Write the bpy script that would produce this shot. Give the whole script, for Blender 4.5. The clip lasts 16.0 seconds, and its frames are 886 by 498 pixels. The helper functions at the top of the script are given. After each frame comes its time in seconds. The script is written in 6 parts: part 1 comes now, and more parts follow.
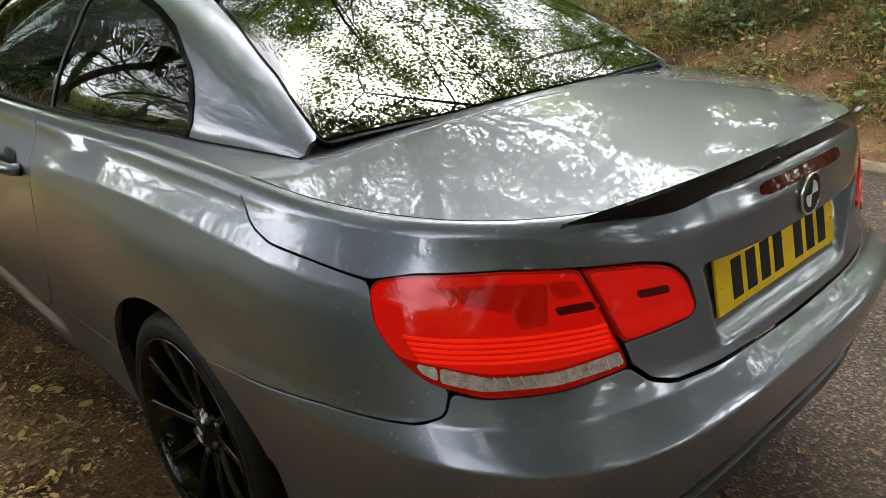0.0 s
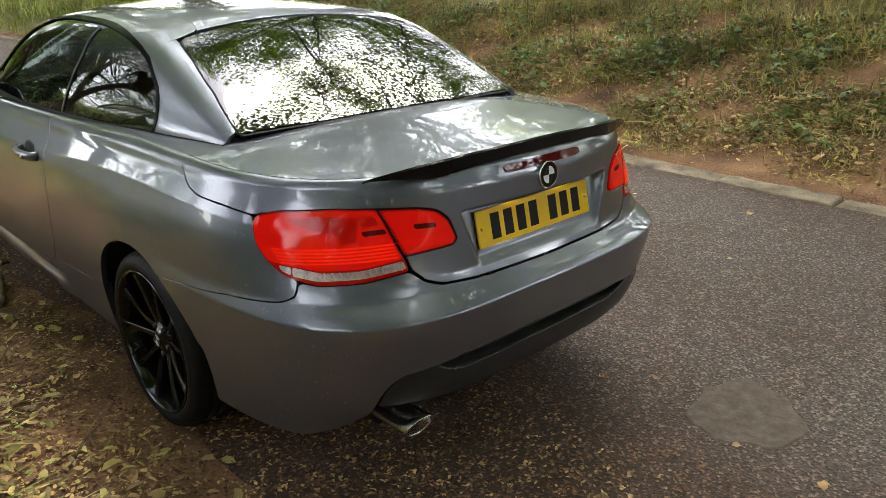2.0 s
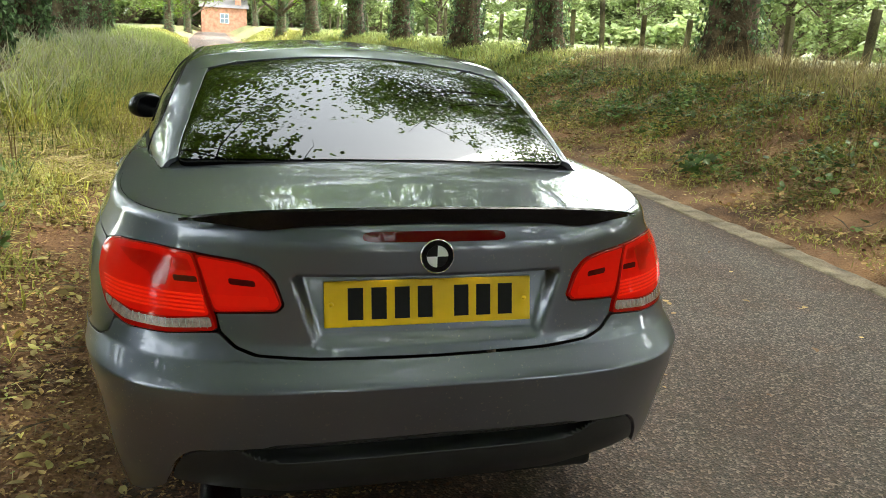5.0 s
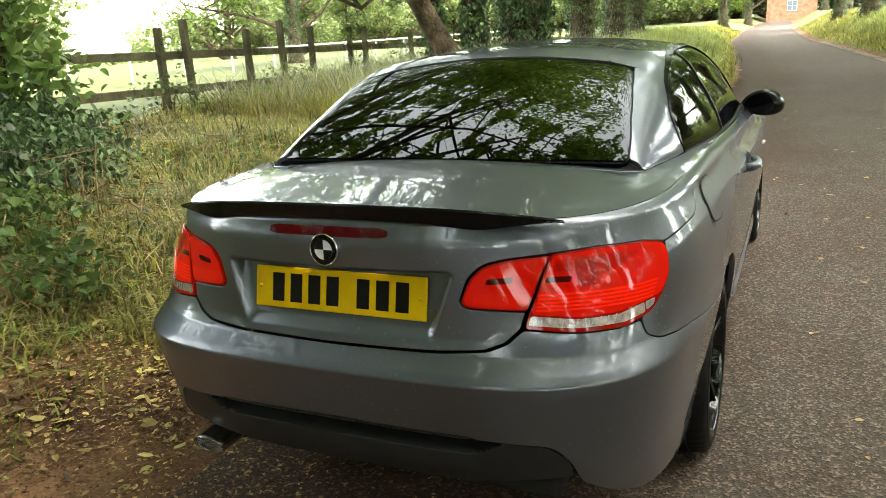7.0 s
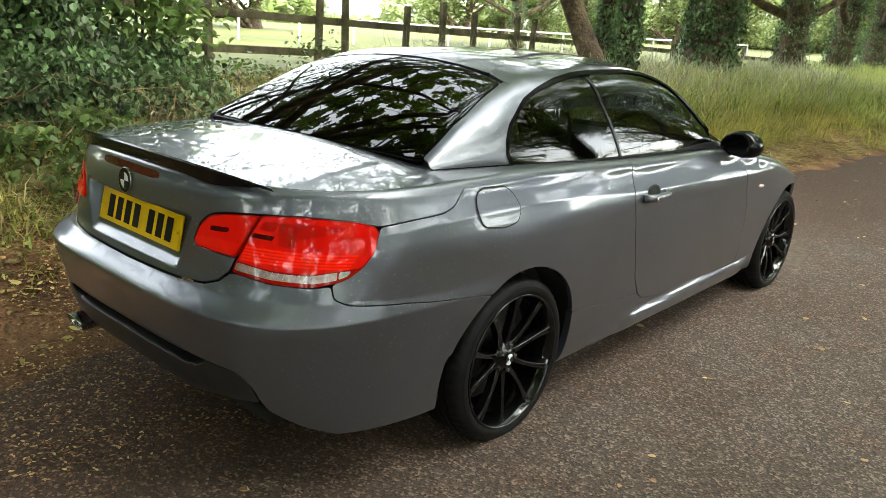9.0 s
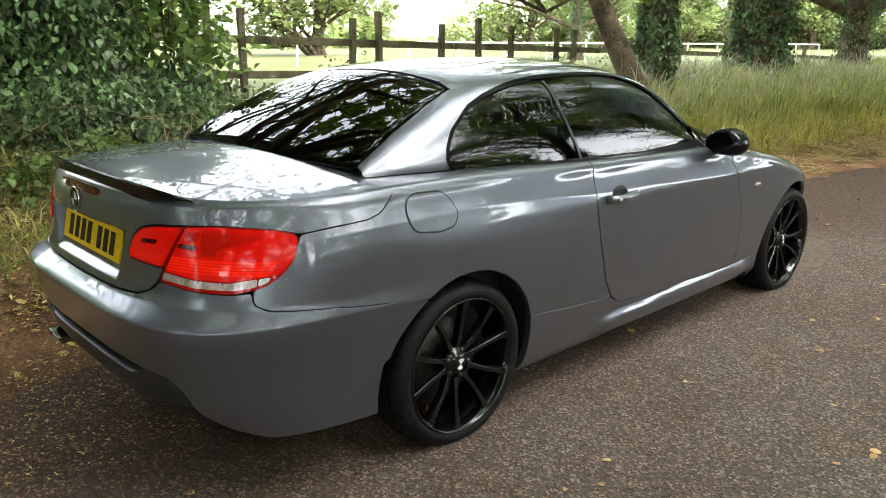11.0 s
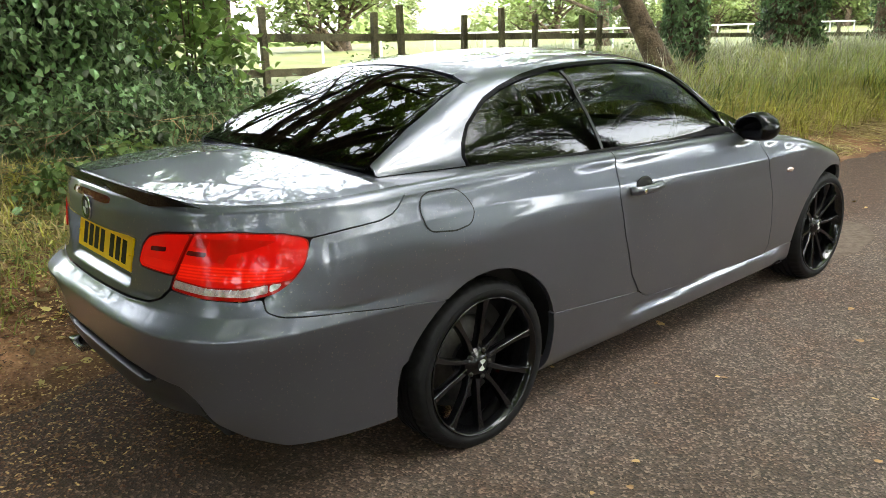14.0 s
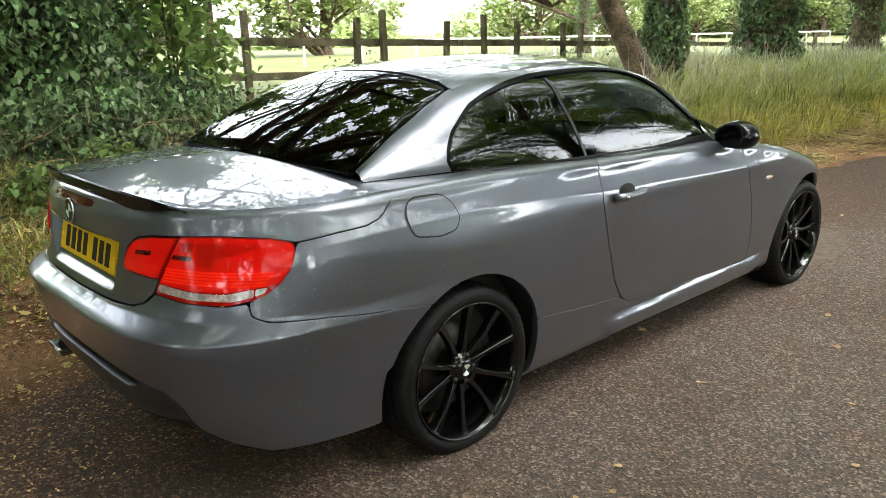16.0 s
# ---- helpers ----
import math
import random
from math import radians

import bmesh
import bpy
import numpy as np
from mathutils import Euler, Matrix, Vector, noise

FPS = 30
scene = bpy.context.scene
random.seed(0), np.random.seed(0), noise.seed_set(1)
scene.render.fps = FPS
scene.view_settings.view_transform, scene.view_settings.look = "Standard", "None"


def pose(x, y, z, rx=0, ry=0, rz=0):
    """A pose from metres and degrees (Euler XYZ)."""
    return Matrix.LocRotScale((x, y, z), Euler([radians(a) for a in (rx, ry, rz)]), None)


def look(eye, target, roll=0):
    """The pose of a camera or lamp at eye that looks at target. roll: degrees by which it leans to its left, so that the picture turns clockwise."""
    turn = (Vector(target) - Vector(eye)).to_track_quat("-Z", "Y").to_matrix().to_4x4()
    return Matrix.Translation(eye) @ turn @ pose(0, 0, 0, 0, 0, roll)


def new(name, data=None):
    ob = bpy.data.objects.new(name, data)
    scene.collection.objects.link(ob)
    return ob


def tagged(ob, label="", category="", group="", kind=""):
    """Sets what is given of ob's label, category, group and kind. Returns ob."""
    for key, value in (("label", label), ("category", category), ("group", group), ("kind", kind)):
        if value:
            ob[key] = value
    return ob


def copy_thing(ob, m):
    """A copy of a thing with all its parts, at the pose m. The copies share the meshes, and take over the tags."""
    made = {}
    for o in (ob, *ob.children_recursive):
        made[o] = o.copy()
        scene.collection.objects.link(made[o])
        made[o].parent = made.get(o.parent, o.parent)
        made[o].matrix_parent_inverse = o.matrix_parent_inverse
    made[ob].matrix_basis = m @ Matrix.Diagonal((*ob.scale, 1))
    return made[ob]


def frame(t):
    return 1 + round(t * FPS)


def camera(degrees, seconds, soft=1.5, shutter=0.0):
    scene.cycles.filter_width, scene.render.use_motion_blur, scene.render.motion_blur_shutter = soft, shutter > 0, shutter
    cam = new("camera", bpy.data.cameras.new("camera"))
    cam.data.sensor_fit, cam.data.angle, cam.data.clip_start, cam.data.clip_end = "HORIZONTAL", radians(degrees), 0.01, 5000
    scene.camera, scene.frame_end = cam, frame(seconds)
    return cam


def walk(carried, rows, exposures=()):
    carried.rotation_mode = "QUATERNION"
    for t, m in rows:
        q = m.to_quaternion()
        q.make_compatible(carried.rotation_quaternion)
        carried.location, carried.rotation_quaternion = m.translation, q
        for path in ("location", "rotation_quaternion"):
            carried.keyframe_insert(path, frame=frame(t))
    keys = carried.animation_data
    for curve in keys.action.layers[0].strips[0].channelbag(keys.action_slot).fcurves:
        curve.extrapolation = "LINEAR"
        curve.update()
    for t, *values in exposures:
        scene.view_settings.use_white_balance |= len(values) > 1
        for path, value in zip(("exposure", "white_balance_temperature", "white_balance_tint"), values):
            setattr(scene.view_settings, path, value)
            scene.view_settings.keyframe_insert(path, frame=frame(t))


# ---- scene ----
cam = camera(59.5, 16.0, soft=0.8)
PATH = [
    (0, (-1.476, -1.56, 1.437), (-0.21, -0.214, 0.671), -1.7),
    (0.5, (-1.606, -1.795, 1.485), (-0.327, -0.423, 0.791), -3.5),
    (1, (-1.735, -2.006, 1.505), (-0.435, -0.626, 0.868), -4.0),
    (1.5, (-1.795, -2.209, 1.539), (-0.501, -0.84, 0.866), -2.7),
    (2, (-1.774, -2.436, 1.555), (-0.486, -1.076, 0.852), -0.3),
    (2.5, (-1.721, -2.632, 1.596), (-0.495, -1.192, 0.946), -1.0),
    (3, (-1.578, -2.728, 1.586), (-0.493, -1.156, 0.992), -2.5),
    (3.2, (-1.482, -2.751, 1.578), (-0.445, -1.148, 0.983), -2.5),
    (5.3, (-0.188, -2.713, 1.449), (0.157, -0.811, 0.937), 2.5),
    (5.5, (0.013, -2.715, 1.453), (0.223, -0.789, 0.955), 1.7),
    (6, (0.372, -2.75, 1.486), (0.303, -0.824, 0.951), 0.9),
    (6.5, (0.722, -2.682, 1.456), (0.287, -0.807, 0.916), -1.2),
    (7, (1.081, -2.601, 1.457), (0.256, -0.861, 0.919), -3.8),
    (7.5, (1.444, -2.575, 1.497), (0.375, -0.974, 0.955), -3.3),
    (8, (1.781, -2.411, 1.491), (0.652, -0.856, 0.937), -0.8),
    (8.5, (2.109, -2.256, 1.483), (0.913, -0.754, 0.922), 0.7),
    (9, (2.361, -2.179, 1.502), (1.106, -0.728, 0.938), 3.9),
    (9.2, (2.421, -2.125, 1.479), (1.157, -0.673, 0.938), 3.8),
    (11.3, (2.733, -1.87, 1.489), (1.312, -0.568, 0.956), 0.2),
    (11.5, (2.722, -1.862, 1.489), (1.289, -0.574, 0.953), -0.0),
    (12, (2.702, -1.842, 1.487), (1.249, -0.577, 0.95), -0.3),
    (12.5, (2.693, -1.804, 1.486), (1.233, -0.548, 0.947), -0.4),
    (13, (2.697, -1.784, 1.477), (1.236, -0.531, 0.934), -1.0),
    (13.5, (2.695, -1.79, 1.487), (1.236, -0.536, 0.942), -1.4),
    (14, (2.702, -1.791, 1.492), (1.249, -0.53, 0.944), -1.6),
    (14.5, (2.703, -1.796, 1.496), (1.263, -0.518, 0.953), -1.6),
    (15, (2.696, -1.797, 1.494), (1.267, -0.507, 0.95), -1.5),
    (15.5, (2.701, -1.804, 1.498), (1.276, -0.509, 0.958), -1.3),
    (16, (2.699, -1.811, 1.496), (1.278, -0.51, 0.96), -0.9),
]
walk(cam, [(t, look(eye, target, roll)) for t, eye, target, roll in PATH], exposures=[(0.0, 3.70, 6750.0, 13.0), (1.5, 3.74, 6750.0, 13.0), (3.0, 3.76, 6650.0, 10.0), (5.5, 3.66, 6750.0, 3.0), (7.5, 3.78, 7100.0, 3.0), (9.0, 3.68, 6850.0, 5.0), (11.4, 3.75, 6650.0, 8.0), (16.0, 3.79, 6650.0, 8.5)])


# ---- world, sun ----
world = bpy.data.worlds.new("sky")
scene.world = world
world.use_nodes = True
wn = world.node_tree
sky = wn.nodes.new("ShaderNodeTexSky")
sky.sky_type, sky.sun_disc = "NISHITA", False
sky.sun_elevation, sky.sun_rotation = radians(58), radians(82)
sky.air_density, sky.dust_density, sky.ozone_density = 1.0, 1.5, 1.0
pale = wn.nodes.new("ShaderNodeHueSaturation")
pale.inputs["Saturation"].default_value = 0.3
wn.links.new(sky.outputs["Color"], pale.inputs["Color"])
wn.links.new(pale.outputs["Color"], wn.nodes["Background"].inputs["Color"])
wn.nodes["Background"].inputs["Strength"].default_value = 0.15
sun = new("sun", bpy.data.lights.new("sun", "SUN"))
sun.data.energy, sun.data.angle, sun.data.color = 0.42, radians(40), (1.0, 0.985, 0.955)
# sun_rotation turns from +y towards +x
sun.matrix_world = look(Vector((math.sin(radians(82)), math.cos(radians(82)), 0)) * 20 + Vector((0, 0, 32.0)), (0, 0, 0))


# ---- materials ----
def material(name, colour, rough=0.6, metal=0.0, vary=0.25, scale=6.0, fine=60.0, bump=0.2, dist=0.004, coat=0.0, second=None, random_piece=0.0, translucent=0.0, spec=0.5):
    """A surface with variation at two scales and fine relief, at real size."""
    m = bpy.data.materials.new(name)
    m.use_nodes = True
    nt = m.node_tree
    b = nt.nodes["Principled BSDF"]
    b.inputs["Roughness"].default_value, b.inputs["Metallic"].default_value = rough, metal
    b.inputs["Coat Weight"].default_value, b.inputs["Coat Roughness"].default_value = coat, 0.03
    b.inputs["Specular IOR Level"].default_value = spec
    geo = nt.nodes.new("ShaderNodeNewGeometry")
    big, small = nt.nodes.new("ShaderNodeTexNoise"), nt.nodes.new("ShaderNodeTexNoise")
    for n, s in ((big, scale), (small, fine)):
        n.inputs["Scale"].default_value, n.inputs["Detail"].default_value = s, 5
        nt.links.new(geo.outputs["Position"], n.inputs["Vector"])
    add = nt.nodes.new("ShaderNodeMath")
    add.operation = "MULTIPLY_ADD"
    nt.links.new(small.outputs["Fac"], add.inputs[0])
    add.inputs[1].default_value = 0.45
    nt.links.new(big.outputs["Fac"], add.inputs[2])
    ramp = nt.nodes.new("ShaderNodeValToRGB")
    c = Vector(colour)
    other = Vector(second) if second else c
    lo, hi = c * (1 - vary), other * (1 + vary)
    ramp.color_ramp.elements[0].position, ramp.color_ramp.elements[1].position = 0.5, 0.95
    ramp.color_ramp.elements[0].color, ramp.color_ramp.elements[1].color = (*lo, 1), (*hi, 1)
    nt.links.new(add.outputs[0], ramp.inputs["Fac"])
    out = ramp.outputs["Color"]
    if random_piece:
        hsv = nt.nodes.new("ShaderNodeHueSaturation")
        mr = nt.nodes.new("ShaderNodeMapRange")
        mr.inputs["To Min"].default_value, mr.inputs["To Max"].default_value = 1 - random_piece, 1 + random_piece
        nt.links.new(geo.outputs["Random Per Island"], mr.inputs["Value"])
        nt.links.new(mr.outputs["Result"], hsv.inputs["Value"])
        mh = nt.nodes.new("ShaderNodeMapRange")
        mh.inputs["To Min"].default_value, mh.inputs["To Max"].default_value = 0.5 - 0.03 * random_piece, 0.5 + 0.03 * random_piece
        nt.links.new(geo.outputs["Random Per Island"], mh.inputs["Value"])
        nt.links.new(mh.outputs["Result"], hsv.inputs["Hue"])
        nt.links.new(out, hsv.inputs["Color"])
        out = hsv.outputs["Color"]
    nt.links.new(out, b.inputs["Base Color"])
    if bump:
        bn = nt.nodes.new("ShaderNodeBump")
        bn.inputs["Strength"].default_value, bn.inputs["Distance"].default_value = bump, dist
        nt.links.new(small.outputs["Fac"], bn.inputs["Height"])
        nt.links.new(bn.outputs["Normal"], b.inputs["Normal"])
    if translucent:
        tr = nt.nodes.new("ShaderNodeBsdfTranslucent")
        nt.links.new(out, tr.inputs["Color"])
        mx = nt.nodes.new("ShaderNodeMixShader")
        mx.inputs["Fac"].default_value = translucent
        nt.links.new(b.outputs["BSDF"], mx.inputs[1])
        nt.links.new(tr.outputs["BSDF"], mx.inputs[2])
        nt.links.new(mx.outputs["Shader"], nt.nodes["Material Output"].inputs["Surface"])
    return m


def glass(name, tint, ior=1.5):
    m = bpy.data.materials.new(name)
    m.use_nodes = True
    nt = m.node_tree
    nt.nodes.remove(nt.nodes["Principled BSDF"])
    t, g, f, x = (nt.nodes.new("ShaderNode" + k) for k in ("BsdfTransparent", "BsdfGlossy", "Fresnel", "MixShader"))
    t.inputs["Color"].default_value = (*tint, 1)
    g.inputs["Roughness"].default_value = 0.0
    g.inputs["Color"].default_value = (1, 1, 1, 1)
    f.inputs["IOR"].default_value = ior
    nt.links.new(f.outputs["Fac"], x.inputs["Fac"])
    nt.links.new(t.outputs["BSDF"], x.inputs[1])
    nt.links.new(g.outputs["BSDF"], x.inputs[2])
    nt.links.new(x.outputs["Shader"], nt.nodes["Material Output"].inputs["Surface"])
    return m


def lamp_material(name, colour, glow, strength, rough=0.03):
    m = material(name, colour, rough, vary=0.08, bump=0.0, spec=0.32)
    b = m.node_tree.nodes["Principled BSDF"]
    b.inputs["Emission Color"].default_value, b.inputs["Emission Strength"].default_value = (*glow, 1), strength
    return m


def ground_material():
    """Soil with leaf litter, reddish where it is bare, greener away from the road."""
    m = material("soil", (0.130, 0.056, 0.029), 0.95, vary=0.55, scale=2.2, fine=75, bump=1.0, dist=0.02, second=(0.26, 0.135, 0.068))
    nt = m.node_tree
    b = nt.nodes["Principled BSDF"]
    geo = nt.nodes.new("ShaderNodeNewGeometry")
    n = nt.nodes.new("ShaderNodeTexNoise")
    n.inputs["Scale"].default_value, n.inputs["Detail"].default_value = 0.7, 6
    nt.links.new(geo.outputs["Position"], n.inputs["Vector"])
    at = nt.nodes.new("ShaderNodeAttribute")
    at.attribute_name = "grassy"
    sm = nt.nodes.new("ShaderNodeMath")
    sm.operation = "MULTIPLY_ADD"
    nt.links.new(n.outputs["Fac"], sm.inputs[0])
    sm.inputs[1].default_value = 0.9
    nt.links.new(at.outputs["Fac"], sm.inputs[2])
    r = nt.nodes.new("ShaderNodeMapRange")
    r.inputs["From Min"].default_value, r.inputs["From Max"].default_value = 0.62, 0.95
    nt.links.new(sm.outputs[0], r.inputs["Value"])
    grass = nt.nodes.new("ShaderNodeValToRGB")
    grass.color_ramp.elements[0].color, grass.color_ramp.elements[1].color = (0.10, 0.115, 0.03, 1), (0.27, 0.22, 0.085, 1)
    grass.color_ramp.elements[0].position, grass.color_ramp.elements[1].position = 0.35, 0.7
    n2 = nt.nodes.new("ShaderNodeTexNoise")
    n2.inputs["Scale"].default_value, n2.inputs["Detail"].default_value = 9, 8
    nt.links.new(geo.outputs["Position"], n2.inputs["Vector"])
    nt.links.new(n2.outputs["Fac"], grass.inputs["Fac"])
    mx = nt.nodes.new("ShaderNodeMix")
    mx.data_type = "RGBA"
    nt.links.new(r.outputs["Result"], mx.inputs["Factor"])
    nt.links.new(b.inputs["Base Color"].links[0].from_socket, mx.inputs["A"])
    nt.links.new(grass.outputs["Color"], mx.inputs["B"])
    nt.links.new(mx.outputs["Result"], b.inputs["Base Color"])
    return m


def dusty(m):
    """Sparse specks of road dust dried on paint, in patches."""
    nt = m.node_tree
    b = nt.nodes["Principled BSDF"]
    geo = nt.nodes.new("ShaderNodeNewGeometry")
    specks, patch = nt.nodes.new("ShaderNodeTexNoise"), nt.nodes.new("ShaderNodeTexNoise")
    specks.inputs["Scale"].default_value, specks.inputs["Detail"].default_value = 95, 3
    patch.inputs["Scale"].default_value, patch.inputs["Detail"].default_value = 2.3, 3
    nt.links.new(geo.outputs["Position"], specks.inputs["Vector"])
    nt.links.new(geo.outputs["Position"], patch.inputs["Vector"])
    a, c = nt.nodes.new("ShaderNodeMapRange"), nt.nodes.new("ShaderNodeMapRange")
    a.inputs["From Min"].default_value, a.inputs["From Max"].default_value, a.inputs["To Max"].default_value = 0.64, 0.72, 0.5
    c.inputs["From Min"].default_value, c.inputs["From Max"].default_value = 0.44, 0.62
    nt.links.new(specks.outputs["Fac"], a.inputs["Value"])
    nt.links.new(patch.outputs["Fac"], c.inputs["Value"])
    k = nt.nodes.new("ShaderNodeMath")
    k.operation = "MULTIPLY"
    nt.links.new(a.outputs["Result"], k.inputs[0])
    nt.links.new(c.outputs["Result"], k.inputs[1])
    mx = nt.nodes.new("ShaderNodeMix")
    mx.data_type = "RGBA"
    nt.links.new(k.outputs[0], mx.inputs["Factor"])
    nt.links.new(b.inputs["Base Color"].links[0].from_socket, mx.inputs["A"])
    mx.inputs["B"].default_value = (0.34, 0.31, 0.27, 1)
    nt.links.new(mx.outputs["Result"], b.inputs["Base Color"])
    # a faint unevenness of the lacquer
    peel = nt.nodes.new("ShaderNodeBump")
    peel.inputs["Strength"].default_value, peel.inputs["Distance"].default_value = 0.02, 0.001
    nt.links.new(specks.outputs["Fac"], peel.inputs["Height"])
    nt.links.new(peel.outputs["Normal"], b.inputs["Coat Normal"])


def asphalt_material():
    m = bpy.data.materials.new("asphalt")
    m.use_nodes = True
    nt = m.node_tree
    b = nt.nodes["Principled BSDF"]
    geo = nt.nodes.new("ShaderNodeNewGeometry")
    stones = nt.nodes.new("ShaderNodeTexVoronoi")
    stones.inputs["Scale"].default_value = 112
    big, mid = nt.nodes.new("ShaderNodeTexNoise"), nt.nodes.new("ShaderNodeTexNoise")
    big.inputs["Scale"].default_value, big.inputs["Detail"].default_value = 0.9, 5
    mid.inputs["Scale"].default_value, mid.inputs["Detail"].default_value = 14, 4
    for n in (stones, big, mid):
        nt.links.new(geo.outputs["Position"], n.inputs["Vector"])
    grain = nt.nodes.new("ShaderNodeValToRGB")
    sep = nt.nodes.new("ShaderNodeSeparateColor")
    nt.links.new(stones.outputs["Color"], sep.inputs["Color"])
    nt.links.new(sep.outputs["Red"], grain.inputs["Fac"])
    e = grain.color_ramp.elements
    e[0].color, e[1].color = (0.040, 0.031, 0.025, 1), (0.27, 0.205, 0.16, 1)
    k = e.new(0.72)
    k.color = (0.112, 0.083, 0.065, 1)
    # reddish soil worked into the surface in patches
    dirt = nt.nodes.new("ShaderNodeMapRange")
    dirt.inputs["From Min"].default_value, dirt.inputs["From Max"].default_value = 0.42, 0.72
    at = nt.nodes.new("ShaderNodeAttribute")
    at.attribute_name = "soiled"
    s = nt.nodes.new("ShaderNodeMath")
    s.operation = "MULTIPLY_ADD"
    nt.links.new(mid.outputs["Fac"], s.inputs[0])
    s.inputs[1].default_value = 0.35
    nt.links.new(big.outputs["Fac"], s.inputs[2])
    s2 = nt.nodes.new("ShaderNodeMath")
    s2.operation = "ADD"
    nt.links.new(s.outputs[0], s2.inputs[0])
    nt.links.new(at.outputs["Fac"], s2.inputs[1])
    dirt.inputs["From Min"].default_value, dirt.inputs["From Max"].default_value = 0.56, 1.05
    nt.links.new(s2.outputs[0], dirt.inputs["Value"])
    mx = nt.nodes.new("ShaderNodeMix")
    mx.data_type = "RGBA"
    nt.links.new(dirt.outputs["Result"], mx.inputs["Factor"])
    # rusty brown grit trodden in here and there, finer than the soil
    rust = nt.nodes.new("ShaderNodeTexNoise")
    rust.inputs["Scale"].default_value, rust.inputs["Detail"].default_value, rust.inputs["Roughness"].default_value = 2.6, 9, 0.72
    nt.links.new(geo.outputs["Position"], rust.inputs["Vector"])
    rr = nt.nodes.new("ShaderNodeMapRange")
    rr.inputs["From Min"].default_value, rr.inputs["From Max"].default_value, rr.inputs["To Max"].default_value = 0.50, 0.74, 0.75
    nt.links.new(rust.outputs["Fac"], rr.inputs["Value"])
    rmix = nt.nodes.new("ShaderNodeMix")
    rmix.data_type, rmix.blend_type = "RGBA", "MULTIPLY"
    nt.links.new(rr.outputs["Result"], rmix.inputs["Factor"])
    nt.links.new(grain.outputs["Color"], rmix.inputs["A"])
    rmix.inputs["B"].default_value = (1.0, 0.66, 0.50, 1)
    nt.links.new(rmix.outputs["Result"], mx.inputs["A"])
    earth = nt.nodes.new("ShaderNodeValToRGB")
    nt.links.new(sep.outputs["Red"], earth.inputs["Fac"])
    q = earth.color_ramp.elements
    q[0].color, q[1].color = (0.034, 0.019, 0.012, 1), (0.23, 0.14, 0.09, 1)
    q2 = q.new(0.8)
    q2.color = (0.082, 0.044, 0.027, 1)
    nt.links.new(earth.outputs["Color"], mx.inputs["B"])
    nt.links.new(mx.outputs["Result"], b.inputs["Base Color"])
    b.inputs["Roughness"].default_value = 0.85
    bn = nt.nodes.new("ShaderNodeBump")
    bn.inputs["Strength"].default_value, bn.inputs["Distance"].default_value = 0.6, 0.006
    nt.links.new(stones.outputs["Distance"], bn.inputs["Height"])
    nt.links.new(bn.outputs["Normal"], b.inputs["Normal"])
    return m


PAINT = material("grey metallic paint", (0.132, 0.140, 0.166), 0.38, 0.78, vary=0.06, scale=3, fine=900, bump=0.0, coat=1.0)
dusty(PAINT)
PAINT.node_tree.nodes["Principled BSDF"].inputs["Coat IOR"].default_value = 1.56
GLOSS_BLACK = material("gloss black", (0.004, 0.004, 0.005), 0.09, 0.0, vary=0.2, bump=0.0, spec=0.3)
TRIM = material("satin black trim", (0.003, 0.003, 0.0035), 0.22, 0.0, vary=0.2, bump=0.0, spec=0.05)
WHEEL_BLACK = material("gloss black wheel paint", (0.0035, 0.0035, 0.004), 0.05, 0.0, vary=0.2, bump=0.0, spec=0.5)
RUBBER = material("black rubber", (0.007, 0.007, 0.0075), 0.6, 0.0, vary=0.3, scale=20, fine=120, bump=0.15, dist=0.001, spec=0.2)
PLASTIC = material("dark grey plastic", (0.019, 0.020, 0.021), 0.36, 0.0, vary=0.25, scale=12, fine=300, bump=0.2, dist=0.0006, spec=0.4)
DARK = material("black underbody", (0.008, 0.008, 0.008), 0.8, bump=0.0)
CHROME = material("chrome", (0.75, 0.76, 0.78), 0.12, 1.0, vary=0.05, bump=0.0)
TIP = material("brushed steel", (0.50, 0.49, 0.47), 0.24, 1.0, vary=0.15, scale=30, bump=0.0)
DISC = material("dark brake steel", (0.07, 0.065, 0.06), 0.5, 1.0, vary=0.2, scale=30, bump=0.0)
WHITE = material("white enamel", (0.75, 0.75, 0.75), 0.2, bump=0.0, vary=0.03, coat=0.5)
YELLOW = material("yellow reflective sheet", (0.80, 0.50, 0.004), 0.45, bump=0.0, vary=0.04, scale=12, spec=0.3)
INK = material("black print", (0.008, 0.008, 0.008), 0.5, bump=0.0, spec=0.15)
GLASS = glass("tinted car glass", (0.07, 0.085, 0.08), 1.5)
GLASS_REAR = glass("dark tinted rear glass", (0.05, 0.06, 0.055), 1.52)
RED = lamp_material("red lens", (0.46, 0.005, 0.004), (1.0, 0.010, 0.003), 0.019)
RED_DIM = lamp_material("dark red lens", (0.20, 0.004, 0.003), (1, 0.01, 0.004), 0.006)
RED_MID = lamp_material("deeper red lens", (0.38, 0.005, 0.003), (1, 0.01, 0.004), 0.006)
RED_GLOW = lamp_material("lit red light guide", (0.6, 0.01, 0.005), (1.0, 0.022, 0.004), 0.040)
RED_SOFT = lamp_material("faintly lit red band", (0.5, 0.007, 0.004), (1.0, 0.012, 0.003), 0.022)
DEEP_RED = lamp_material("unlit brake lens", (0.085, 0.004, 0.005), (1, 0, 0), 0.0)
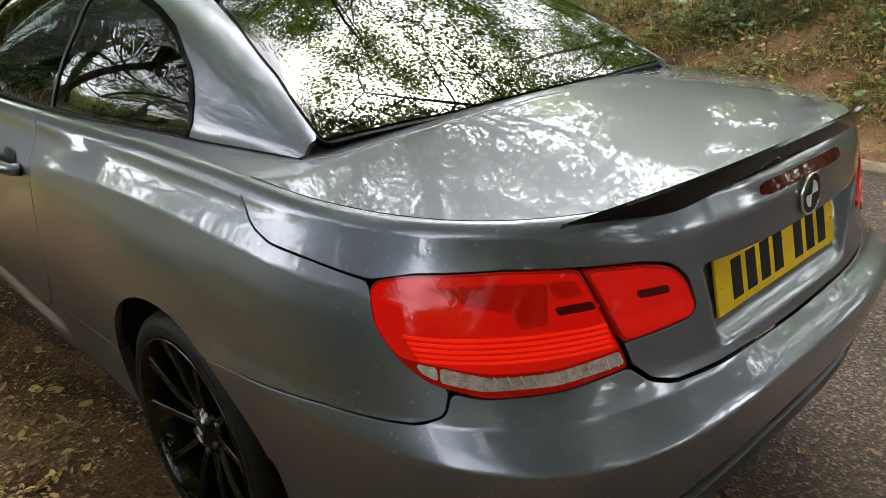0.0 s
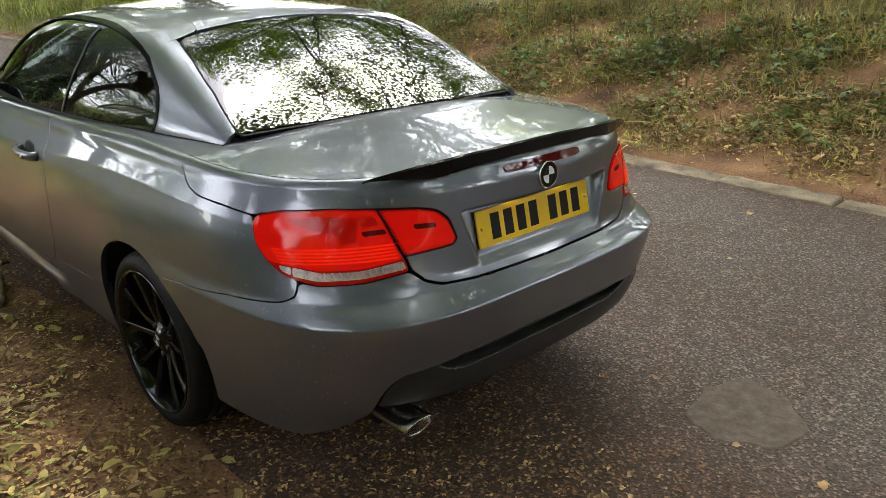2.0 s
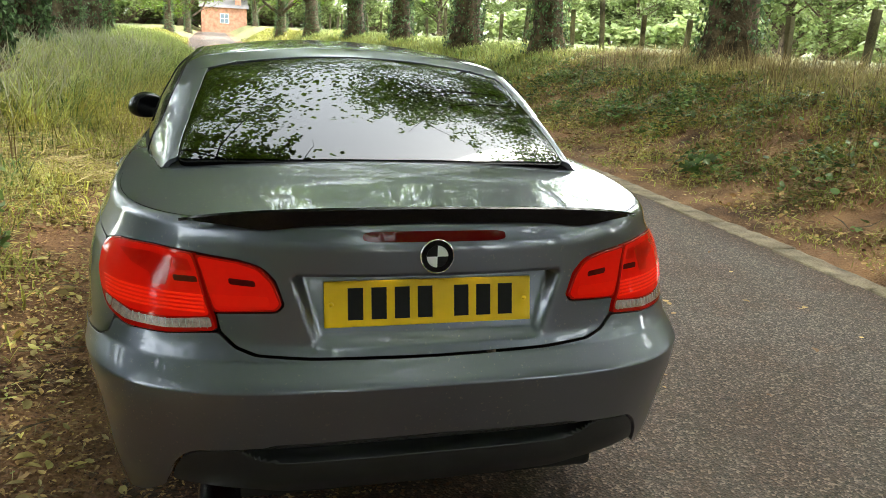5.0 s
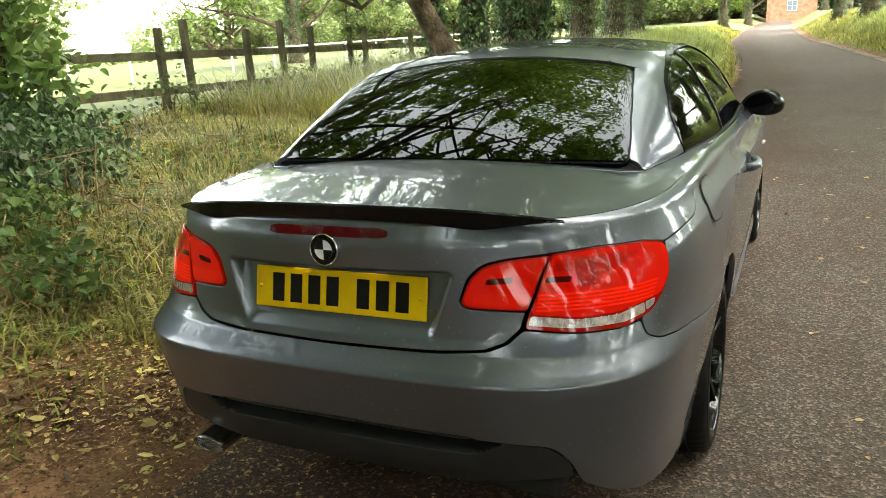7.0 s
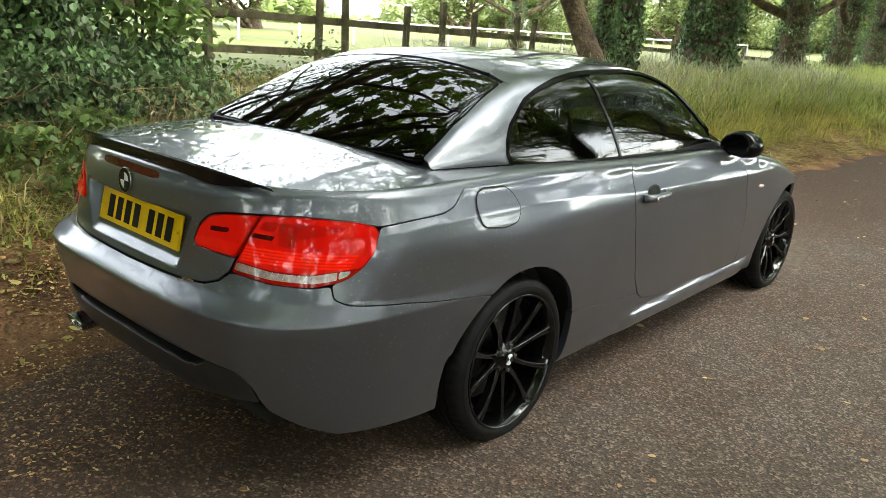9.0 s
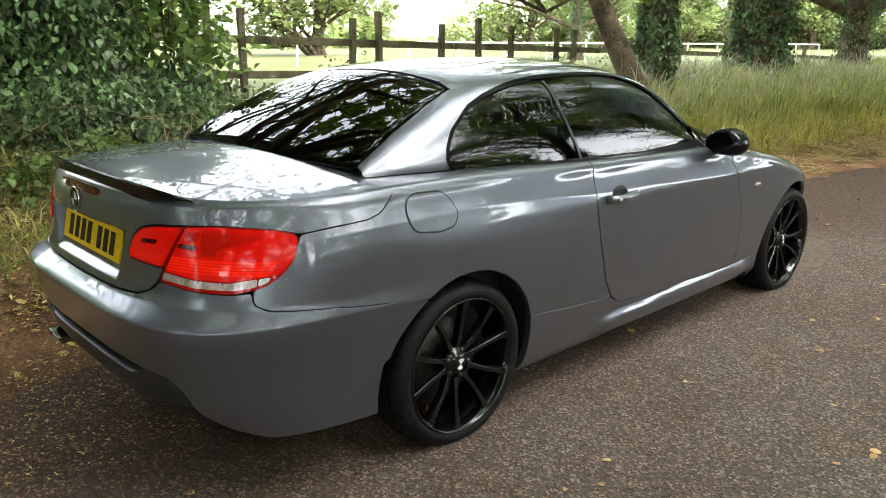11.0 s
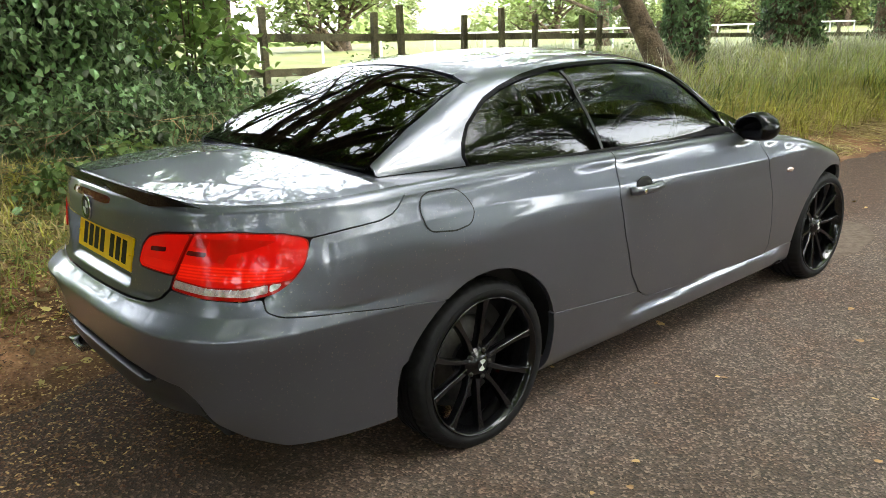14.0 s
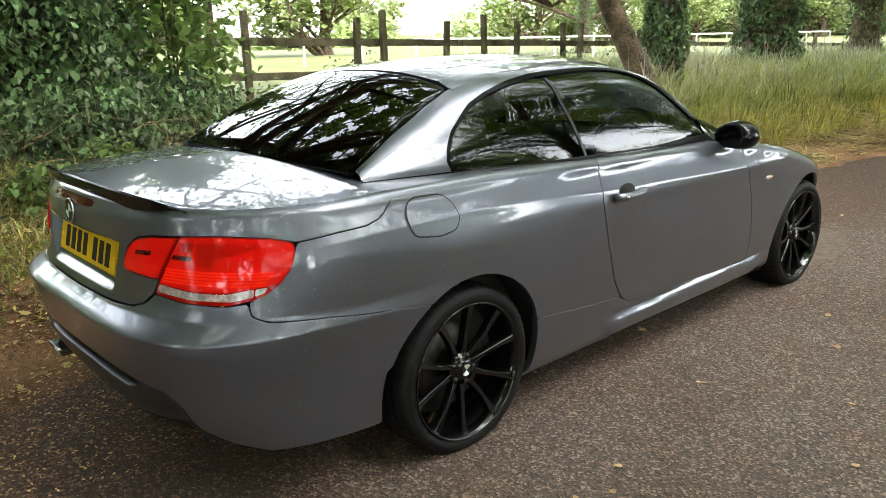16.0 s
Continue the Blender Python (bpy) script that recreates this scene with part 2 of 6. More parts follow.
CLEAR = material("clear ribbed lens", (0.42, 0.31, 0.29), 0.18, 0.2, vary=0.35, scale=60, fine=240, bump=0.5, dist=0.002, coat=1.0)
CLEAR_PALE = material("pale clear lens", (0.5, 0.47, 0.45), 0.15, 0.3, vary=0.3, scale=80, fine=300, bump=0.3, dist=0.001, coat=1.0)
PLATE_LIGHT = lamp_material("lit plate lamp", (0.8, 0.8, 0.75), (1.0, 0.93, 0.8), 0.22)
CLOTH = material("black leather", (0.018, 0.018, 0.02), 0.5, vary=0.3, scale=10, fine=150, bump=0.2, dist=0.001)

ASPHALT, SOIL = asphalt_material(), ground_material()
STONE = material("kerb stone", (0.165, 0.122, 0.083), 0.95, vary=0.4, scale=5, fine=70, bump=0.9, dist=0.012, second=(0.27, 0.21, 0.145), random_piece=0.06)
BARK = material("bark", (0.055, 0.037, 0.023), 0.95, vary=0.55, scale=6, fine=26, bump=1.0, dist=0.03, second=(0.135, 0.095, 0.062))
WOOD = material("weathered fence wood", (0.085, 0.07, 0.042), 0.9, vary=0.4, scale=4, fine=45, bump=0.6, dist=0.006, second=(0.17, 0.145, 0.09))
LEAF = material("tree leaves", (0.09, 0.16, 0.018), 0.5, vary=0.3, scale=0.8, fine=8, bump=0.0, second=(0.20, 0.28, 0.032), random_piece=0.45, translucent=0.55)
LEAF_DARK = material("ivy leaves", (0.052, 0.100, 0.040), 0.38, vary=0.35, scale=1.5, fine=9, bump=0.0, second=(0.16, 0.235, 0.10), random_piece=0.7, translucent=0.25, spec=0.5)
NETTLE = material("nettle and bramble leaves", (0.078, 0.145, 0.034), 0.5, vary=0.3, scale=2, fine=9, bump=0.0, second=(0.165, 0.235, 0.065), random_piece=0.4, translucent=0.3)
HAZEL = material("light green hazel leaves", (0.12, 0.20, 0.045), 0.45, vary=0.3, scale=2, fine=9, bump=0.0, second=(0.22, 0.31, 0.085), random_piece=0.35, translucent=0.45)
GRASS = material("grass blades", (0.24, 0.28, 0.05), 0.6, vary=0.35, scale=0.9, fine=5, bump=0.0, second=(0.48, 0.43, 0.11), random_piece=0.45, translucent=0.3)
TALL = material("tall pale grass", (0.27, 0.35, 0.09), 0.6, vary=0.3, scale=0.7, fine=5, bump=0.0, second=(0.50, 0.52, 0.18), random_piece=0.4, translucent=0.4)
STRAW = material("dry grass", (0.30, 0.225, 0.095), 0.7, vary=0.35, scale=0.9, fine=5, bump=0.0, second=(0.47, 0.37, 0.175), random_piece=0.45, translucent=0.2)
LITTER = material("fallen leaves", (0.25, 0.13, 0.052), 0.8, vary=0.4, scale=3, fine=20, bump=0.0, second=(0.45, 0.28, 0.12), random_piece=0.65)
BRICK = material("red brick", (0.42, 0.20, 0.12), 0.9, vary=0.25, scale=2, fine=30, bump=0.3, second=(0.50, 0.26, 0.165))
# pale blue stands in for the sky reflected in the house window
PANE = material("sky-lit window pane", (0.20, 0.26, 0.30), 0.08, vary=0.2, bump=0.0)
TILE = material("roof tiles", (0.17, 0.155, 0.15), 0.85, vary=0.3, scale=3, fine=20)
# far foliage: the sunlight on it is put into a brighter, paler leaf colour
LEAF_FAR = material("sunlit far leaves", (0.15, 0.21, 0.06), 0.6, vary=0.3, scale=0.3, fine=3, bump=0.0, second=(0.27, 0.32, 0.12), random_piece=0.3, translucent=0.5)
CRUMB = material("rotted leaf and earth", (0.10, 0.043, 0.022), 0.9, vary=0.4, scale=3, fine=30, bump=0.0, second=(0.17, 0.082, 0.042), random_piece=0.5)
SEED = material("pale seed heads", (0.42, 0.40, 0.26), 0.7, vary=0.25, scale=1, fine=6, bump=0.0, second=(0.56, 0.53, 0.38), random_piece=0.3, translucent=0.3)
DEAD_STEM = material("brown dead stems", (0.19, 0.12, 0.06), 0.85, vary=0.35, scale=2, fine=12, bump=0.0, second=(0.33, 0.22, 0.12), random_piece=0.4)
RUST_LEAF = material("rusty dead leaves", (0.26, 0.125, 0.058), 0.85, vary=0.35, scale=3, fine=20, bump=0.0, second=(0.42, 0.24, 0.12), random_piece=0.6)
YELLOW_LEAF = material("yellow fallen leaves", (0.36, 0.27, 0.08), 0.75, vary=0.35, scale=3, fine=20, bump=0.0, second=(0.52, 0.42, 0.16), random_piece=0.5)
TAN_LEAF = material("tan dead leaves", (0.24, 0.165, 0.075), 0.8, vary=0.35, scale=3, fine=20, bump=0.0, second=(0.36, 0.27, 0.13), random_piece=0.5)
FIELD = material("sunlit pasture", (0.06, 0.078, 0.013), 0.9, vary=0.25, scale=0.15, fine=2.5, bump=0.4, dist=0.05, second=(0.10, 0.105, 0.024))


# ---- helpers of the scene ----
def bm_object(name, bm, mat, parent=None, smooth=True):
    me = bpy.data.meshes.new(name)
    bm.to_mesh(me)
    bm.free()
    for p in me.polygons:
        p.use_smooth = smooth
    me.materials.append(mat)
    ob = new(name, me)
    if parent:
        ob.parent = parent
    return ob


def part(name, bm, mat, parent, label="", smooth=True):
    ob = bm_object(name, bm, mat, parent, smooth)
    return tagged(ob, label)


def raw(name, verts, faces, mat, parent=None, smooth=False):
    """A mesh out of arrays: verts n x 3, faces m x 3 or m x 4."""
    verts, faces = np.asarray(verts, np.float32), np.asarray(faces, np.int32)
    me = bpy.data.meshes.new(name)
    k = faces.shape[1]
    me.vertices.add(len(verts))
    me.vertices.foreach_set("co", verts.ravel())
    me.loops.add(faces.size)
    me.loops.foreach_set("vertex_index", faces.ravel())
    me.polygons.add(len(faces))
    me.polygons.foreach_set("loop_start", np.arange(0, faces.size, k, dtype=np.int32))
    me.polygons.foreach_set("use_smooth", np.full(len(faces), smooth))
    me.update(calc_edges=True)
    me.materials.append(mat)
    ob = new(name, me)
    if parent:
        ob.parent = parent
    return ob


def thing(name, label, category, group="", m=None):
    ob = new(name)
    ob.empty_display_size = 0.1
    if m is not None:
        ob.matrix_world = m
    return tagged(ob, label, category, group)


def box(bm, lo, hi, bevel=0.0, m=None):
    made = bmesh.ops.create_cube(bm, size=1)["verts"]
    for v in made:
        v.co = Vector([lo[i] + (hi[i] - lo[i]) * (v.co[i] + 0.5) for i in range(3)])
    if bevel:
        edges = list({e for v in made for e in v.link_edges})
        made = bmesh.ops.bevel(bm, geom=edges, offset=bevel, segments=2, affect="EDGES", profile=0.6)["verts"]
    if m is not None:
        for v in made:
            v.co = m @ v.co
    return made


def tube(bm, points, radii, sides=8, closed=False, cap=True):
    """A round bar along points."""
    pts = [Vector(p) for p in points]
    n = len(pts)
    rings = []
    for i, p in enumerate(pts):
        a, b = (pts[i - 1], pts[(i + 1) % n]) if closed else (pts[max(i - 1, 0)], pts[min(i + 1, n - 1)])
        d = (b - a).normalized()
        s = d.cross(Vector((0, 0, 1)))
        if s.length < 1e-3:
            s = d.cross(Vector((0, 1, 0)))
        s.normalize()
        t = s.cross(d)
        r = radii[i] if hasattr(radii, "__len__") else radii
        rings.append([bm.verts.new(p + r * (math.cos(2 * math.pi * k / sides) * s + math.sin(2 * math.pi * k / sides) * t)) for k in range(sides)])
    for i in range(n if closed else n - 1):
        a, b = rings[i], rings[(i + 1) % n]
        for k in range(sides):
            bm.faces.new((a[k], a[(k + 1) % sides], b[(k + 1) % sides], b[k]))
    if cap and not closed:
        bm.faces.new(rings[0][::-1])
        bm.faces.new(rings[-1])


def lathe(bm, profile, axis=0, steps=48):
    """Turns (radius, offset) pairs round an axis through the origin."""
    rings = []
    for r, o in profile:
        row = []
        for k in range(steps):
            a = 2 * math.pi * k / steps
            c = [r * math.cos(a), r * math.sin(a)]
            co = [0, 0, 0]
            co[axis], co[(axis + 1) % 3], co[(axis + 2) % 3] = o, c[0], c[1]
            row.append(bm.verts.new(co))
        rings.append(row)
    for a, b in zip(rings, rings[1:]):
        for k in range(steps):
            bm.faces.new((a[k], a[(k + 1) % steps], b[(k + 1) % steps], b[k]))
    return rings

# ---- the ground, the road and its banks ----
def curve(v, xs, ys):
    return np.interp(v, xs, ys)


def bend(y):
    """How far the lane has swung to the side, ahead."""
    return curve(y, (10, 14, 20, 30, 40, 66, 110, 200), (0, -0.12, -0.5, -1.4, -2.4, -3.6, -4.4, -5))


def left_edge(y):
    return -0.78 + curve(y, (6, 16), (0, 0.75)) + bend(y)


def right_edge(y):
    return 3.47 + bend(y)


def lumps(x, y, s=1.0):
    return 0.5 * (np.sin(1.7 * s * x + 0.6 * s * y + 1.1) * np.sin(1.3 * s * y - 0.5 * s * x) + np.sin(3.1 * s * x - 2.3 * s * y) * 0.5)


def ground_z(x, y):
    x, y = np.asarray(x, float), np.asarray(y, float)
    a, b = left_edge(y) - x, x - right_edge(y) - 0.25
    left = curve(a, (0, 0.15, 0.5, 1.0, 1.6, 2.2, 3.6, 5.0, 7.0, 40, 300), (0, 0.008, 0.09, 0.26, 0.45, 0.57, 0.60, 0.58, 0.55, 0.3, 0.0))
    right = curve(b, (0, 0.25, 0.7, 1.3, 2.0, 2.8, 6, 40, 300), (0.03, 0.06, 0.24, 0.58, 0.92, 1.08, 1.12, 1.0, 0.5))
    z = np.where(a > 0, left, np.where(b > 0, right, 0.0))
    rough = np.clip(np.maximum(a, b), 0, 1.5) * 0.05
    on_road = (a < 0) & (x < right_edge(y) + 0.22)
    return z + rough * lumps(x, y, 1.4) + 0.006 * lumps(x, y, 9) * (np.maximum(a, b) > 0.02) - 0.035 * on_road


def spread(lo, hi, step, far, grow=1.35):
    core = list(np.arange(lo, hi + step / 2, step))
    d, out = step, []
    p = hi
    while p < far:
        d *= grow
        p += d
        out.append(p)
    back, p, d = [], lo, step
    while p > -far:
        d *= grow
        p -= d
        back.append(p)
    return np.array(back[::-1] + core + out)


gx, gy = spread(-9, 9, 0.11, 900), spread(-8, 22, 0.16, 1400)
GX, GY = np.meshgrid(gx, gy)
gv = np.stack([GX, GY, ground_z(GX, GY)], -1).reshape(-1, 3)
nx_, ny_ = len(gx), len(gy)
idx = np.arange(nx_ * ny_).reshape(ny_, nx_)
gf = np.stack([idx[:-1, :-1], idx[:-1, 1:], idx[1:, 1:], idx[1:, :-1]], -1).reshape(-1, 4)
ground = tagged(raw("ground", gv, gf, SOIL, smooth=True), "bare reddish soil verge with leaf litter and pasture beyond", "ground", kind="structure")
ground.data.materials.append(FIELD)
fx, fy = gv[gf].mean(1)[:, 0], gv[gf].mean(1)[:, 1]
ground.data.polygons.foreach_set("material_index", ((fx < left_edge(fy) - 5.6) | (fx > right_edge(fy) + 5.5)).astype(np.int32))
grassy = curve(left_edge(gv[:, 1]) - gv[:, 0], (0.5, 1.0, 1.8), (0, 0.28, 0.6)) + curve(gv[:, 0] - right_edge(gv[:, 1]), (0.5, 1.0, 2.2, 3.4), (0, 0.05, 0.2, 0.5))
grassy = grassy + 0.6 * curve(gv[:, 1], (11, 20), (0, 1)) * ((gv[:, 0] < left_edge(gv[:, 1]) - 0.1) | (gv[:, 0] > right_edge(gv[:, 1]) + 0.4))
ground.data.attributes.new("grassy", "FLOAT", "POINT").data.foreach_set("value", grassy.astype(np.float32))

# the lane itself
ry = np.concatenate([np.arange(-70, -8, 1.0), np.arange(-8, 22, 0.14), np.arange(22, 110, 1.0)])
cols = 28
RY = np.repeat(ry[:, None], cols, 1)
wob = 0.07 * np.sin(ry * 2.3) + 0.06 * np.sin(ry * 5.1 + 1) + 0.04 * np.sin(ry * 11 + 2)
s_ = np.linspace(0, 1, cols) ** 1.0
RX = (left_edge(ry) + wob)[:, None] * (1 - s_) + (right_edge(ry) + 0.02)[:, None] * s_
RZ = 0.018 * (1 - (2 * s_ - 1) ** 2)[None, :] - 0.016 * (s_ == 0)[None, :] + 0 * RY
rv = np.stack([RX, RY, RZ], -1).reshape(-1, 3)
idx = np.arange(rv.shape[0]).reshape(len(ry), cols)
rf = np.stack([idx[:-1, :-1], idx[:-1, 1:], idx[1:, 1:], idx[1:, :-1]], -1).reshape(-1, 4)
road = tagged(raw("road", rv, rf, ASPHALT, smooth=True), "narrow worn asphalt lane with reddish soiled edges", "road", kind="structure")
soiled = curve(s_, (0, 0.10, 0.2, 0.30, 0.42, 0.93, 1.0), (1.1, 0.85, 0.5, 0.2, 0.0, 0.0, 0.4))[None, :] + 0 * RY
soiled = soiled + 0.35 * np.exp(-((RX - 0.4) / 0.9) ** 2 - ((RY - 6.5) / 1.8) ** 2)
road.data.attributes.new("soiled", "FLOAT", "POINT").data.foreach_set("value", soiled.ravel().astype(np.float32))


def repair(x, y, rx, ry_, turn):
    """A smooth patch let into the lane."""
    bm = bmesh.new()
    ring_ = []
    for k in range(40):
        a = 2 * math.pi * k / 40
        r = 1 + 0.08 * math.sin(3 * a + 1) + 0.05 * math.sin(7 * a)
        p = Matrix.Rotation(turn, 2) @ Vector((rx * r * math.cos(a), ry_ * r * math.sin(a)))
        ring_.append(bm.verts.new((x + p.x, y + p.y, 0.0160)))
    bm.faces.new(ring_)
    top = bmesh.ops.extrude_face_region(bm, geom=bm.faces[:])
    for v in [g for g in top["geom"] if isinstance(g, bmesh.types.BMVert)]:
        v.co = Vector((x, y, 0)) + (v.co - Vector((x, y, 0))) * 0.97
        v.co.z = 0.0195
    bmesh.ops.recalc_face_normals(bm, faces=bm.faces[:])
    return tagged(bm_object("road_patch", bm, MORTAR, None, False), "smooth pale repair patch in the asphalt", "road patch", "patches in the lane", "structure")


MORTAR = material("pale asphalt repair", (0.112, 0.086, 0.067), 0.9, vary=0.15, scale=30, fine=220, bump=0.7, dist=0.003, second=(0.148, 0.116, 0.092), spec=0.12)
repair(0.67, -1.44, 0.23, 0.19, 0.3)
repair(0.63, 3.70, 0.15, 0.55, 0.25)

kerb = thing("kerb", "worn sandy concrete edging beside the lane", "kerb")
tagged(kerb, kind="structure")
rnd = random.Random(4)
y0 = -14.0
while y0 < 36:
    ln = rnd.uniform(0.8, 0.98)
    bm = bmesh.new()
    box(bm, (-0.125, -ln / 2 + 0.003, -0.12), (0.125, ln / 2 - 0.003, 0.014 + rnd.uniform(-0.006, 0.006)), 0.028)
    # chipped and worn along its length
    bmesh.ops.subdivide_edges(bm, edges=[e for e in bm.edges if abs(e.verts[0].co.y - e.verts[1].co.y) > 0.4], cuts=9)
    for v in bm.verts:
        if v.co.z > -0.05:
            v.co.x += rnd.uniform(-0.014, 0.014)
            v.co.z += rnd.uniform(-0.008, 0.002)
    ym = y0 + ln / 2
    ang = math.atan2(float(right_edge(ym - 0.4) - right_edge(ym + 0.4)), 0.8)
    m = pose(float(right_edge(ym)) + 0.12 + rnd.uniform(-0.01, 0.01), ym, 0, rnd.uniform(-1, 1), rnd.uniform(-2, 2), math.degrees(ang))
    for v in bm.verts:
        v.co = m @ v.co
    part("kerb_stone", bm, STONE, kerb)
    y0 += ln


# ---- plants ----
def leaf_cloud(rs, centres, spreads, count, size, droop=0.3, flat=0.5, slim=0.42, broad=False):
    """Leaves scattered round the centres: four-cornered, or broad ones of two halves folded along the midrib."""
    k = rs.integers(0, len(centres), count)
    p = centres[k] + rs.normal(size=(count, 3)) * spreads[k][:, None] * np.array([1, 1, flat])
    a = rs.uniform(0, 2 * np.pi, count)
    tilt = rs.normal(droop, 0.45, count)
    d = np.stack([np.cos(a) * np.cos(tilt), np.sin(a) * np.cos(tilt), -np.sin(tilt)], -1)
    s = np.stack([-np.sin(a), np.cos(a), rs.normal(0, 0.45, count)], -1)
    s /= np.linalg.norm(s, axis=1, keepdims=True)
    ln = size * rs.uniform(0.6, 1.35, count)[:, None]
    w = ln * slim
    if broad:
        up = np.cross(d, s) * ln * rs.uniform(-0.05, 0.22, count)[:, None]
        tip = p + d * ln + np.array([0, 0, -0.12]) * ln
        w = w * rs.uniform(0.8, 1.3, count)[:, None]
        v = np.stack([p, p + d * ln * 0.16 + s * w * 0.92 + up, p + d * ln * 0.58 + s * w * 0.85 + up, tip, p + d * ln * 0.58 - s * w * 0.85 + up, p + d * ln * 0.16 - s * w * 0.92 + up], 1).reshape(-1, 3)
        i = np.arange(count)[:, None] * 6
        return v, np.stack([i + [0, 1, 2, 3], i + [0, 3, 4, 5]], 1).reshape(-1, 4)
    v = np.stack([p, p + d * ln * 0.45 + s * w, p + d * ln, p + d * ln * 0.45 - s * w], 1).reshape(-1, 3)
    f = np.arange(count * 4).reshape(-1, 4)
    return v, f


def limb(bm, start, way, length, r, rs, depth, tips):
    pts, p, d = [Vector(start)], Vector(start), Vector(way).normalized()
    n = 6
    for i in range(n):
        d = (d + Vector(rs.normal(0, 0.16, 3)) + Vector((0, 0, 0.06))).normalized()
        p = p + d * (length / n)
        pts.append(p.copy())
    tube(bm, pts, [r * (1 - 0.75 * i / n) for i in range(n + 1)], 7 if depth else 10)
    if depth == 0:
        tips.extend(pts[2:])
        return
    for i in range(2, n + 1):
        for _ in range(2 if i > 3 else 1):
            a = rs.uniform(0, 2 * math.pi)
            out = Vector((math.cos(a), math.sin(a), rs.uniform(-0.1, 0.6)))
            limb(bm, pts[i], d * 0.35 + out, length * rs.uniform(0.42, 0.62), r * 0.38 * (1.15 - 0.1 * i), rs, depth - 1, tips)


def make_tree(name, label, seed, height, r, crown_r, leaves, size, lean=(0, 0), ivy=False, low=0.33, mat=None, reach=()):
    rs = np.random.default_rng(seed)
    ob = thing(name, label, "tree")
    bm = bmesh.new()
    tips, n = [], 9
    pts, radii = [], []
    for i in range(n + 1):
        t = i / n
        h = height * 0.62 * t
        pts.append((lean[0] * h + 0.12 * math.sin(seed + 2.2 * t) * t * 3, lean[1] * h + 0.1 * math.cos(seed * 2 + 3 * t) * t * 3, h - 0.3))
        radii.append(r * ((1 - 0.62 * t) + 0.55 * math.exp(-h / 0.35)))
    tube(bm, pts, radii, 14)
    for i in range(int(n * low), n + 1):
        for _ in range(2):
            a = rs.uniform(0, 2 * math.pi)
            limb(bm, pts[i], (math.cos(a), math.sin(a), rs.uniform(0.15, 0.9)), crown_r * rs.uniform(0.7, 1.05), radii[i] * 0.4, rs, 1, tips)
    # long limbs that reach out over the lane: angle, node, rise, length
    for a, i, up, ln in reach:
        limb(bm, pts[i], (math.cos(radians(a)), math.sin(radians(a)), up), ln, radii[i] * 0.42, rs, 1, tips)
    limb(bm, pts[-1], (lean[0], lean[1], 1), height * 0.38, radii[-1], rs, 1, tips)
    part("trunk", bm, BARK, ob)
    c = np.array([list(t) for t in tips])
    v, f = leaf_cloud(rs, c, rs.uniform(0.18, 0.62, len(c)), leaves, size)
    crown = raw("crown", v, f, mat or LEAF, ob)
    if ivy:
        k = 2600
        h = rs.uniform(0, 1, k) ** 0.8 * height * 0.45
        a = rs.uniform(0, 2 * np.pi, k)
        i = h / (height * 0.62) * n
        P = np.stack([np.interp(i, np.arange(n + 1), np.array(pts)[:, j]) for j in range(3)], -1)
        R = np.interp(i, np.arange(n + 1), radii) + rs.uniform(0.005, min(0.12, 0.45 * r), k)
        c2 = P + np.stack([np.cos(a) * R, np.sin(a) * R, 0 * a], -1)
        v, f = leaf_cloud(rs, c2, np.full(k, min(0.05, 0.25 * r)), int(9000 * ivy), 0.05, droop=0.9, broad=True)
        raw("ivy", v, f, LEAF_DARK, ob)
    return ob


T1 = make_tree("lime_tree", "tall lime tree with ivy-clad trunk and leafy crown", 3, 13, 0.34, 5.6, 66000, 0.09, ivy=True)
T2 = make_tree("lime_tree", "tall lime tree with dark trunk, some ivy and spreading crown", 8, 14, 0.38, 5.8, 66000, 0.09, ivy=True)
T8 = make_tree("lime_tree", "lime tree with trunk thickly wrapped in dark ivy", 8, 14, 0.34, 5.8, 40000, 0.09, ivy=3.5)
FAR_1 = make_tree("lime_tree", "lime tree far along the lane in full leaf", 3, 13, 0.34, 5.6, 17000, 0.2, ivy=True)
FAR_2 = make_tree("lime_tree", "dark-trunked lime tree far along the lane", 8, 14, 0.38, 5.8, 17000, 0.2, ivy=True)
T3 = make_tree("lime_tree", "leaning lime tree beside the lane, bare bark", 12, 9, 0.16, 3.2, 16000, 0.08, lean=(-0.53, -0.20), low=0.6)
T5 = make_tree("lime_tree", "lime tree with low hanging branches behind the fence", 25, 11, 0.2, 4.8, 60000, 0.09, low=0.34)
T4 = make_tree("lime_tree", "slim young tree wrapped in ivy", 15, 10, 0.10, 4.9, 15000, 0.095, low=0.55, ivy=True)
T6 = make_tree("lime_tree", "broad old lime tree in ivy thicket, limbs spread over the lane", 33, 13, 0.42, 6.8, 118000, 0.085, low=0.5, ivy=True, reach=((-28, 6, 0.35, 9.0), (-8, 7, 0.25, 9.5), (14, 6, 0.4, 9.0), (-45, 7, 0.2, 8.5), (3, 8, 0.3, 8.0), (-20, 8, 0.2, 9.0), (70, 4, 0.12, 7.0), (92, 5, 0.15, 7.5), (118, 4, 0.12, 6.5), (48, 5, 0.12, 7.0)))
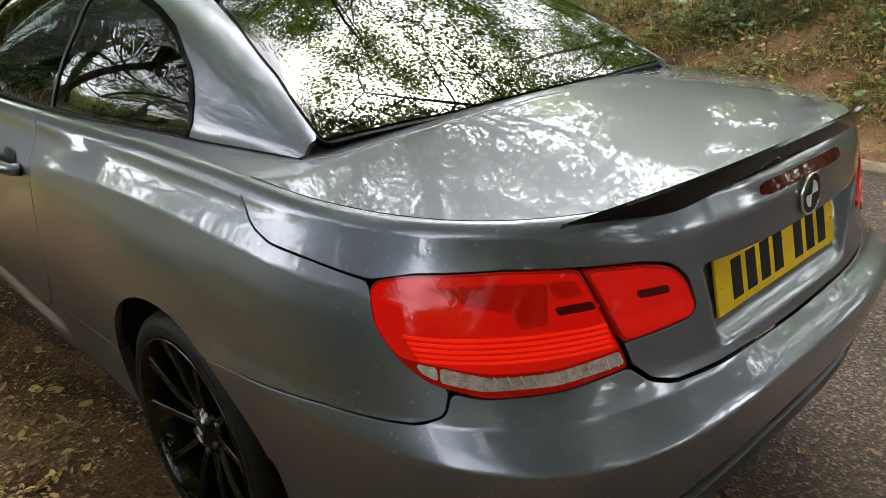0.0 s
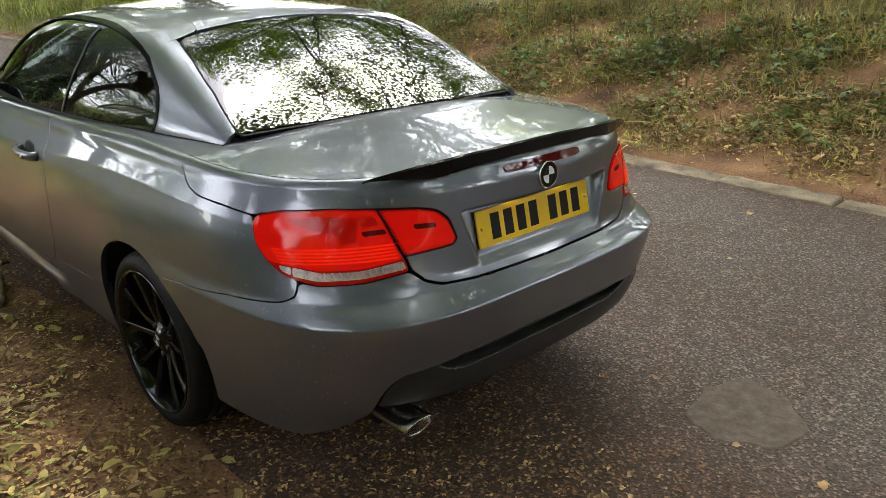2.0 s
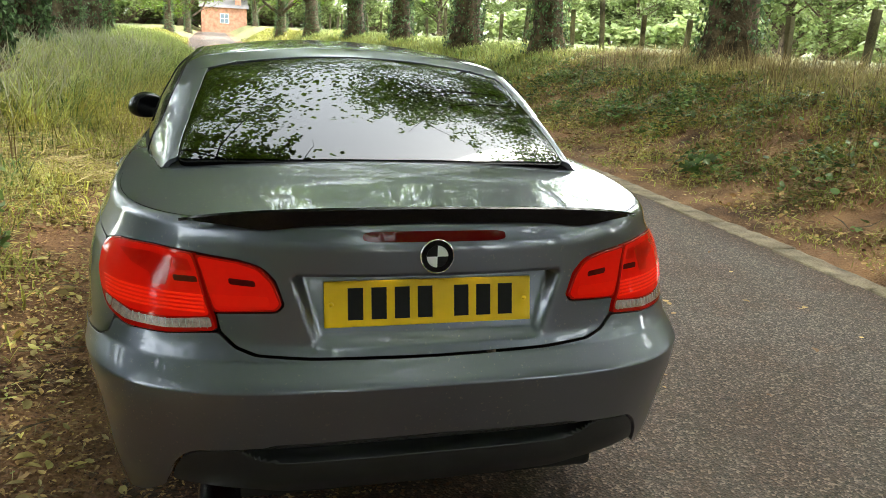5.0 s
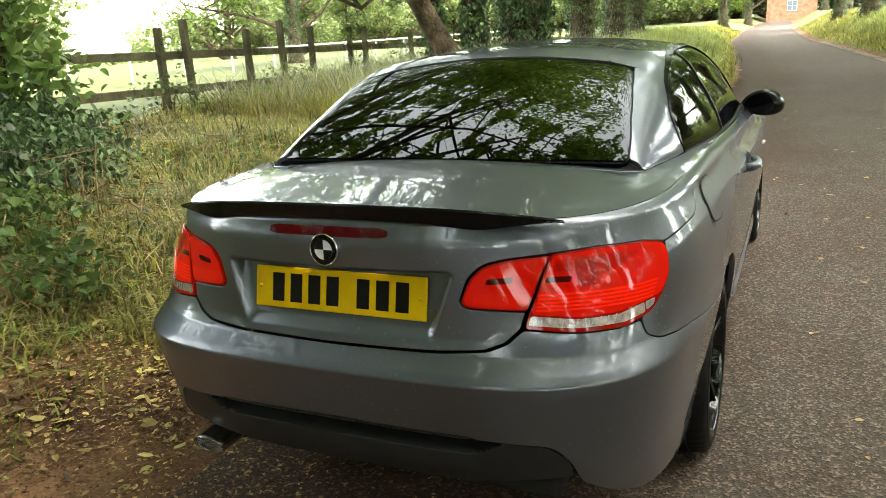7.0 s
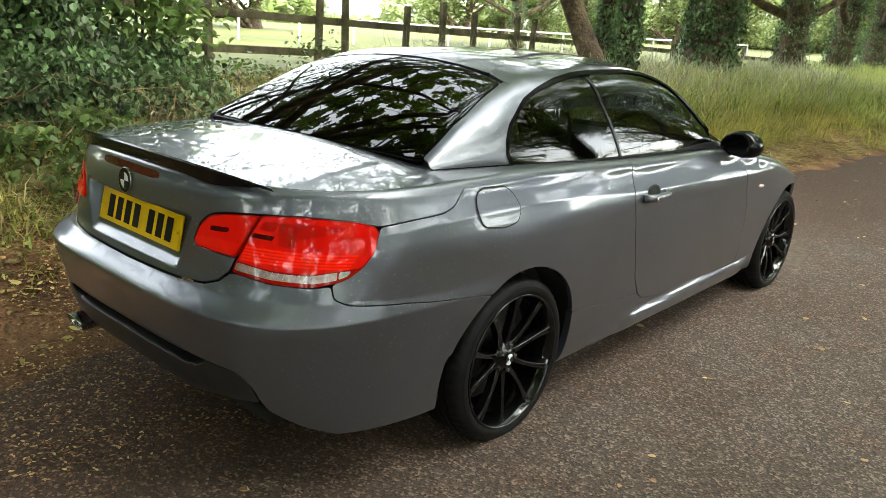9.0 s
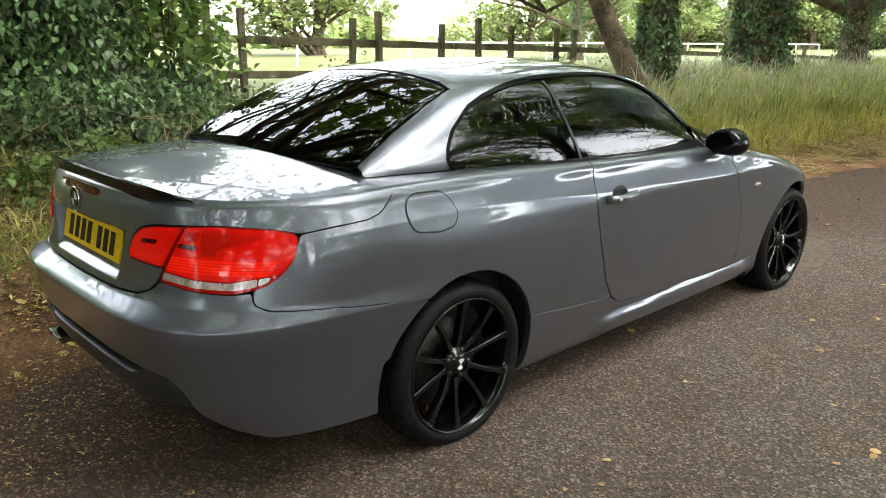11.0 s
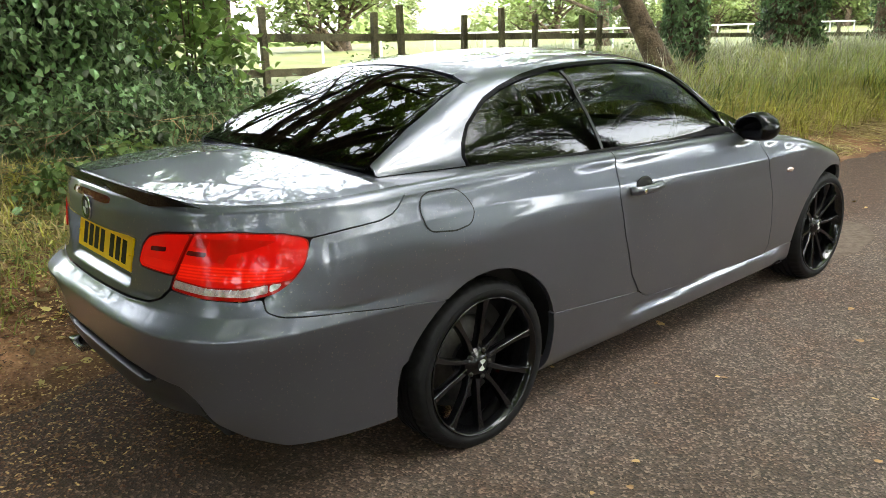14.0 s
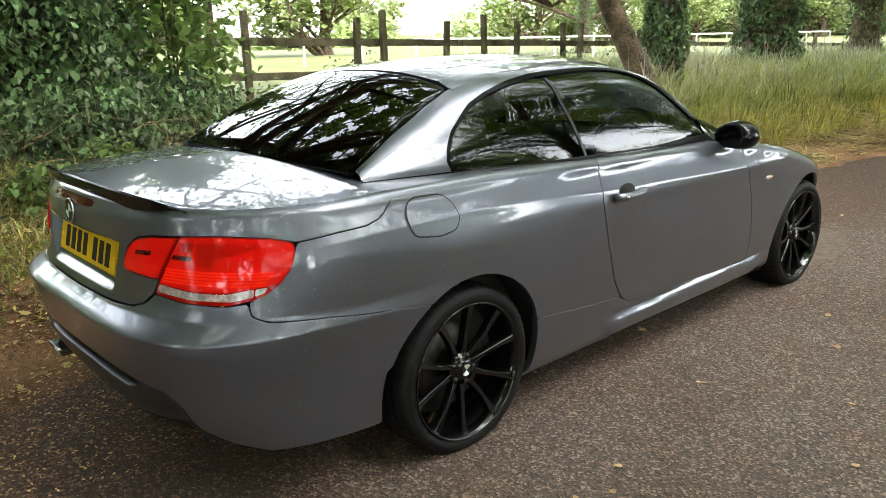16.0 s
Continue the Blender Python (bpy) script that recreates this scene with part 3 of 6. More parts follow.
# T7 is added out of view, to cover sky mirrored in the car
T7 = make_tree("lime_tree", "lime tree added out of view on the bank, limbs shading the lane", 41, 14, 0.36, 5.0, 62000, 0.095, low=0.45, ivy=True, reach=((165, 7, 0.25, 9.5), (182, 6, 0.35, 9.5), (198, 7, 0.25, 9.0), (174, 8, 0.2, 9.5), (138, 6, 0.3, 7.0), (146, 6, 0.35, 7.5), (154, 7, 0.3, 7.0), (160, 6, 0.3, 6.5)))


def gz(x, y):
    return float(ground_z(x, y))


def plant(ob, x, y, turn, s=1.0, first=False):
    m = pose(x, y, gz(x, y), 0, 0, turn) @ Matrix.Scale(s, 4)
    if first:
        ob.matrix_world = m
        return ob
    o = copy_thing(ob, pose(x, y, gz(x, y), 0, 0, turn))
    o.scale = (s, s, s)
    return o


for t in (T1, T2, T3, T4, T5, T6, T7, T8, FAR_1, FAR_2):
    tagged(t, group="trees along the lane")
plant(T1, 6.25, 13.6, 20, 1.0, True)
plant(T2, 7.1, 8.3, 75, 1.07, True)
plant(FAR_1, 5.4, 24.9, 50, 1.0, True)
plant(FAR_2, 4.7, 31, 140, 1.0, True)
T3.matrix_world = pose(-2.62, 7.0, gz(-2.62, 7.0), 0, 0, 0)
plant(T4, -3.08, 7.6, 40, 1.2, True)
plant(T5, -8.0, 0.9, 15, 1.18, True)
plant(T6, -5.5, 0.1, 0, 1.0, True)
plant(T8, -3.95, 12.2, 60, 1.2, True)
plant(T7, 9.0, -1.8, 0, 1.0, True)


def open_gap(ob):
    """Where the crowns leave a ragged gap of sky over the lane: its leaves are taken out."""
    for crown in [c for c in ob.children if c.name.startswith("crown")]:
        me = crown.data
        n = len(me.vertices)
        co = np.empty(n * 3, np.float32)
        me.vertices.foreach_get("co", co)
        co = co.reshape(-1, 3)
        m = np.array(ob.matrix_world)
        p = (co @ m[:3, :3].T + m[:3, 3]).reshape(-1, 4, 3).mean(1)
        up = np.maximum(p[:, 2] - 1.1, 0.5)
        gx_, gy_ = 0.2 + (p[:, 0] - 0.2) * 7 / up, (p[:, 1] + 0.1) * 7 / up - 0.1
        d = ((gx_ - 1.6) / 1.9) ** 2 + ((gy_ - 2.75) / 0.95) ** 2 + 0.5 * lumps(gx_, gy_, 2.6) + 0.85 * lumps(gx_, gy_, 6.1)
        thin = ((gx_ + 3.0) / 3.2) ** 2 + ((gy_ - 3.4) / 1.7) ** 2 - 1.5 * lumps(gx_, gy_, 2.9) - 0.8 * lumps(gx_, gy_, 7.3)
        far = np.where(gx_ < -4.3, lumps(gx_ * 0.6, gy_, 3.1) + 0.5 * lumps(gx_, gy_, 6.7), -1)
        keep = (((d > 1) & (thin > 0.45) & (far < 0.15)) | (p[:, 2] < 3.2)) & ((p[:, 2] > 3.4) | (p[:, 0] < -3.5))
        v = co.reshape(-1, 4, 3)[keep].reshape(-1, 3)
        fresh = raw("crown", v, np.arange(len(v)).reshape(-1, 4), LEAF, ob)
        crown.name = "old_crown"
        bpy.data.objects.remove(crown)
        fresh.name = "crown"


for t in (T2, T3, T4, T5, T6, T7):
    open_gap(t)
# extra tree, added so that its crown covers sky mirrored in the rear window
plant(T4, -4.6, 9.7, 200, 1.25)
rnd = random.Random(9)
# the first two stand out of view, added to darken the car's glass
NEAR_AND_UNSEEN = ((16.5, 4.8, 0.95), (13.5, -0.5, 1.0), (5.8, 18.5, 1.0), (7.2, -6.5, 1.25), (-4.8, -5.6, 1.2), (-4.0, 17.0, 0.95))
for k, (x, y, s) in enumerate(NEAR_AND_UNSEEN):
    plant((T2, T1)[k % 2], x, y, rnd.uniform(0, 360), s)
FAR_ROW = ((24, 3), (27, 13), (22, -9), (3.6, 38), (2.6, 47), (3.4, 60), (7.0, -11.5), (6.8, -18), (6.8, -25), (6.8, -33), (-4.2, 21.5), (-4.6, 27), (-6, 34), (-8, 42), (-11, 52), (-5.0, 64), (-5.2, -8.5), (-4.6, -15), (-4.4, -22), (-4.6, -29), (-4.6, -36), (-4.6, 86), (2.6, 94))
for k, (x, y) in enumerate(FAR_ROW):
    plant((FAR_1, FAR_2)[k % 2], x, y, rnd.uniform(0, 360), rnd.uniform(0.88, 1.05) * (1.2 if y < 0 else 1))

# far trees beyond the pasture
def open_view(x, y):
    """Two gaps in the far trees where the pasture runs out to bare sky."""
    a = np.degrees(np.arctan2(2.7 - np.asarray(x, float), np.asarray(y, float) + 1.8))
    return ((a > 55) & (a < 65)) | ((a > 46.5) & (a < 51))


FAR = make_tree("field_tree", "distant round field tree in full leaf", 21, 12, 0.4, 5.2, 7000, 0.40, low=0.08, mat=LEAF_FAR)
tagged(FAR, group="trees beyond the pasture")
plant(FAR, -38, 26, 0, 1.0, True)
for x, y in ((24, 14), (28, 21), (31, 12), (34, 27)):
    plant(FAR, x, y, 40 * x, 0.95)
for k in range(11):
    a = radians(36 + 13 * k + rnd.uniform(-3, 3))
    d = rnd.uniform(28, 44)
    x, y = -6 - d * math.sin(a), 6 + d * math.cos(a)
    if not open_view(x, y):
        plant((FAR_1, FAR_2)[k % 2], x, y, rnd.uniform(0, 360), rnd.uniform(0.8, 1.0))
for k in range(60):
    a = radians(rnd.uniform(25, 175))
    d = rnd.uniform(55, 120)
    x, y = -6 - d * math.sin(a), 10 + d * math.cos(a)
    if not open_view(x, y):
        plant(FAR, x, y, rnd.uniform(0, 360), rnd.uniform(0.6, 1.1))
for k in range(34):
    a = radians(rnd.uniform(100, 250))
    d = rnd.uniform(32, 60)
    plant(FAR, d * math.sin(a), d * math.cos(a), rnd.uniform(0, 360), rnd.uniform(0.8, 1.2))
for k in range(80):
    plant(FAR, rnd.uniform(44, 85), rnd.uniform(-10, 140), rnd.uniform(0, 360), rnd.uniform(0.6, 1.1))
for x, y in ((-7, 119), (5, 124), (-14, 110), (-1, 127), (-9, 128), (3, 131), (8, 116)):
    plant(FAR, x, y, rnd.uniform(0, 360), 1.25)
for k in range(40):
    x = rnd.uniform(-60, 40)
    plant(FAR, x, rnd.uniform(128, 150) if abs(x + 1) < 10 else rnd.uniform(100, 140), rnd.uniform(0, 360), rnd.uniform(0.8, 1.2))


def hedgerow(points, n, height, size, seed, label):
    """A far overgrown hedge along a line, one mass of leaves."""
    rs = np.random.default_rng(seed)
    p = np.array(points, float)
    k = rs.uniform(0, len(p) - 1.001, n)
    i = k.astype(int)
    c = p[i] + (p[i + 1] - p[i]) * (k - i)[:, None]
    c = c + rs.normal(0, 1.3, c.shape)
    top_ = height * (0.65 + 0.35 * np.sin(c[:, 0] * 0.21 + 1.3) * np.sin(c[:, 1] * 0.17 + seed))
    top_ = np.where(open_view(c[:, 0], c[:, 1]), 0.25, 1) * top_
    z = ground_z(c[:, 0], c[:, 1]) + rs.uniform(0, 1, n) ** 0.9 * top_
    v, f = leaf_cloud(rs, np.concatenate([c, z[:, None]], 1), np.full(n, 0.2), n, size)
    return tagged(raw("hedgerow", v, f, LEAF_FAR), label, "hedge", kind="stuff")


hedgerow([(-64, -40), (-60, 20), (-70, 70), (-50, 125), (-9, 133)], 15000, 5.0, 0.9, 61, "far hedge and woods beyond the pasture")
hedgerow([(-64, -40), (-40, -75), (8, -85), (44, -60), (52, -30), (56, 10), (56, 50), (50, 90), (26, 130), (5, 134)], 24000, 6.0, 0.9, 62, "far hedge and woods beyond the bank")


def blades(name, label, n, place, height, width, mat, seed, bend_=0.5):
    """Loose blades of grass; place gives n points in the plan."""
    rs = np.random.default_rng(seed)
    x, y = place(rs, n)
    z = ground_z(x, y) - 0.01
    a = rs.uniform(0, 2 * np.pi, n)
    h = height(x, y) * rs.uniform(0.45, 1.2, n)
    d = np.stack([np.cos(a), np.sin(a), 0 * a], -1)
    s = np.stack([-np.sin(a), np.cos(a), 0 * a], -1) * (width * rs.uniform(0.6, 1.4, n))[:, None]
    b = (bend_ * rs.uniform(0.2, 1.5, n))[:, None]
    p0 = np.stack([x, y, z], -1)
    up = np.array([0, 0, 1.0])
    p1 = p0 + d * (h[:, None] * 0.25 * b) + up * (h * 0.55)[:, None]
    p2 = p0 + d * (h[:, None] * 0.8 * b) + up * (h * (1 - 0.25 * b[:, 0]))[:, None]
    v = np.stack([p0 - s, p0 + s, p1 + s * 0.8, p1 - s * 0.8, p2 + s * 0.15, p2 - s * 0.15], 1).reshape(-1, 3)
    i = np.arange(n)[:, None] * 6
    f = np.concatenate([i + [0, 1, 2, 3], i + [3, 2, 4, 5]])
    return tagged(raw(name, v, f, mat), label, "grass", kind="stuff")


def strip_left(lo, hi, y0, y1, tuft=0.0):
    def place(rs, n):
        y = rs.uniform(y0, y1, n)
        a = lo + (hi - lo) * rs.uniform(0, 1, n) ** 0.8
        keep = lumps(left_edge(y) - a, y, 2.2) + rs.normal(0, 0.35, n) > tuft
        y[~keep] = np.resize(y[keep], (~keep).sum()) + rs.normal(0, 0.06, (~keep).sum())
        a[~keep] = np.resize(a[keep], (~keep).sum()) + rs.normal(0, 0.06, (~keep).sum())
        return left_edge(y) - a, y
    return place


def strip_right(lo, hi, y0, y1, tuft=0.0):
    def place(rs, n):
        x, y = strip_left(lo, hi, y0, y1, tuft)(rs, n)
        return right_edge(y) + 0.25 + (left_edge(y) - x), y
    return place


blades("grass", "green and yellowing grass on the verge", 66000, strip_left(0.6, 5.4, -3.5, 13, 0.1), lambda x, y: 0.11 + 0.10 * np.clip((left_edge(y) - x) / 3, 0, 1) + 0.25 * (y > 4.5), 0.005, GRASS, 31, 1.5)
blades("dry_grass", "dry straw-coloured grass on the verge", 8000, strip_left(0.8, 4.8, -3.5, 12, 0.25), lambda x, y: 0.09 + 0.2 * np.clip((left_edge(y) - x) / 2.5, 0, 1) + 0.2 * (y > 5), 0.0045, STRAW, 32, 1.6)
blades("tall_grass", "tall feathery grass along the verge ahead", 26000, strip_left(1.2, 4.8, 5.0, 26), lambda x, y: 0.55 + 0 * x, 0.006, TALL, 33, 1.2)
blades("grass", "green and yellowing grass on the bank", 60000, strip_right(0.45, 4.5, -6, 14, 0.0), lambda x, y: 0.10 + 0.16 * np.clip((x - right_edge(y) - 0.6) / 2.4, 0, 1) ** 1.5, 0.005, GRASS, 34, 1.7)
blades("dry_grass", "dry straw-coloured grass on the bank", 22000, strip_right(0.4, 4.2, -6, 13, 0.1), lambda x, y: 0.07 + 0.3 * np.clip((x - right_edge(y) - 0.6) / 2.4, 0, 1) ** 1.5, 0.004, STRAW, 35, 1.8)
blades("tall_grass", "tall grass on the bank ahead", 20000, strip_right(0.8, 4.0, 12, 40), lambda x, y: 0.34 + 0 * x, 0.009, TALL, 36, 1.3)
blades("tall_grass", "tall grass along the lane far ahead", 16000, strip_left(0.4, 4.0, 12, 45), lambda x, y: 0.45 + 0 * x, 0.012, TALL, 37, 0.8)


blades("grass", "rough grass at the edges of the lane far ahead", 15000, strip_left(0.05, 2.4, 11, 62), lambda x, y: 0.26 + 0 * x, 0.011, GRASS, 137, 1.2)
blades("grass", "rough grass on the foot of the bank far ahead", 15000, strip_right(0.1, 2.6, 13, 62), lambda x, y: 0.26 + 0 * x, 0.011, GRASS, 138, 1.2)


def litter(name, label, n, place, size, mat, seed, slim=0.42):
    rs = np.random.default_rng(seed)
    x, y = place(rs, n)
    c = np.stack([x, y, np.maximum(ground_z(x, y), np.where((x > left_edge(y)) & (x < right_edge(y)), 0.012, -1)) + 0.012], -1)
    v, f = leaf_cloud(rs, c, np.full(n, 0.001), n, size, droop=0.05, flat=0.1, slim=slim, broad=slim > 0.2)
    # lay them down
    vv = v.reshape(-1, 6 if slim > 0.2 else 4, 3)
    base = vv[:, :1, 2:3]
    vv[:, :, 2:3] = base + (vv[:, :, 2:3] - base) * 0.35
    return tagged(raw(name, vv.reshape(-1, 3), f, mat), label, "fallen leaves", kind="stuff")


litter("leaf_litter", "brown and yellow fallen leaves on the soil", 16000, strip_left(0.1, 2.6, -3.5, 9, -0.4), 0.030, LITTER, 41, 0.26)
litter("leaf_litter", "brown fallen leaves on the bank", 12000, strip_right(0.0, 3.0, -5, 13, -0.4), 0.025, LITTER, 42)
litter("leaf_litter", "scattered fallen leaves on the lane", 260, lambda rs, n: (rs.uniform(-0.8, 3.4, n), rs.uniform(-3, 10, n)), 0.035, LITTER, 43)
litter("straw_litter", "flattened dry stalks on the verge edge", 9000, strip_left(0.15, 2.2, -3, 12, -0.2), 0.10, STRAW, 44, 0.016)
litter("bark_chips", "small brown chips and twigs on the soil", 40000, strip_left(-0.95, 1.6, -3, 4.5, -0.9), 0.016, LITTER, 45, 0.25)
litter("soil_crumbs", "dark crumbs of earth and rotted leaf on the soil", 40000, strip_left(-1.15, 1.5, -3, 4.5, -0.9), 0.015, CRUMB, 145, 0.32)
litter("straw_litter", "flattened dry stalks on the bank", 9000, strip_right(0.1, 3.2, -5, 12, -0.2), 0.14, STRAW, 46, 0.03)


def shrub(name, label, seed, x, y, rx, ry_, h, leaves, size, mat, droop=0.5):
    rs = np.random.default_rng(seed)
    ob = thing(name, label, "shrub")
    ob.matrix_world = pose(x, y, gz(x, y))
    n = 150 if h < 1 else 380
    a, t = rs.uniform(0, 2 * np.pi, n), rs.uniform(0, 1, n) ** 0.7
    r = np.sqrt(np.clip(1 - t * t, 0.02, 1)) * rs.uniform(0.66 if h > 1 else 0.72, 1.08, n)
    c = np.stack([rx * r * np.cos(a), ry_ * r * np.sin(a), h * t], -1)
    v, f = leaf_cloud(rs, c, rs.uniform(0.07 if h > 1 else 0.12, 0.24 if h > 1 else 0.30, n) * min(1, h), leaves, size, droop=droop, flat=0.9, slim=0.44, broad=True)
    raw("foliage", v, f, mat, ob)
    for k in range(9 if h > 0.6 else 4):
        bm = bmesh.new()
        aa = rs.uniform(0, 2 * math.pi)
        tip = Vector((rx * 0.7 * math.cos(aa), ry_ * 0.7 * math.sin(aa), h * rs.uniform(0.5, 0.95)))
        mid = tip * 0.5 + Vector((0, 0, 0.15 * h))
        tube(bm, [(0.15 * rx * math.cos(aa), 0.15 * ry_ * math.sin(aa), -0.1), mid, tip], [0.03 * min(1, rx), 0.016 * min(1, rx) ** 1.5, 0.005 * min(1, rx)], 6)
        part("stem", bm, BARK, ob)
    return ob


shrub("ivy_thicket", "dense dark ivy thicket at the verge", 51, -5.1, -0.15, 1.6, 1.2, 2.2, 50000, 0.056, LEAF_DARK, 0.8)
shrub("ivy_thicket", "trailing ivy mound at the verge", 52, -3.55, 0.2, 0.75, 0.8, 0.45, 9000, 0.048, LEAF_DARK, 0.8)
shrub("ivy_thicket", "ivy sprawling down from the thicket", 151, -3.9, 0.95, 0.8, 0.7, 0.45, 10000, 0.048, LEAF_DARK, 0.8)
shrub("hazel_bush", "light green hazel bush over the ivy", 53, -4.5, 1.38, 0.55, 0.5, 2.1, 2300, 0.095, HAZEL, 0.4)
shrub("bramble", "bramble with light green leaves on the verge", 54, -2.02, -0.25, 0.24, 0.24, 0.28, 260, 0.05, NETTLE, 0.3)
shrub("bramble", "bramble sprawling over dry grass", 154, -2.5, -0.4, 0.3, 0.3, 0.22, 260, 0.05, NETTLE, 0.3)
shrub("bramble", "bramble trailing below the thicket", 155, -2.6, 0.05, 0.35, 0.35, 0.24, 320, 0.05, NETTLE, 0.3)
shrub("bramble", "bramble sprawling beside the soil", 156, -1.85, 1.55, 0.25, 0.25, 0.3, 160, 0.07, NETTLE, 0.3)
shrub("bramble", "low bramble among dry grass", 55, -2.1, -1.5, 0.35, 0.4, 0.28, 260, 0.07, NETTLE, 0.3)
shrub("bramble", "leafy weeds on the bank", 56, 4.3, 4.4, 0.2, 0.2, 0.2, 90, 0.08, NETTLE, 0.2)

def tangle(name, label, category, n, place, size, mat, seed, slim=0.42, lift=0.05, tilt=0.6):
    """Loose pieces lying every way over one another on the ground."""
    rs = np.random.default_rng(seed)
    x, y = place(rs, n)
    a, t = rs.uniform(0, 2 * np.pi, n), rs.normal(0.1, tilt, n)
    p = np.stack([x, y, ground_z(x, y) + 0.008 + lift * rs.uniform(0, 1, n) ** 2], -1)
    d = np.stack([np.cos(a) * np.cos(t), np.sin(a) * np.cos(t), np.abs(np.sin(t)) * 0.8], -1)
    w = np.stack([-np.sin(a), np.cos(a), rs.normal(0, 0.5, n)], -1)
    ln = (size * rs.uniform(0.5, 1.5, n))[:, None]
    bow = np.array([0, 0, 1.0]) * ln * rs.uniform(0.0, 0.14, n)[:, None]
    if slim > 0.1:
        tail_ = p - d * ln * 0.5 * [1, 1, 0]
        lift_a, lift_b = bow * rs.uniform(0.2, 2.2, n)[:, None], bow * rs.uniform(0.2, 2.2, n)[:, None]
        v = np.stack([tail_, p - d * ln * 0.22 + w * ln * slim * 0.85 + lift_a, p + d * ln * 0.2 + w * ln * slim * 0.8 + lift_a, p + d * ln * 0.55, p + d * ln * 0.2 - w * ln * slim * 0.8 + lift_b, p - d * ln * 0.22 - w * ln * slim * 0.85 + lift_b], 1).reshape(-1, 3)
        i = np.arange(n)[:, None] * 6
        return tagged(raw(name, v, np.stack([i + [0, 1, 2, 3], i + [0, 3, 4, 5]], 1).reshape(-1, 4), mat), label, category, kind="stuff")
    v = np.stack([p - d * ln * 0.5 * [1, 1, 0], p + w * ln * slim + bow, p + d * ln * 0.5, p - w * ln * slim + bow], 1).reshape(-1, 3)
    return tagged(raw(name, v, np.arange(n * 4).reshape(-1, 4), mat), label, category, kind="stuff")


tangle("ivy", "patches of trailing ivy on the bank", "ivy", 17000, strip_right(1.0, 3.2, -4, 11, 0.42), 0.046, LEAF_DARK, 63, lift=0.11)
tangle("ivy", "patches of trailing ivy on the verge", "ivy", 6000, strip_left(1.5, 4.2, -3, 3.5, 0.4), 0.055, LEAF_DARK, 64, lift=0.10)
tangle("dead_stalks", "brown dead stalks and twigs lying on the bank", "dead stalks", 12000, strip_right(0.3, 3.8, -5, 13, -0.1), 0.30, STRAW, 65, slim=0.008, lift=0.10, tilt=0.35)
tangle("dead_stalks", "dry stalks and twigs lying on the verge", "dead stalks", 10000, strip_left(0.7, 4.4, -3.5, 10, -0.1), 0.24, STRAW, 66, slim=0.007, lift=0.10, tilt=0.4)
tangle("leaf_litter", "pale tan curled leaves scattered on the verge", "fallen leaves", 1100, strip_left(0.1, 2.0, -3.2, 5, -0.3), 0.050, TAN_LEAF, 71, slim=0.17, lift=0.008, tilt=0.2)
tangle("twigs", "dark fallen twigs on the bank", "twigs", 1600, strip_right(0.3, 3.8, -5, 13, -0.3), 0.32, BARK, 67, slim=0.012, lift=0.08, tilt=0.3)
tangle("twigs", "dark fallen twigs on the verge", "twigs", 900, strip_left(0.2, 3.0, -3.5, 10, -0.3), 0.22, BARK, 68, slim=0.014, lift=0.03, tilt=0.2)
tangle("leaf_litter", "curled brown fallen leaves heaped on the bank", "fallen leaves", 24000, strip_right(0.1, 3.6, -5, 13, -0.2), 0.032, LITTER, 69, lift=0.05)
tangle("leaf_litter", "curled brown fallen leaves on the verge", "fallen leaves", 13000, strip_left(0.2, 3.2, -3.5, 10, -0.2), 0.034, LITTER, 70, slim=0.22, lift=0.012, tilt=0.3)

tangle("leaf_litter", "yellow lime leaves freshly fallen on the verge", "fallen leaves", 2600, strip_left(0.05, 2.0, -3.2, 6, -0.2), 0.046, YELLOW_LEAF, 171, slim=0.24, lift=0.012, tilt=0.25)
tangle("leaf_litter", "thick rusty leaf fall over the slope of the bank", "fallen leaves", 17000, strip_right(0.15, 2.9, -5, 12, 0.05), 0.05, RUST_LEAF, 172, slim=0.26, lift=0.06, tilt=0.4)
tangle("dry_grass", "bleached flattened grass at the foot of the bank", "dry grass", 9000, strip_right(0.1, 3.0, -5, 11, 0.2), 0.2, GRASS, 173, slim=0.012, lift=0.10, tilt=0.4)
tangle("straw_litter", "yellow dry leaves and stalks strewn along the verge edge", "dry grass", 9000, strip_left(0.02, 1.5, 3.5, 12, -0.1), 0.10, YELLOW_LEAF, 174, slim=0.03, lift=0.03, tilt=0.3)


# ---- fences ----
def fence_z(y):
    return 1.545 - 0.022 * y


fence = thing("pasture_fence", "weathered dark post-and-rail fence beside pasture", "fence")
rnd = random.Random(2)
for y, up in ((-2.5, .3), (-.6, .2), (0.9, .25), (2.32, 0.42), (2.76, 0.3), (4.33, 0.26), (4.81, 0.36), (5.9, 0.25), (6.7, 0.36), (7.38, 0.28), (8.53, 0.28), (8.91, 0.28), (10.7, 0.2), (12.4, 0.2), (14.2, 0.2), (16.2, 0.2), (18.2, 0.2), (20.4, 0.2)):
    bm = bmesh.new()
    box(bm, (-0.036, -0.036, gz(-5.6, y) - 0.3), (0.040, 0.038, fence_z(y) + up), 0.009)
    m = pose(-5.6 + rnd.uniform(-0.02, 0.02), y, 0, rnd.uniform(-1.5, 1.5), rnd.uniform(-1.2, 1.2), rnd.uniform(-8, 8))
    for v in bm.verts:
        v.co = m @ v.co
    part("post", bm, WOOD, fence, smooth=False)
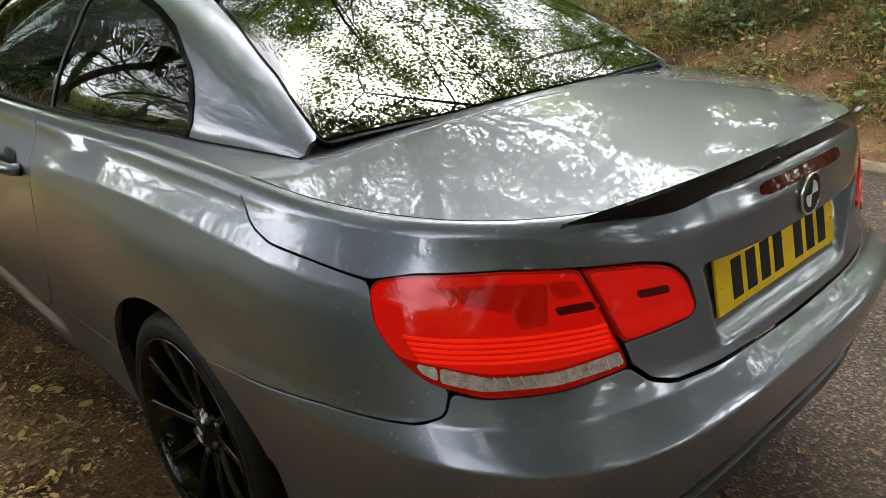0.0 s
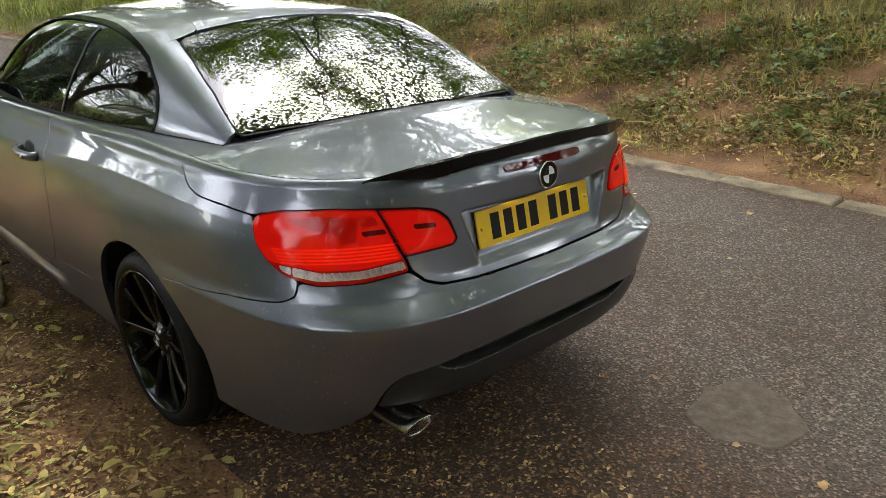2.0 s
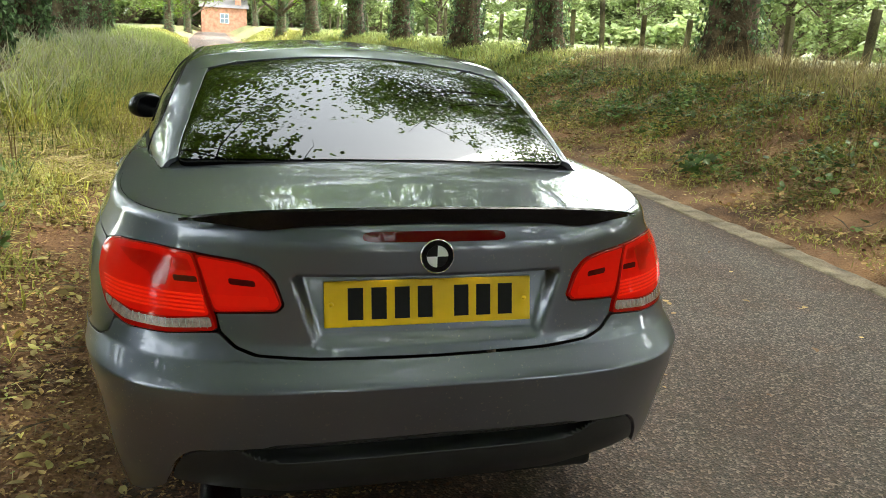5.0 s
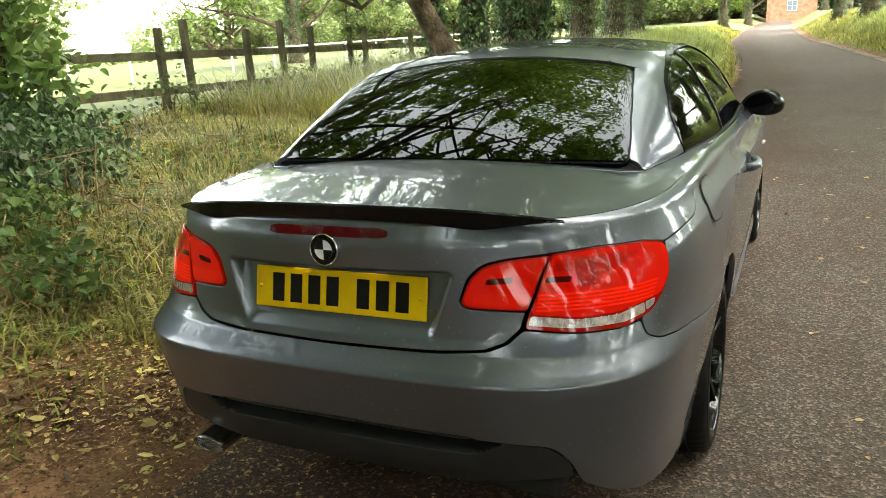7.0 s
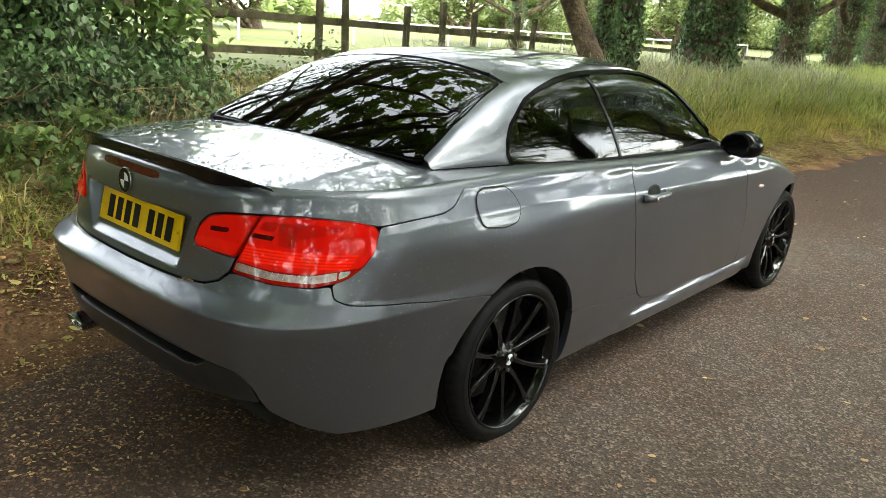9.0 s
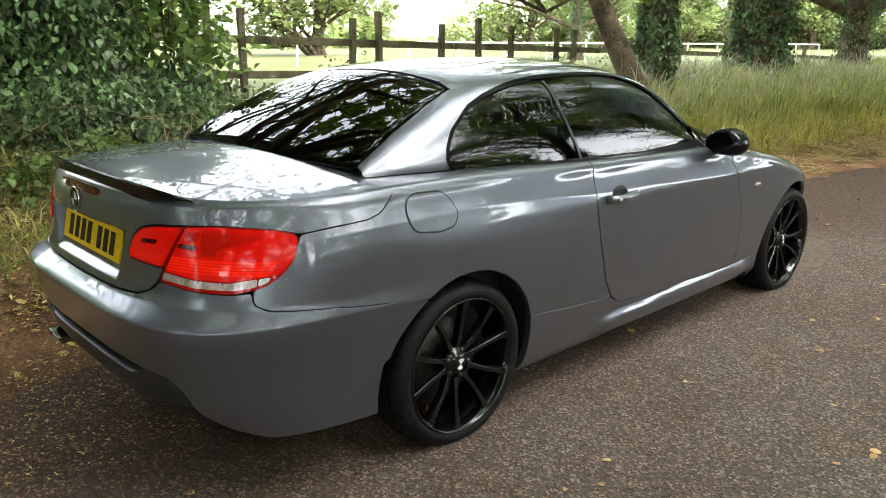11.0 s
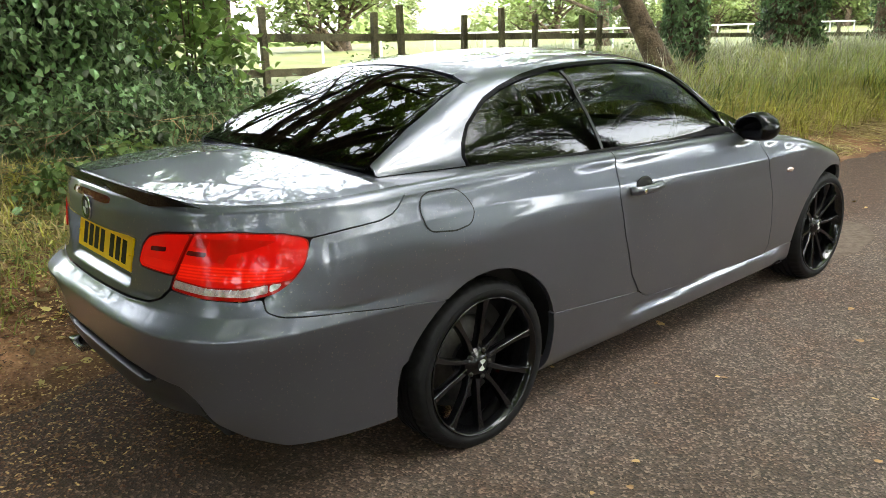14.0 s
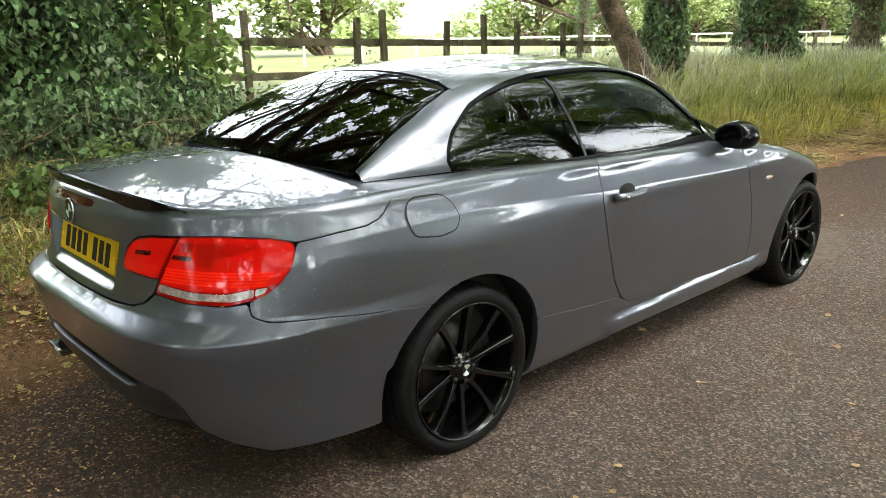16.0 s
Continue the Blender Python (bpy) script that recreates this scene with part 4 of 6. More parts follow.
for k, drop in enumerate((0.0, 0.40)):
    y = -4.0
    while y < 21:
        ln = 3.4
        bm = bmesh.new()
        box(bm, (-0.02, 0, -0.092), (0.02, ln - 0.01, 0.0), 0.008)
        m = pose(-5.665 if k % 2 else -5.68, y, fence_z(y) - drop, math.degrees(math.atan(-0.022)), rnd.uniform(-1, 1), 0)
        for v in bm.verts:
            v.co = m @ v.co
        part("rail", bm, WOOD, fence, smooth=False)
        y += ln

far_fence = thing("stake_fence", "row of old wooden stakes on top of the bank", "fence")
for k in range(26):
    x, y = 8.6 - 0.05 * k + float(bend(4 + k * 1.5)), 4 + k * 1.5
    bm = bmesh.new()
    box(bm, (-0.05, -0.05, gz(x, y) - 0.3), (0.05, 0.05, gz(x, y) + rnd.uniform(0.9, 1.25)), 0.012)
    m = pose(x, y, 0, rnd.uniform(-4, 4), rnd.uniform(-4, 4), rnd.uniform(-20, 20))
    for v in bm.verts:
        v.co = m @ v.co
    part("stake", bm, WOOD, far_fence, smooth=False)

white_fence = thing("white_rail", "thin white paddock rail across the pasture", "fence")
for k in range(20):
    bm = bmesh.new()
    box(bm, (-0.03, -0.03, gz(-22, 2 + 2.2 * k) - 0.1), (0.03, 0.03, 1.32), 0.006)
    for v in bm.verts:
        v.co += Vector((-22 + 0.35 * k, 2 + 2.2 * k, 0))
    part("post", bm, WHITE, white_fence, smooth=False)
bm = bmesh.new()
tube(bm, [(-22 + 0.35 * k, 2 + 2.2 * k, 1.28) for k in range(20)], 0.045, 6)
part("rail", bm, WHITE, white_fence)

# ---- a house where the lane ends ----
house = thing("brick_house", "distant red brick house with tiled roof", "house")
HX, HY = -1.0, 112.0
bm = bmesh.new()
box(bm, (HX - 3, HY, -0.5), (HX + 3, HY + 8, 3.3))
part("wall", bm, BRICK, house, smooth=False)
bm = bmesh.new()
pr = [bm.verts.new(p) for p in ((HX - 3.3, HY - 0.4, 3.25), (HX + 3.3, HY - 0.4, 3.25), (HX + 3.3, HY + 8.4, 3.25), (HX - 3.3, HY + 8.4, 3.25), (HX - 3.3, HY + 4, 4.5), (HX + 3.3, HY + 4, 4.5))]
for f in ((0, 1, 5, 4), (2, 3, 4, 5), (1, 2, 5), (3, 0, 4), (0, 3, 2, 1)):
    bm.faces.new([pr[i] for i in f])
part("roof", bm, TILE, house, smooth=False)
bm = bmesh.new()
box(bm, (HX - 0.55, HY - 0.06, 1.2), (HX + 0.65, HY + 0.05, 2.5), 0.02)
window_ob = part("window", bm, WHITE, house, "white-framed window", False)
for sx_ in (-0.28, 0.28):
    for sz in (1.28, 1.88):
        bm = bmesh.new()
        box(bm, (HX + 0.05 + sx_ - 0.24, HY - 0.08, sz), (HX + 0.05 + sx_ + 0.24, HY - 0.058, sz + 0.54))
        part("pane", bm, PANE, window_ob, smooth=False)
bm = bmesh.new()
box(bm, (HX + 1.5, HY + 1.2, 3.5), (HX + 2.3, HY + 2.0, 5.5), 0.03)
part("chimney", bm, BRICK, house, smooth=False)

tangle("weeds", "low green weeds on the bank", "weeds", 9000, strip_right(0.5, 4.2, -6, 13, 0.3), 0.06, NETTLE, 47, lift=0.12)
litter("leaf_litter", "small brown leaves lying along the kerb", 2600, strip_right(-0.22, 0.22, -5, 16, -0.1), 0.022, LITTER, 147)
tangle("ivy", "ivy and green weeds over the bank", "ivy", 9000, strip_right(0.8, 3.2, 5.5, 17, 0.4), 0.06, NETTLE, 148, lift=0.14)
litter("weeds", "low green weeds on the verge", 16000, strip_left(0.9, 4.5, -3.5, 10, 0.1), 0.034, NETTLE, 48)
litter("weeds", "bright yellow-green moss and clover at the verge edge", 14000, strip_left(0.4, 1.6, -3.5, 12, 0.1), 0.016, TALL, 49)

blades("dry_grass", "matted dry stalks below the thicket", 4500, strip_left(0.9, 2.8, -2.2, 1.6, 0.1), lambda x, y: 0.18 + 0 * x, 0.004, STRAW, 38, 1.7)

rnd = random.Random(77)
for y, h in ((1.9, 0.7), (3.1, 0.5), (4.2, 0.8), (5.4, 0.6), (6.6, 0.9), (8.2, 0.8), (9.8, 1.0), (11.5, 1.1)):
    shrub("hedge_weed", "tall nettles and weeds growing through the pasture fence", 200 + int(y * 10), -5.35 + rnd.uniform(-0.25, 0.3), y, 0.45, 0.6, h * 0.62, 380, 0.045, NETTLE, 0.3)


def branch(label, points, radii, twigs=()):
    """A broken branch lying on the verge, with stubs of twigs."""
    ob = thing("fallen_branch", label, "branch")
    bm = bmesh.new()
    tube(bm, [(x, y, gz(x, y) + h) for x, y, h in points], radii, 9)
    part("stem", bm, DEAD_WOOD, ob)
    for a, b, r in twigs:
        bm = bmesh.new()
        tube(bm, [(a[0], a[1], gz(a[0], a[1]) + a[2]), (b[0], b[1], gz(b[0], b[1]) + b[2])], [r, r * 0.5], 6)
        part("twig", bm, DEAD_WOOD, ob)


DEAD_WOOD = material("dead wood", (0.12, 0.085, 0.055), 0.9, vary=0.45, scale=9, fine=60, bump=0.8, dist=0.006, second=(0.24, 0.18, 0.12))
branch("short broken grey-brown branch on the leaf litter", [(-1.70, 0.38, 0.022), (-1.56, 0.31, 0.024), (-1.48, 0.27, 0.024), (-1.42, 0.18, 0.024), (-1.37, 0.10, 0.022)], [0.014, 0.017, 0.021, 0.022, 0.019], [((-1.48, 0.27, 0.03), (-1.44, 0.36, 0.05), 0.010)])
branch("dark rotten stick beside the tyre track", [(-0.88, 1.86, 0.014), (-0.93, 1.68, 0.02), (-0.97, 1.50, 0.018), (-1.03, 1.36, 0.014)], [0.014, 0.018, 0.016, 0.010], [((-0.97, 1.50, 0.02), (-1.09, 1.42, 0.02), 0.007), ((-1.0, 1.42, 0.02), (-1.06, 1.27, 0.015), 0.006)])

tangle("twigs", "brown dead bramble stems tangled below the thicket", "twigs", 1200, strip_left(1.4, 3.2, -1.6, 2.2, -0.2), 0.42, DEAD_STEM, 82, slim=0.006, lift=0.42, tilt=0.6)
tangle("dead_stalks", "golden flattened straw along the edge of the lane ahead", "dead stalks", 12000, strip_left(0.05, 1.8, 3.6, 15, -0.4), 0.30, STRAW, 72, slim=0.012, lift=0.10, tilt=0.3)
blades("grass", "darker green grass among the tall stalks", 9000, strip_left(1.0, 4.6, 5.0, 16, 0.2), lambda x, y: 0.45 + 0 * x, 0.007, NETTLE, 73, 1.3)
blades("seed_heads", "pale feathery seed heads over the tall grass", 5500, strip_left(1.3, 4.8, 4.6, 16), lambda x, y: 0.80 + 0 * x, 0.005, SEED, 74, 1.5)

blades("dead_stems", "thin brown dead stems standing on the bank", 900, strip_right(1.2, 3.6, -3, 10, 0.45), lambda x, y: 0.62 + 0 * x, 0.0035, DEAD_STEM, 76, 0.5)
blades("dry_grass", "tall bleached grass leaning on top of the bank", 9000, strip_right(2.0, 4.2, -4, 11, 0.1), lambda x, y: 0.46 + 0 * x, 0.0045, STRAW, 77, 1.3)
blades("grass", "short trodden green grass on the verge", 30000, strip_left(0.9, 4.6, -1.5, 6, -0.1), lambda x, y: 0.10 + 0 * x, 0.006, TALL, 179, 1.6)
blades("dry_grass", "clumps of dry brown grass on the verge", 1500, strip_left(1.15, 3.8, 0.2, 6.5, 0.2), lambda x, y: 0.22 + 0 * x, 0.0045, STRAW, 78, 1.4)
blades("dead_stems", "brown dead stems among the verge grass", 600, strip_left(1.2, 4.4, -0.5, 12, 0.2), lambda x, y: 0.48 + 0 * x, 0.004, DEAD_STEM, 79, 0.7)
blades("grass", "coarse green tufts on the verge", 11000, strip_left(1.1, 4.6, -0.2, 7, 0.1), lambda x, y: 0.20 + 0 * x, 0.006, NETTLE, 80, 1.5)
tangle("leaf_litter", "rusty dead leaves lying in drifts on the bank", "fallen leaves", 9000, strip_right(0.5, 2.2, -4, 11, 0.15), 0.04, TAN_LEAF, 81, slim=0.28, lift=0.04)
blades("grass", "short grass and moss at the foot of the bank", 14000, strip_right(0.05, 1.1, -5, 12, 0.15), lambda x, y: 0.06 + 0 * x, 0.004, GRASS, 75, 1.6)

# ---- the car's skin: plan outlines stacked by height, a deck over them, a cabin on top ----
def knots(v, xs, ys):
    """A smooth curve through a few knots (monotone cubic)."""
    xs, ys = np.asarray(xs, float), np.asarray(ys, float)
    v = np.clip(np.asarray(v, float), xs[0], xs[-1])
    d = np.diff(ys) / np.diff(xs)
    m = np.r_[d[0], np.where(d[:-1] * d[1:] > 0, 2 * d[:-1] * d[1:] / (d[:-1] + d[1:] + 1e-12), 0), d[-1]]
    i = np.clip(np.searchsorted(xs, v) - 1, 0, len(xs) - 2)
    h = xs[i + 1] - xs[i]
    t = (v - xs[i]) / h
    return (ys[i] * (1 + 2 * t) * (1 - t) ** 2 + h * m[i] * t * (1 - t) ** 2 + ys[i + 1] * t * t * (3 - 2 * t) + h * m[i + 1] * t * t * (t - 1))


Y_TAIL, Y_NOSE, CREASE = -0.35, 2.80, 0.646


def half_width(z):
    return knots(z, (0.16, 0.22, 0.32, 0.47, 0.62, 0.74, 0.80, 0.83, 0.90, 0.97, 1.05), (0.79, 0.832, 0.850, 0.870, 0.884, 0.888, 0.886, 0.880, 0.852, 0.826, 0.79))


def taper(y):
    """How the plan draws in towards the tail and the nose."""
    return knots(y, (-1.1, -0.65, -0.2, 0.3, 1.4, 2.4, 2.8, 3.1, 3.5), (0.905, 0.945, 0.985, 1.0, 1.0, 0.992, 0.966, 0.91, 0.80))


def flare(y, z):
    out = 0.0
    for yc in (0.0, 2.76):
        out = out + 0.012 * np.exp(-((y - yc) / 0.34) ** 2 - ((z - 0.52) / 0.2) ** 2)
    return out


def tail_end(z):
    return knots(z, (0.16, 0.26, 0.34, 0.40, 0.50, 0.645, 0.70, 0.74, 0.80, 0.90, 0.96, 1.0, 1.05), (-0.86, -0.945, -1.005, -1.034, -1.05, -1.060, -1.03, -1.018, -1.018, -1.018, -1.016, -1.0, -0.97)) - 0.026 * ledge(z)


def ledge(z):
    """The bumper's crease: swelling up to it from below, falling off above."""
    return np.where(z < CREASE, np.clip((z - 0.42) / (CREASE - 0.42), 0, 1) ** 1.5, np.clip(1 - (z - CREASE) / 0.052, 0, 1))


def nose_end(z):
    return knots(z, (0.16, 0.3, 0.5, 0.65, 0.78, 1.05), (3.40, 3.48, 3.51, 3.49, 3.40, 3.15))


def corner(z):
    return knots(z, (0.2, 0.6, 0.68, 0.80, 0.95, 1.05), (4.0, 4.0, 3.6, 2.9, 2.6, 2.6))


def swage(y):
    """Height of the crease along the side."""
    return knots(y, (-0.8, -0.35, -0.05, 0.3, 0.75, 1.2, 1.9, 2.6), (0.874, 0.900, 0.907, 0.897, 0.868, 0.853, 0.826, 0.82))


def ring(q, z):
    """The plan outline at a height. q: 0 at the middle of the tail, 1 where the side begins, 2 where the nose begins, 3 its middle."""
    q, z = np.broadcast_arrays(np.asarray(q, float), np.asarray(z, float))
    w, n = half_width(z) + 0.016 * ledge(z) * np.clip((1.09 - q) / 0.1, 0, 1), corner(z)
    a = np.clip(q, 0, 1) * math.pi / 2
    b = np.clip(q - 2, 0, 1) * math.pi / 2
    x = w * np.abs(np.sin(a)) ** (2 / n) * np.abs(np.cos(b)) ** (2 / 2.6)
    y = Y_TAIL + (tail_end(z) - Y_TAIL) * np.abs(np.cos(a)) ** (2 / n)
    y = y + np.clip(q - 1, 0, 1) * (Y_NOSE - Y_TAIL) + (nose_end(z) - Y_NOSE) * np.abs(np.sin(b)) ** (2 / 2.6)
    line = 0.010 * np.clip(1 - np.abs(z - swage(y)) / 0.075, 0, 1) * np.clip((q - 0.45) / 0.25, 0, 1)
    return x * taper(y) + flare(y, z) * np.minimum(1, x / 0.5) + line, y


def deck(x, y):
    """Height of the boot lid, the shoulder and the bonnet."""
    mid = knots(y, (-1.05, -0.85, -0.3, 0.1, 0.8, 1.7, 2.0, 2.3, 2.6, 2.9, 3.2, 3.5), (1.018, 1.037, 1.062, 1.052, 1.03, 1.010, 0.980, 0.940, 0.885, 0.805, 0.70, 0.58))
    return mid - knots(y, (-1.05, -0.5, 0.2, 2.0, 3.5), (0.05, 0.05, 0.03, 0.035, 0.07)) * (x / 0.75) ** 2


def fillet(q):
    """Radius of the shoulder."""
    return knots(np.abs(q), (0, 0.45, 0.8, 1.0, 1.1, 2.0, 3.0), (0.018, 0.022, 0.032, 0.036, 0.04, 0.05, 0.06))


def shoulder(q):
    """Height at which the side ends and the shoulder's rounding begins."""
    z = np.full(np.shape(q), 1.0)
    for _ in range(4):
        z = deck(*ring(np.abs(q), z)) - fillet(q)
    return z


def skin(q, v):
    """A point of the body. v: height up to the shoulder, then the way on over it."""
    q, v = np.broadcast_arrays(np.asarray(q, float), np.asarray(v, float))
    zs, r, k = shoulder(q), fillet(q), np.abs(q)
    low = np.minimum(v, zs)
    x, y = ring(k, low)
    e = 1e-3
    x2, y2 = ring(k + e, low)
    x1, y1 = ring(np.maximum(k - e, 0), low)
    tx, ty = x2 - x1, y2 - y1
    ln = np.hypot(tx, ty) + 1e-12
    nx, ny = -ty / ln, tx / ln
    over = np.maximum(v - zs, 0)
    a = np.minimum(over / r, math.pi / 2)
    d = r * (1 - np.cos(a)) + np.maximum(over - r * math.pi / 2, 0)
    x, y = x + nx * d, y + ny * d
    z = np.where(over > 0, deck(x, y) - r + r * np.sin(a), low)
    z = np.where(over > 0, zs + r * np.sin(a) + (deck(x, y) - deck(*ring(k, zs))), z)
    return np.stack([np.where(q < 0, -x, x), y, z], -1)


# the cabin
def roof_line(y):
    # the rear window is one steady arc
    return knots(y, (-0.52, -0.44, -0.36, -0.28, -0.20, -0.12, -0.04, 0.04, 0.12, 0.20, 0.38, 0.60, 0.95, 1.30, 1.55, 1.75, 2.05, 2.40), (0.959, 1.0105, 1.0585, 1.1035, 1.1469, 1.1884, 1.2279, 1.2655, 1.3013, 1.335, 1.376, 1.388, 1.395, 1.382, 1.355, 1.31, 1.18, 0.97))


def roof_mid(y):
    """The roof's middle line, eased so that reflections run smoothly."""
    o = np.linspace(-2.2, 2.2, 12)
    w = np.exp(-o * o / 2)
    return float(np.sum(roof_line(y + 0.04 * o) * w) / w.sum())


def belt(y):
    """Half width and height of the cabin's foot."""
    return knots(y, (-0.42, -0.18, 0.07, 0.7, 1.4, 1.9, 2.4), (0.64, 0.69, 0.735, 0.79, 0.80, 0.785, 0.72)), knots(y, (-0.42, 0.1, 0.7, 1.5, 2.4), (1.02, 1.012, 1.0, 0.985, 0.925))


LEAN_IN, CROWN = 0.43, 0.055


def section(y, count=401):
    """Half a cross section of the cabin, from its foot to the middle: x and z."""
    xb, zb = belt(y)
    zm = roof_mid(y)
    h = max(zm - zb, 0.004)
    c = CROWN * float(knots(h, (0.0, 0.06, 0.16, 0.26, 0.34), (0.66, 0.60, 0.56, 0.72, 1.0)))
    c += float(knots(y, (1.05, 1.2, 1.33, 1.48, 1.63, 1.80, 2.05, 2.3), (0.0, 0.006, 0.018, 0.045, 0.095, 0.165, 0.19, 0.05)))
    xi = xb - 0.1
    for _ in range(20):
        xi = xb - LEAN_IN * max(zm - c * (xi / 0.6) ** 2 - zb, 0.001)
    zi = max(zm - c * (xi / 0.6) ** 2, zb + 0.001)
    r = min(0.11, 0.6 * max(zi - zb, 0.001))
    up = np.array([xi - xb, zi - zb])
    up = up / (np.linalg.norm(up) + 1e-9)
    p0, p1 = np.array([xi, zi]) - up * r, np.array([xi - r, zm - c * ((xi - r) / 0.6) ** 2])
    t = np.linspace(0, 1, 90)[:, None]
    bend = (1 - t) ** 2 * p0 + 2 * t * (1 - t) * np.array([xi, zi]) + t * t * p1
    s = np.linspace(0, 1, 90)[:, None]
    bulge = 0.012 * 4 * s * (1 - s)
    side = np.array([xb, zb]) + s * (p0 - (xb, zb)) + bulge * np.array([1, 0]) * min(1, h / 0.2)
    xs = np.linspace(xi - r, 0, 120)
    top = np.stack([xs, zm - c * (xs / 0.6) ** 2], 1)
    pts = np.concatenate([side[:-1], bend[:-1], top])
    ln = np.r_[0, np.cumsum(np.linalg.norm(np.diff(pts, axis=0), axis=1))]
    u = np.linspace(0, ln[-1], count)
    return np.interp(u, ln, pts[:, 0]), np.interp(u, ln, pts[:, 1])


SECTIONS = {}


def kept_section(y):
    k = round(float(y) * 500)
    if k not in SECTIONS:
        SECTIONS[k] = section(k / 500)
    return SECTIONS[k]


def cabin(y, u):
    """A point of the cabin. u: 0 at the right foot, 1 in the middle, 2 at the left foot."""
    k = math.floor(y * 500)
    f = y * 500 - k
    (xa, za), (xb, zb) = kept_section(k / 500), kept_section((k + 1) / 500)
    s = (1 - abs(1 - u)) * (len(xa) - 1)
    i = min(int(s), len(xa) - 2)
    g = s - i
    x = (1 - f) * (xa[i] * (1 - g) + xa[i + 1] * g) + f * (xb[i] * (1 - g) + xb[i + 1] * g)
    z = (1 - f) * (za[i] * (1 - g) + za[i + 1] * g) + f * (zb[i] * (1 - g) + zb[i + 1] * g)
    return (x if u <= 1 else -x, y, z)


def u_side(y, z):
    xs, zs = kept_section(y)
    return float(np.interp(z, zs, np.linspace(0, 1, len(zs))))


def u_top(x, y):
    xs, zs = kept_section(y)
    u = float(np.interp(abs(x), xs[::-1], np.linspace(0, 1, len(xs))[::-1]))
    return u if x >= 0 else 2 - u


# ---- the car ----
from mathutils.geometry import delaunay_2d_cdt

QS = np.linspace(0, 3, 1501)
RX0, RY0 = ring(QS, np.full(1501, 0.80))
SS = np.r_[0, np.cumsum(np.hypot(np.diff(RX0), np.diff(RY0)))]


def way_round(q):
    return float(np.interp(q, QS, SS))


def sx(x, z):
    """The place along the skin of a point on the tail, by its x."""
    X, _ = ring(QS[:501], np.full(501, min(z, 1.0)))
    return math.copysign(way_round(np.interp(abs(x), X, QS[:501])), x)


def sy(y, z):
    """The place along the skin of a point on the right side, by its y."""
    _, Y = ring(QS, np.full(1501, min(z, 1.0)))
    return way_round(np.interp(y, Y, QS))


def on_skin(p):
    s = p[:, 0]
    q = np.sign(s) * np.interp(np.abs(s), SS, QS)
    return skin(q, p[:, 1])


def swage_row(s):
    """The side's crease as a row of points."""
    _, Y = ring(QS, np.full(1501, 0.88))
    return swage(np.interp(np.interp(np.abs(s), SS, QS), QS, Y))


CAB = 0.95


def on_cabin(p):
    return np.array([cabin(float(y), float(min(max(w / CAB, 0), 2))) for y, w in p])


def side(y, z, *r):
    return (y, CAB * u_side(y, z), *r)


def top(x, y, *r):
    return (y, CAB * u_top(x, y), *r)


def on_deck(p):
    return np.stack([p[:, 0], p[:, 1], deck(p[:, 0], p[:, 1])], -1)


def rounded(points, rad=0.02, step=0.012):
    """A closed outline with rounded corners; a third number sets a corner's own radius."""
    out, n = [], len(points)
    for i, p in enumerate(points):
        r = p[2] if len(p) > 2 else rad
        c, a, b = (np.array(points[k % n][:2], float) for k in (i, i - 1, i + 1))
        la, lb = np.linalg.norm(a - c), np.linalg.norm(b - c)
        r = min(r, 0.45 * la, 0.45 * lb)
        p0, p1 = c + (a - c) * r / la, c + (b - c) * r / lb
        for t in np.linspace(0, 1, 6 if r > 0.004 else 2):
            out.append((1 - t) ** 2 * p0 + 2 * t * (1 - t) * c + t * t * p1)
    dense = []
    for a, b in zip(out, out[1:] + out[:1]):
        k = max(1, int(np.linalg.norm(b - a) / step))
        dense += [a + (b - a) * j / k for j in range(k)]
    keep = [dense[0]]
    for p in dense[1:]:
        if np.linalg.norm(p - keep[-1]) > 0.0015:
            keep.append(p)
    if np.linalg.norm(keep[-1] - keep[0]) < 0.0015:
        keep.pop()
    return np.array(keep)


def inside(p, poly):
    x, y = p[:, 0], p[:, 1]
    hit = np.zeros(len(p), bool)
    for a, b in zip(poly, np.roll(poly, -1, 0)):
        if a[1] != b[1]:
            hit ^= ((a[1] > y) != (b[1] > y)) & (x < (b[0] - a[0]) * (y - a[1]) / (b[1] - a[1]) + a[0])
    return hit


def near(p, poly):
    return np.sqrt(((p[:, None] - poly[None]) ** 2).sum(-1)).min(1) if len(p) else np.zeros(0)


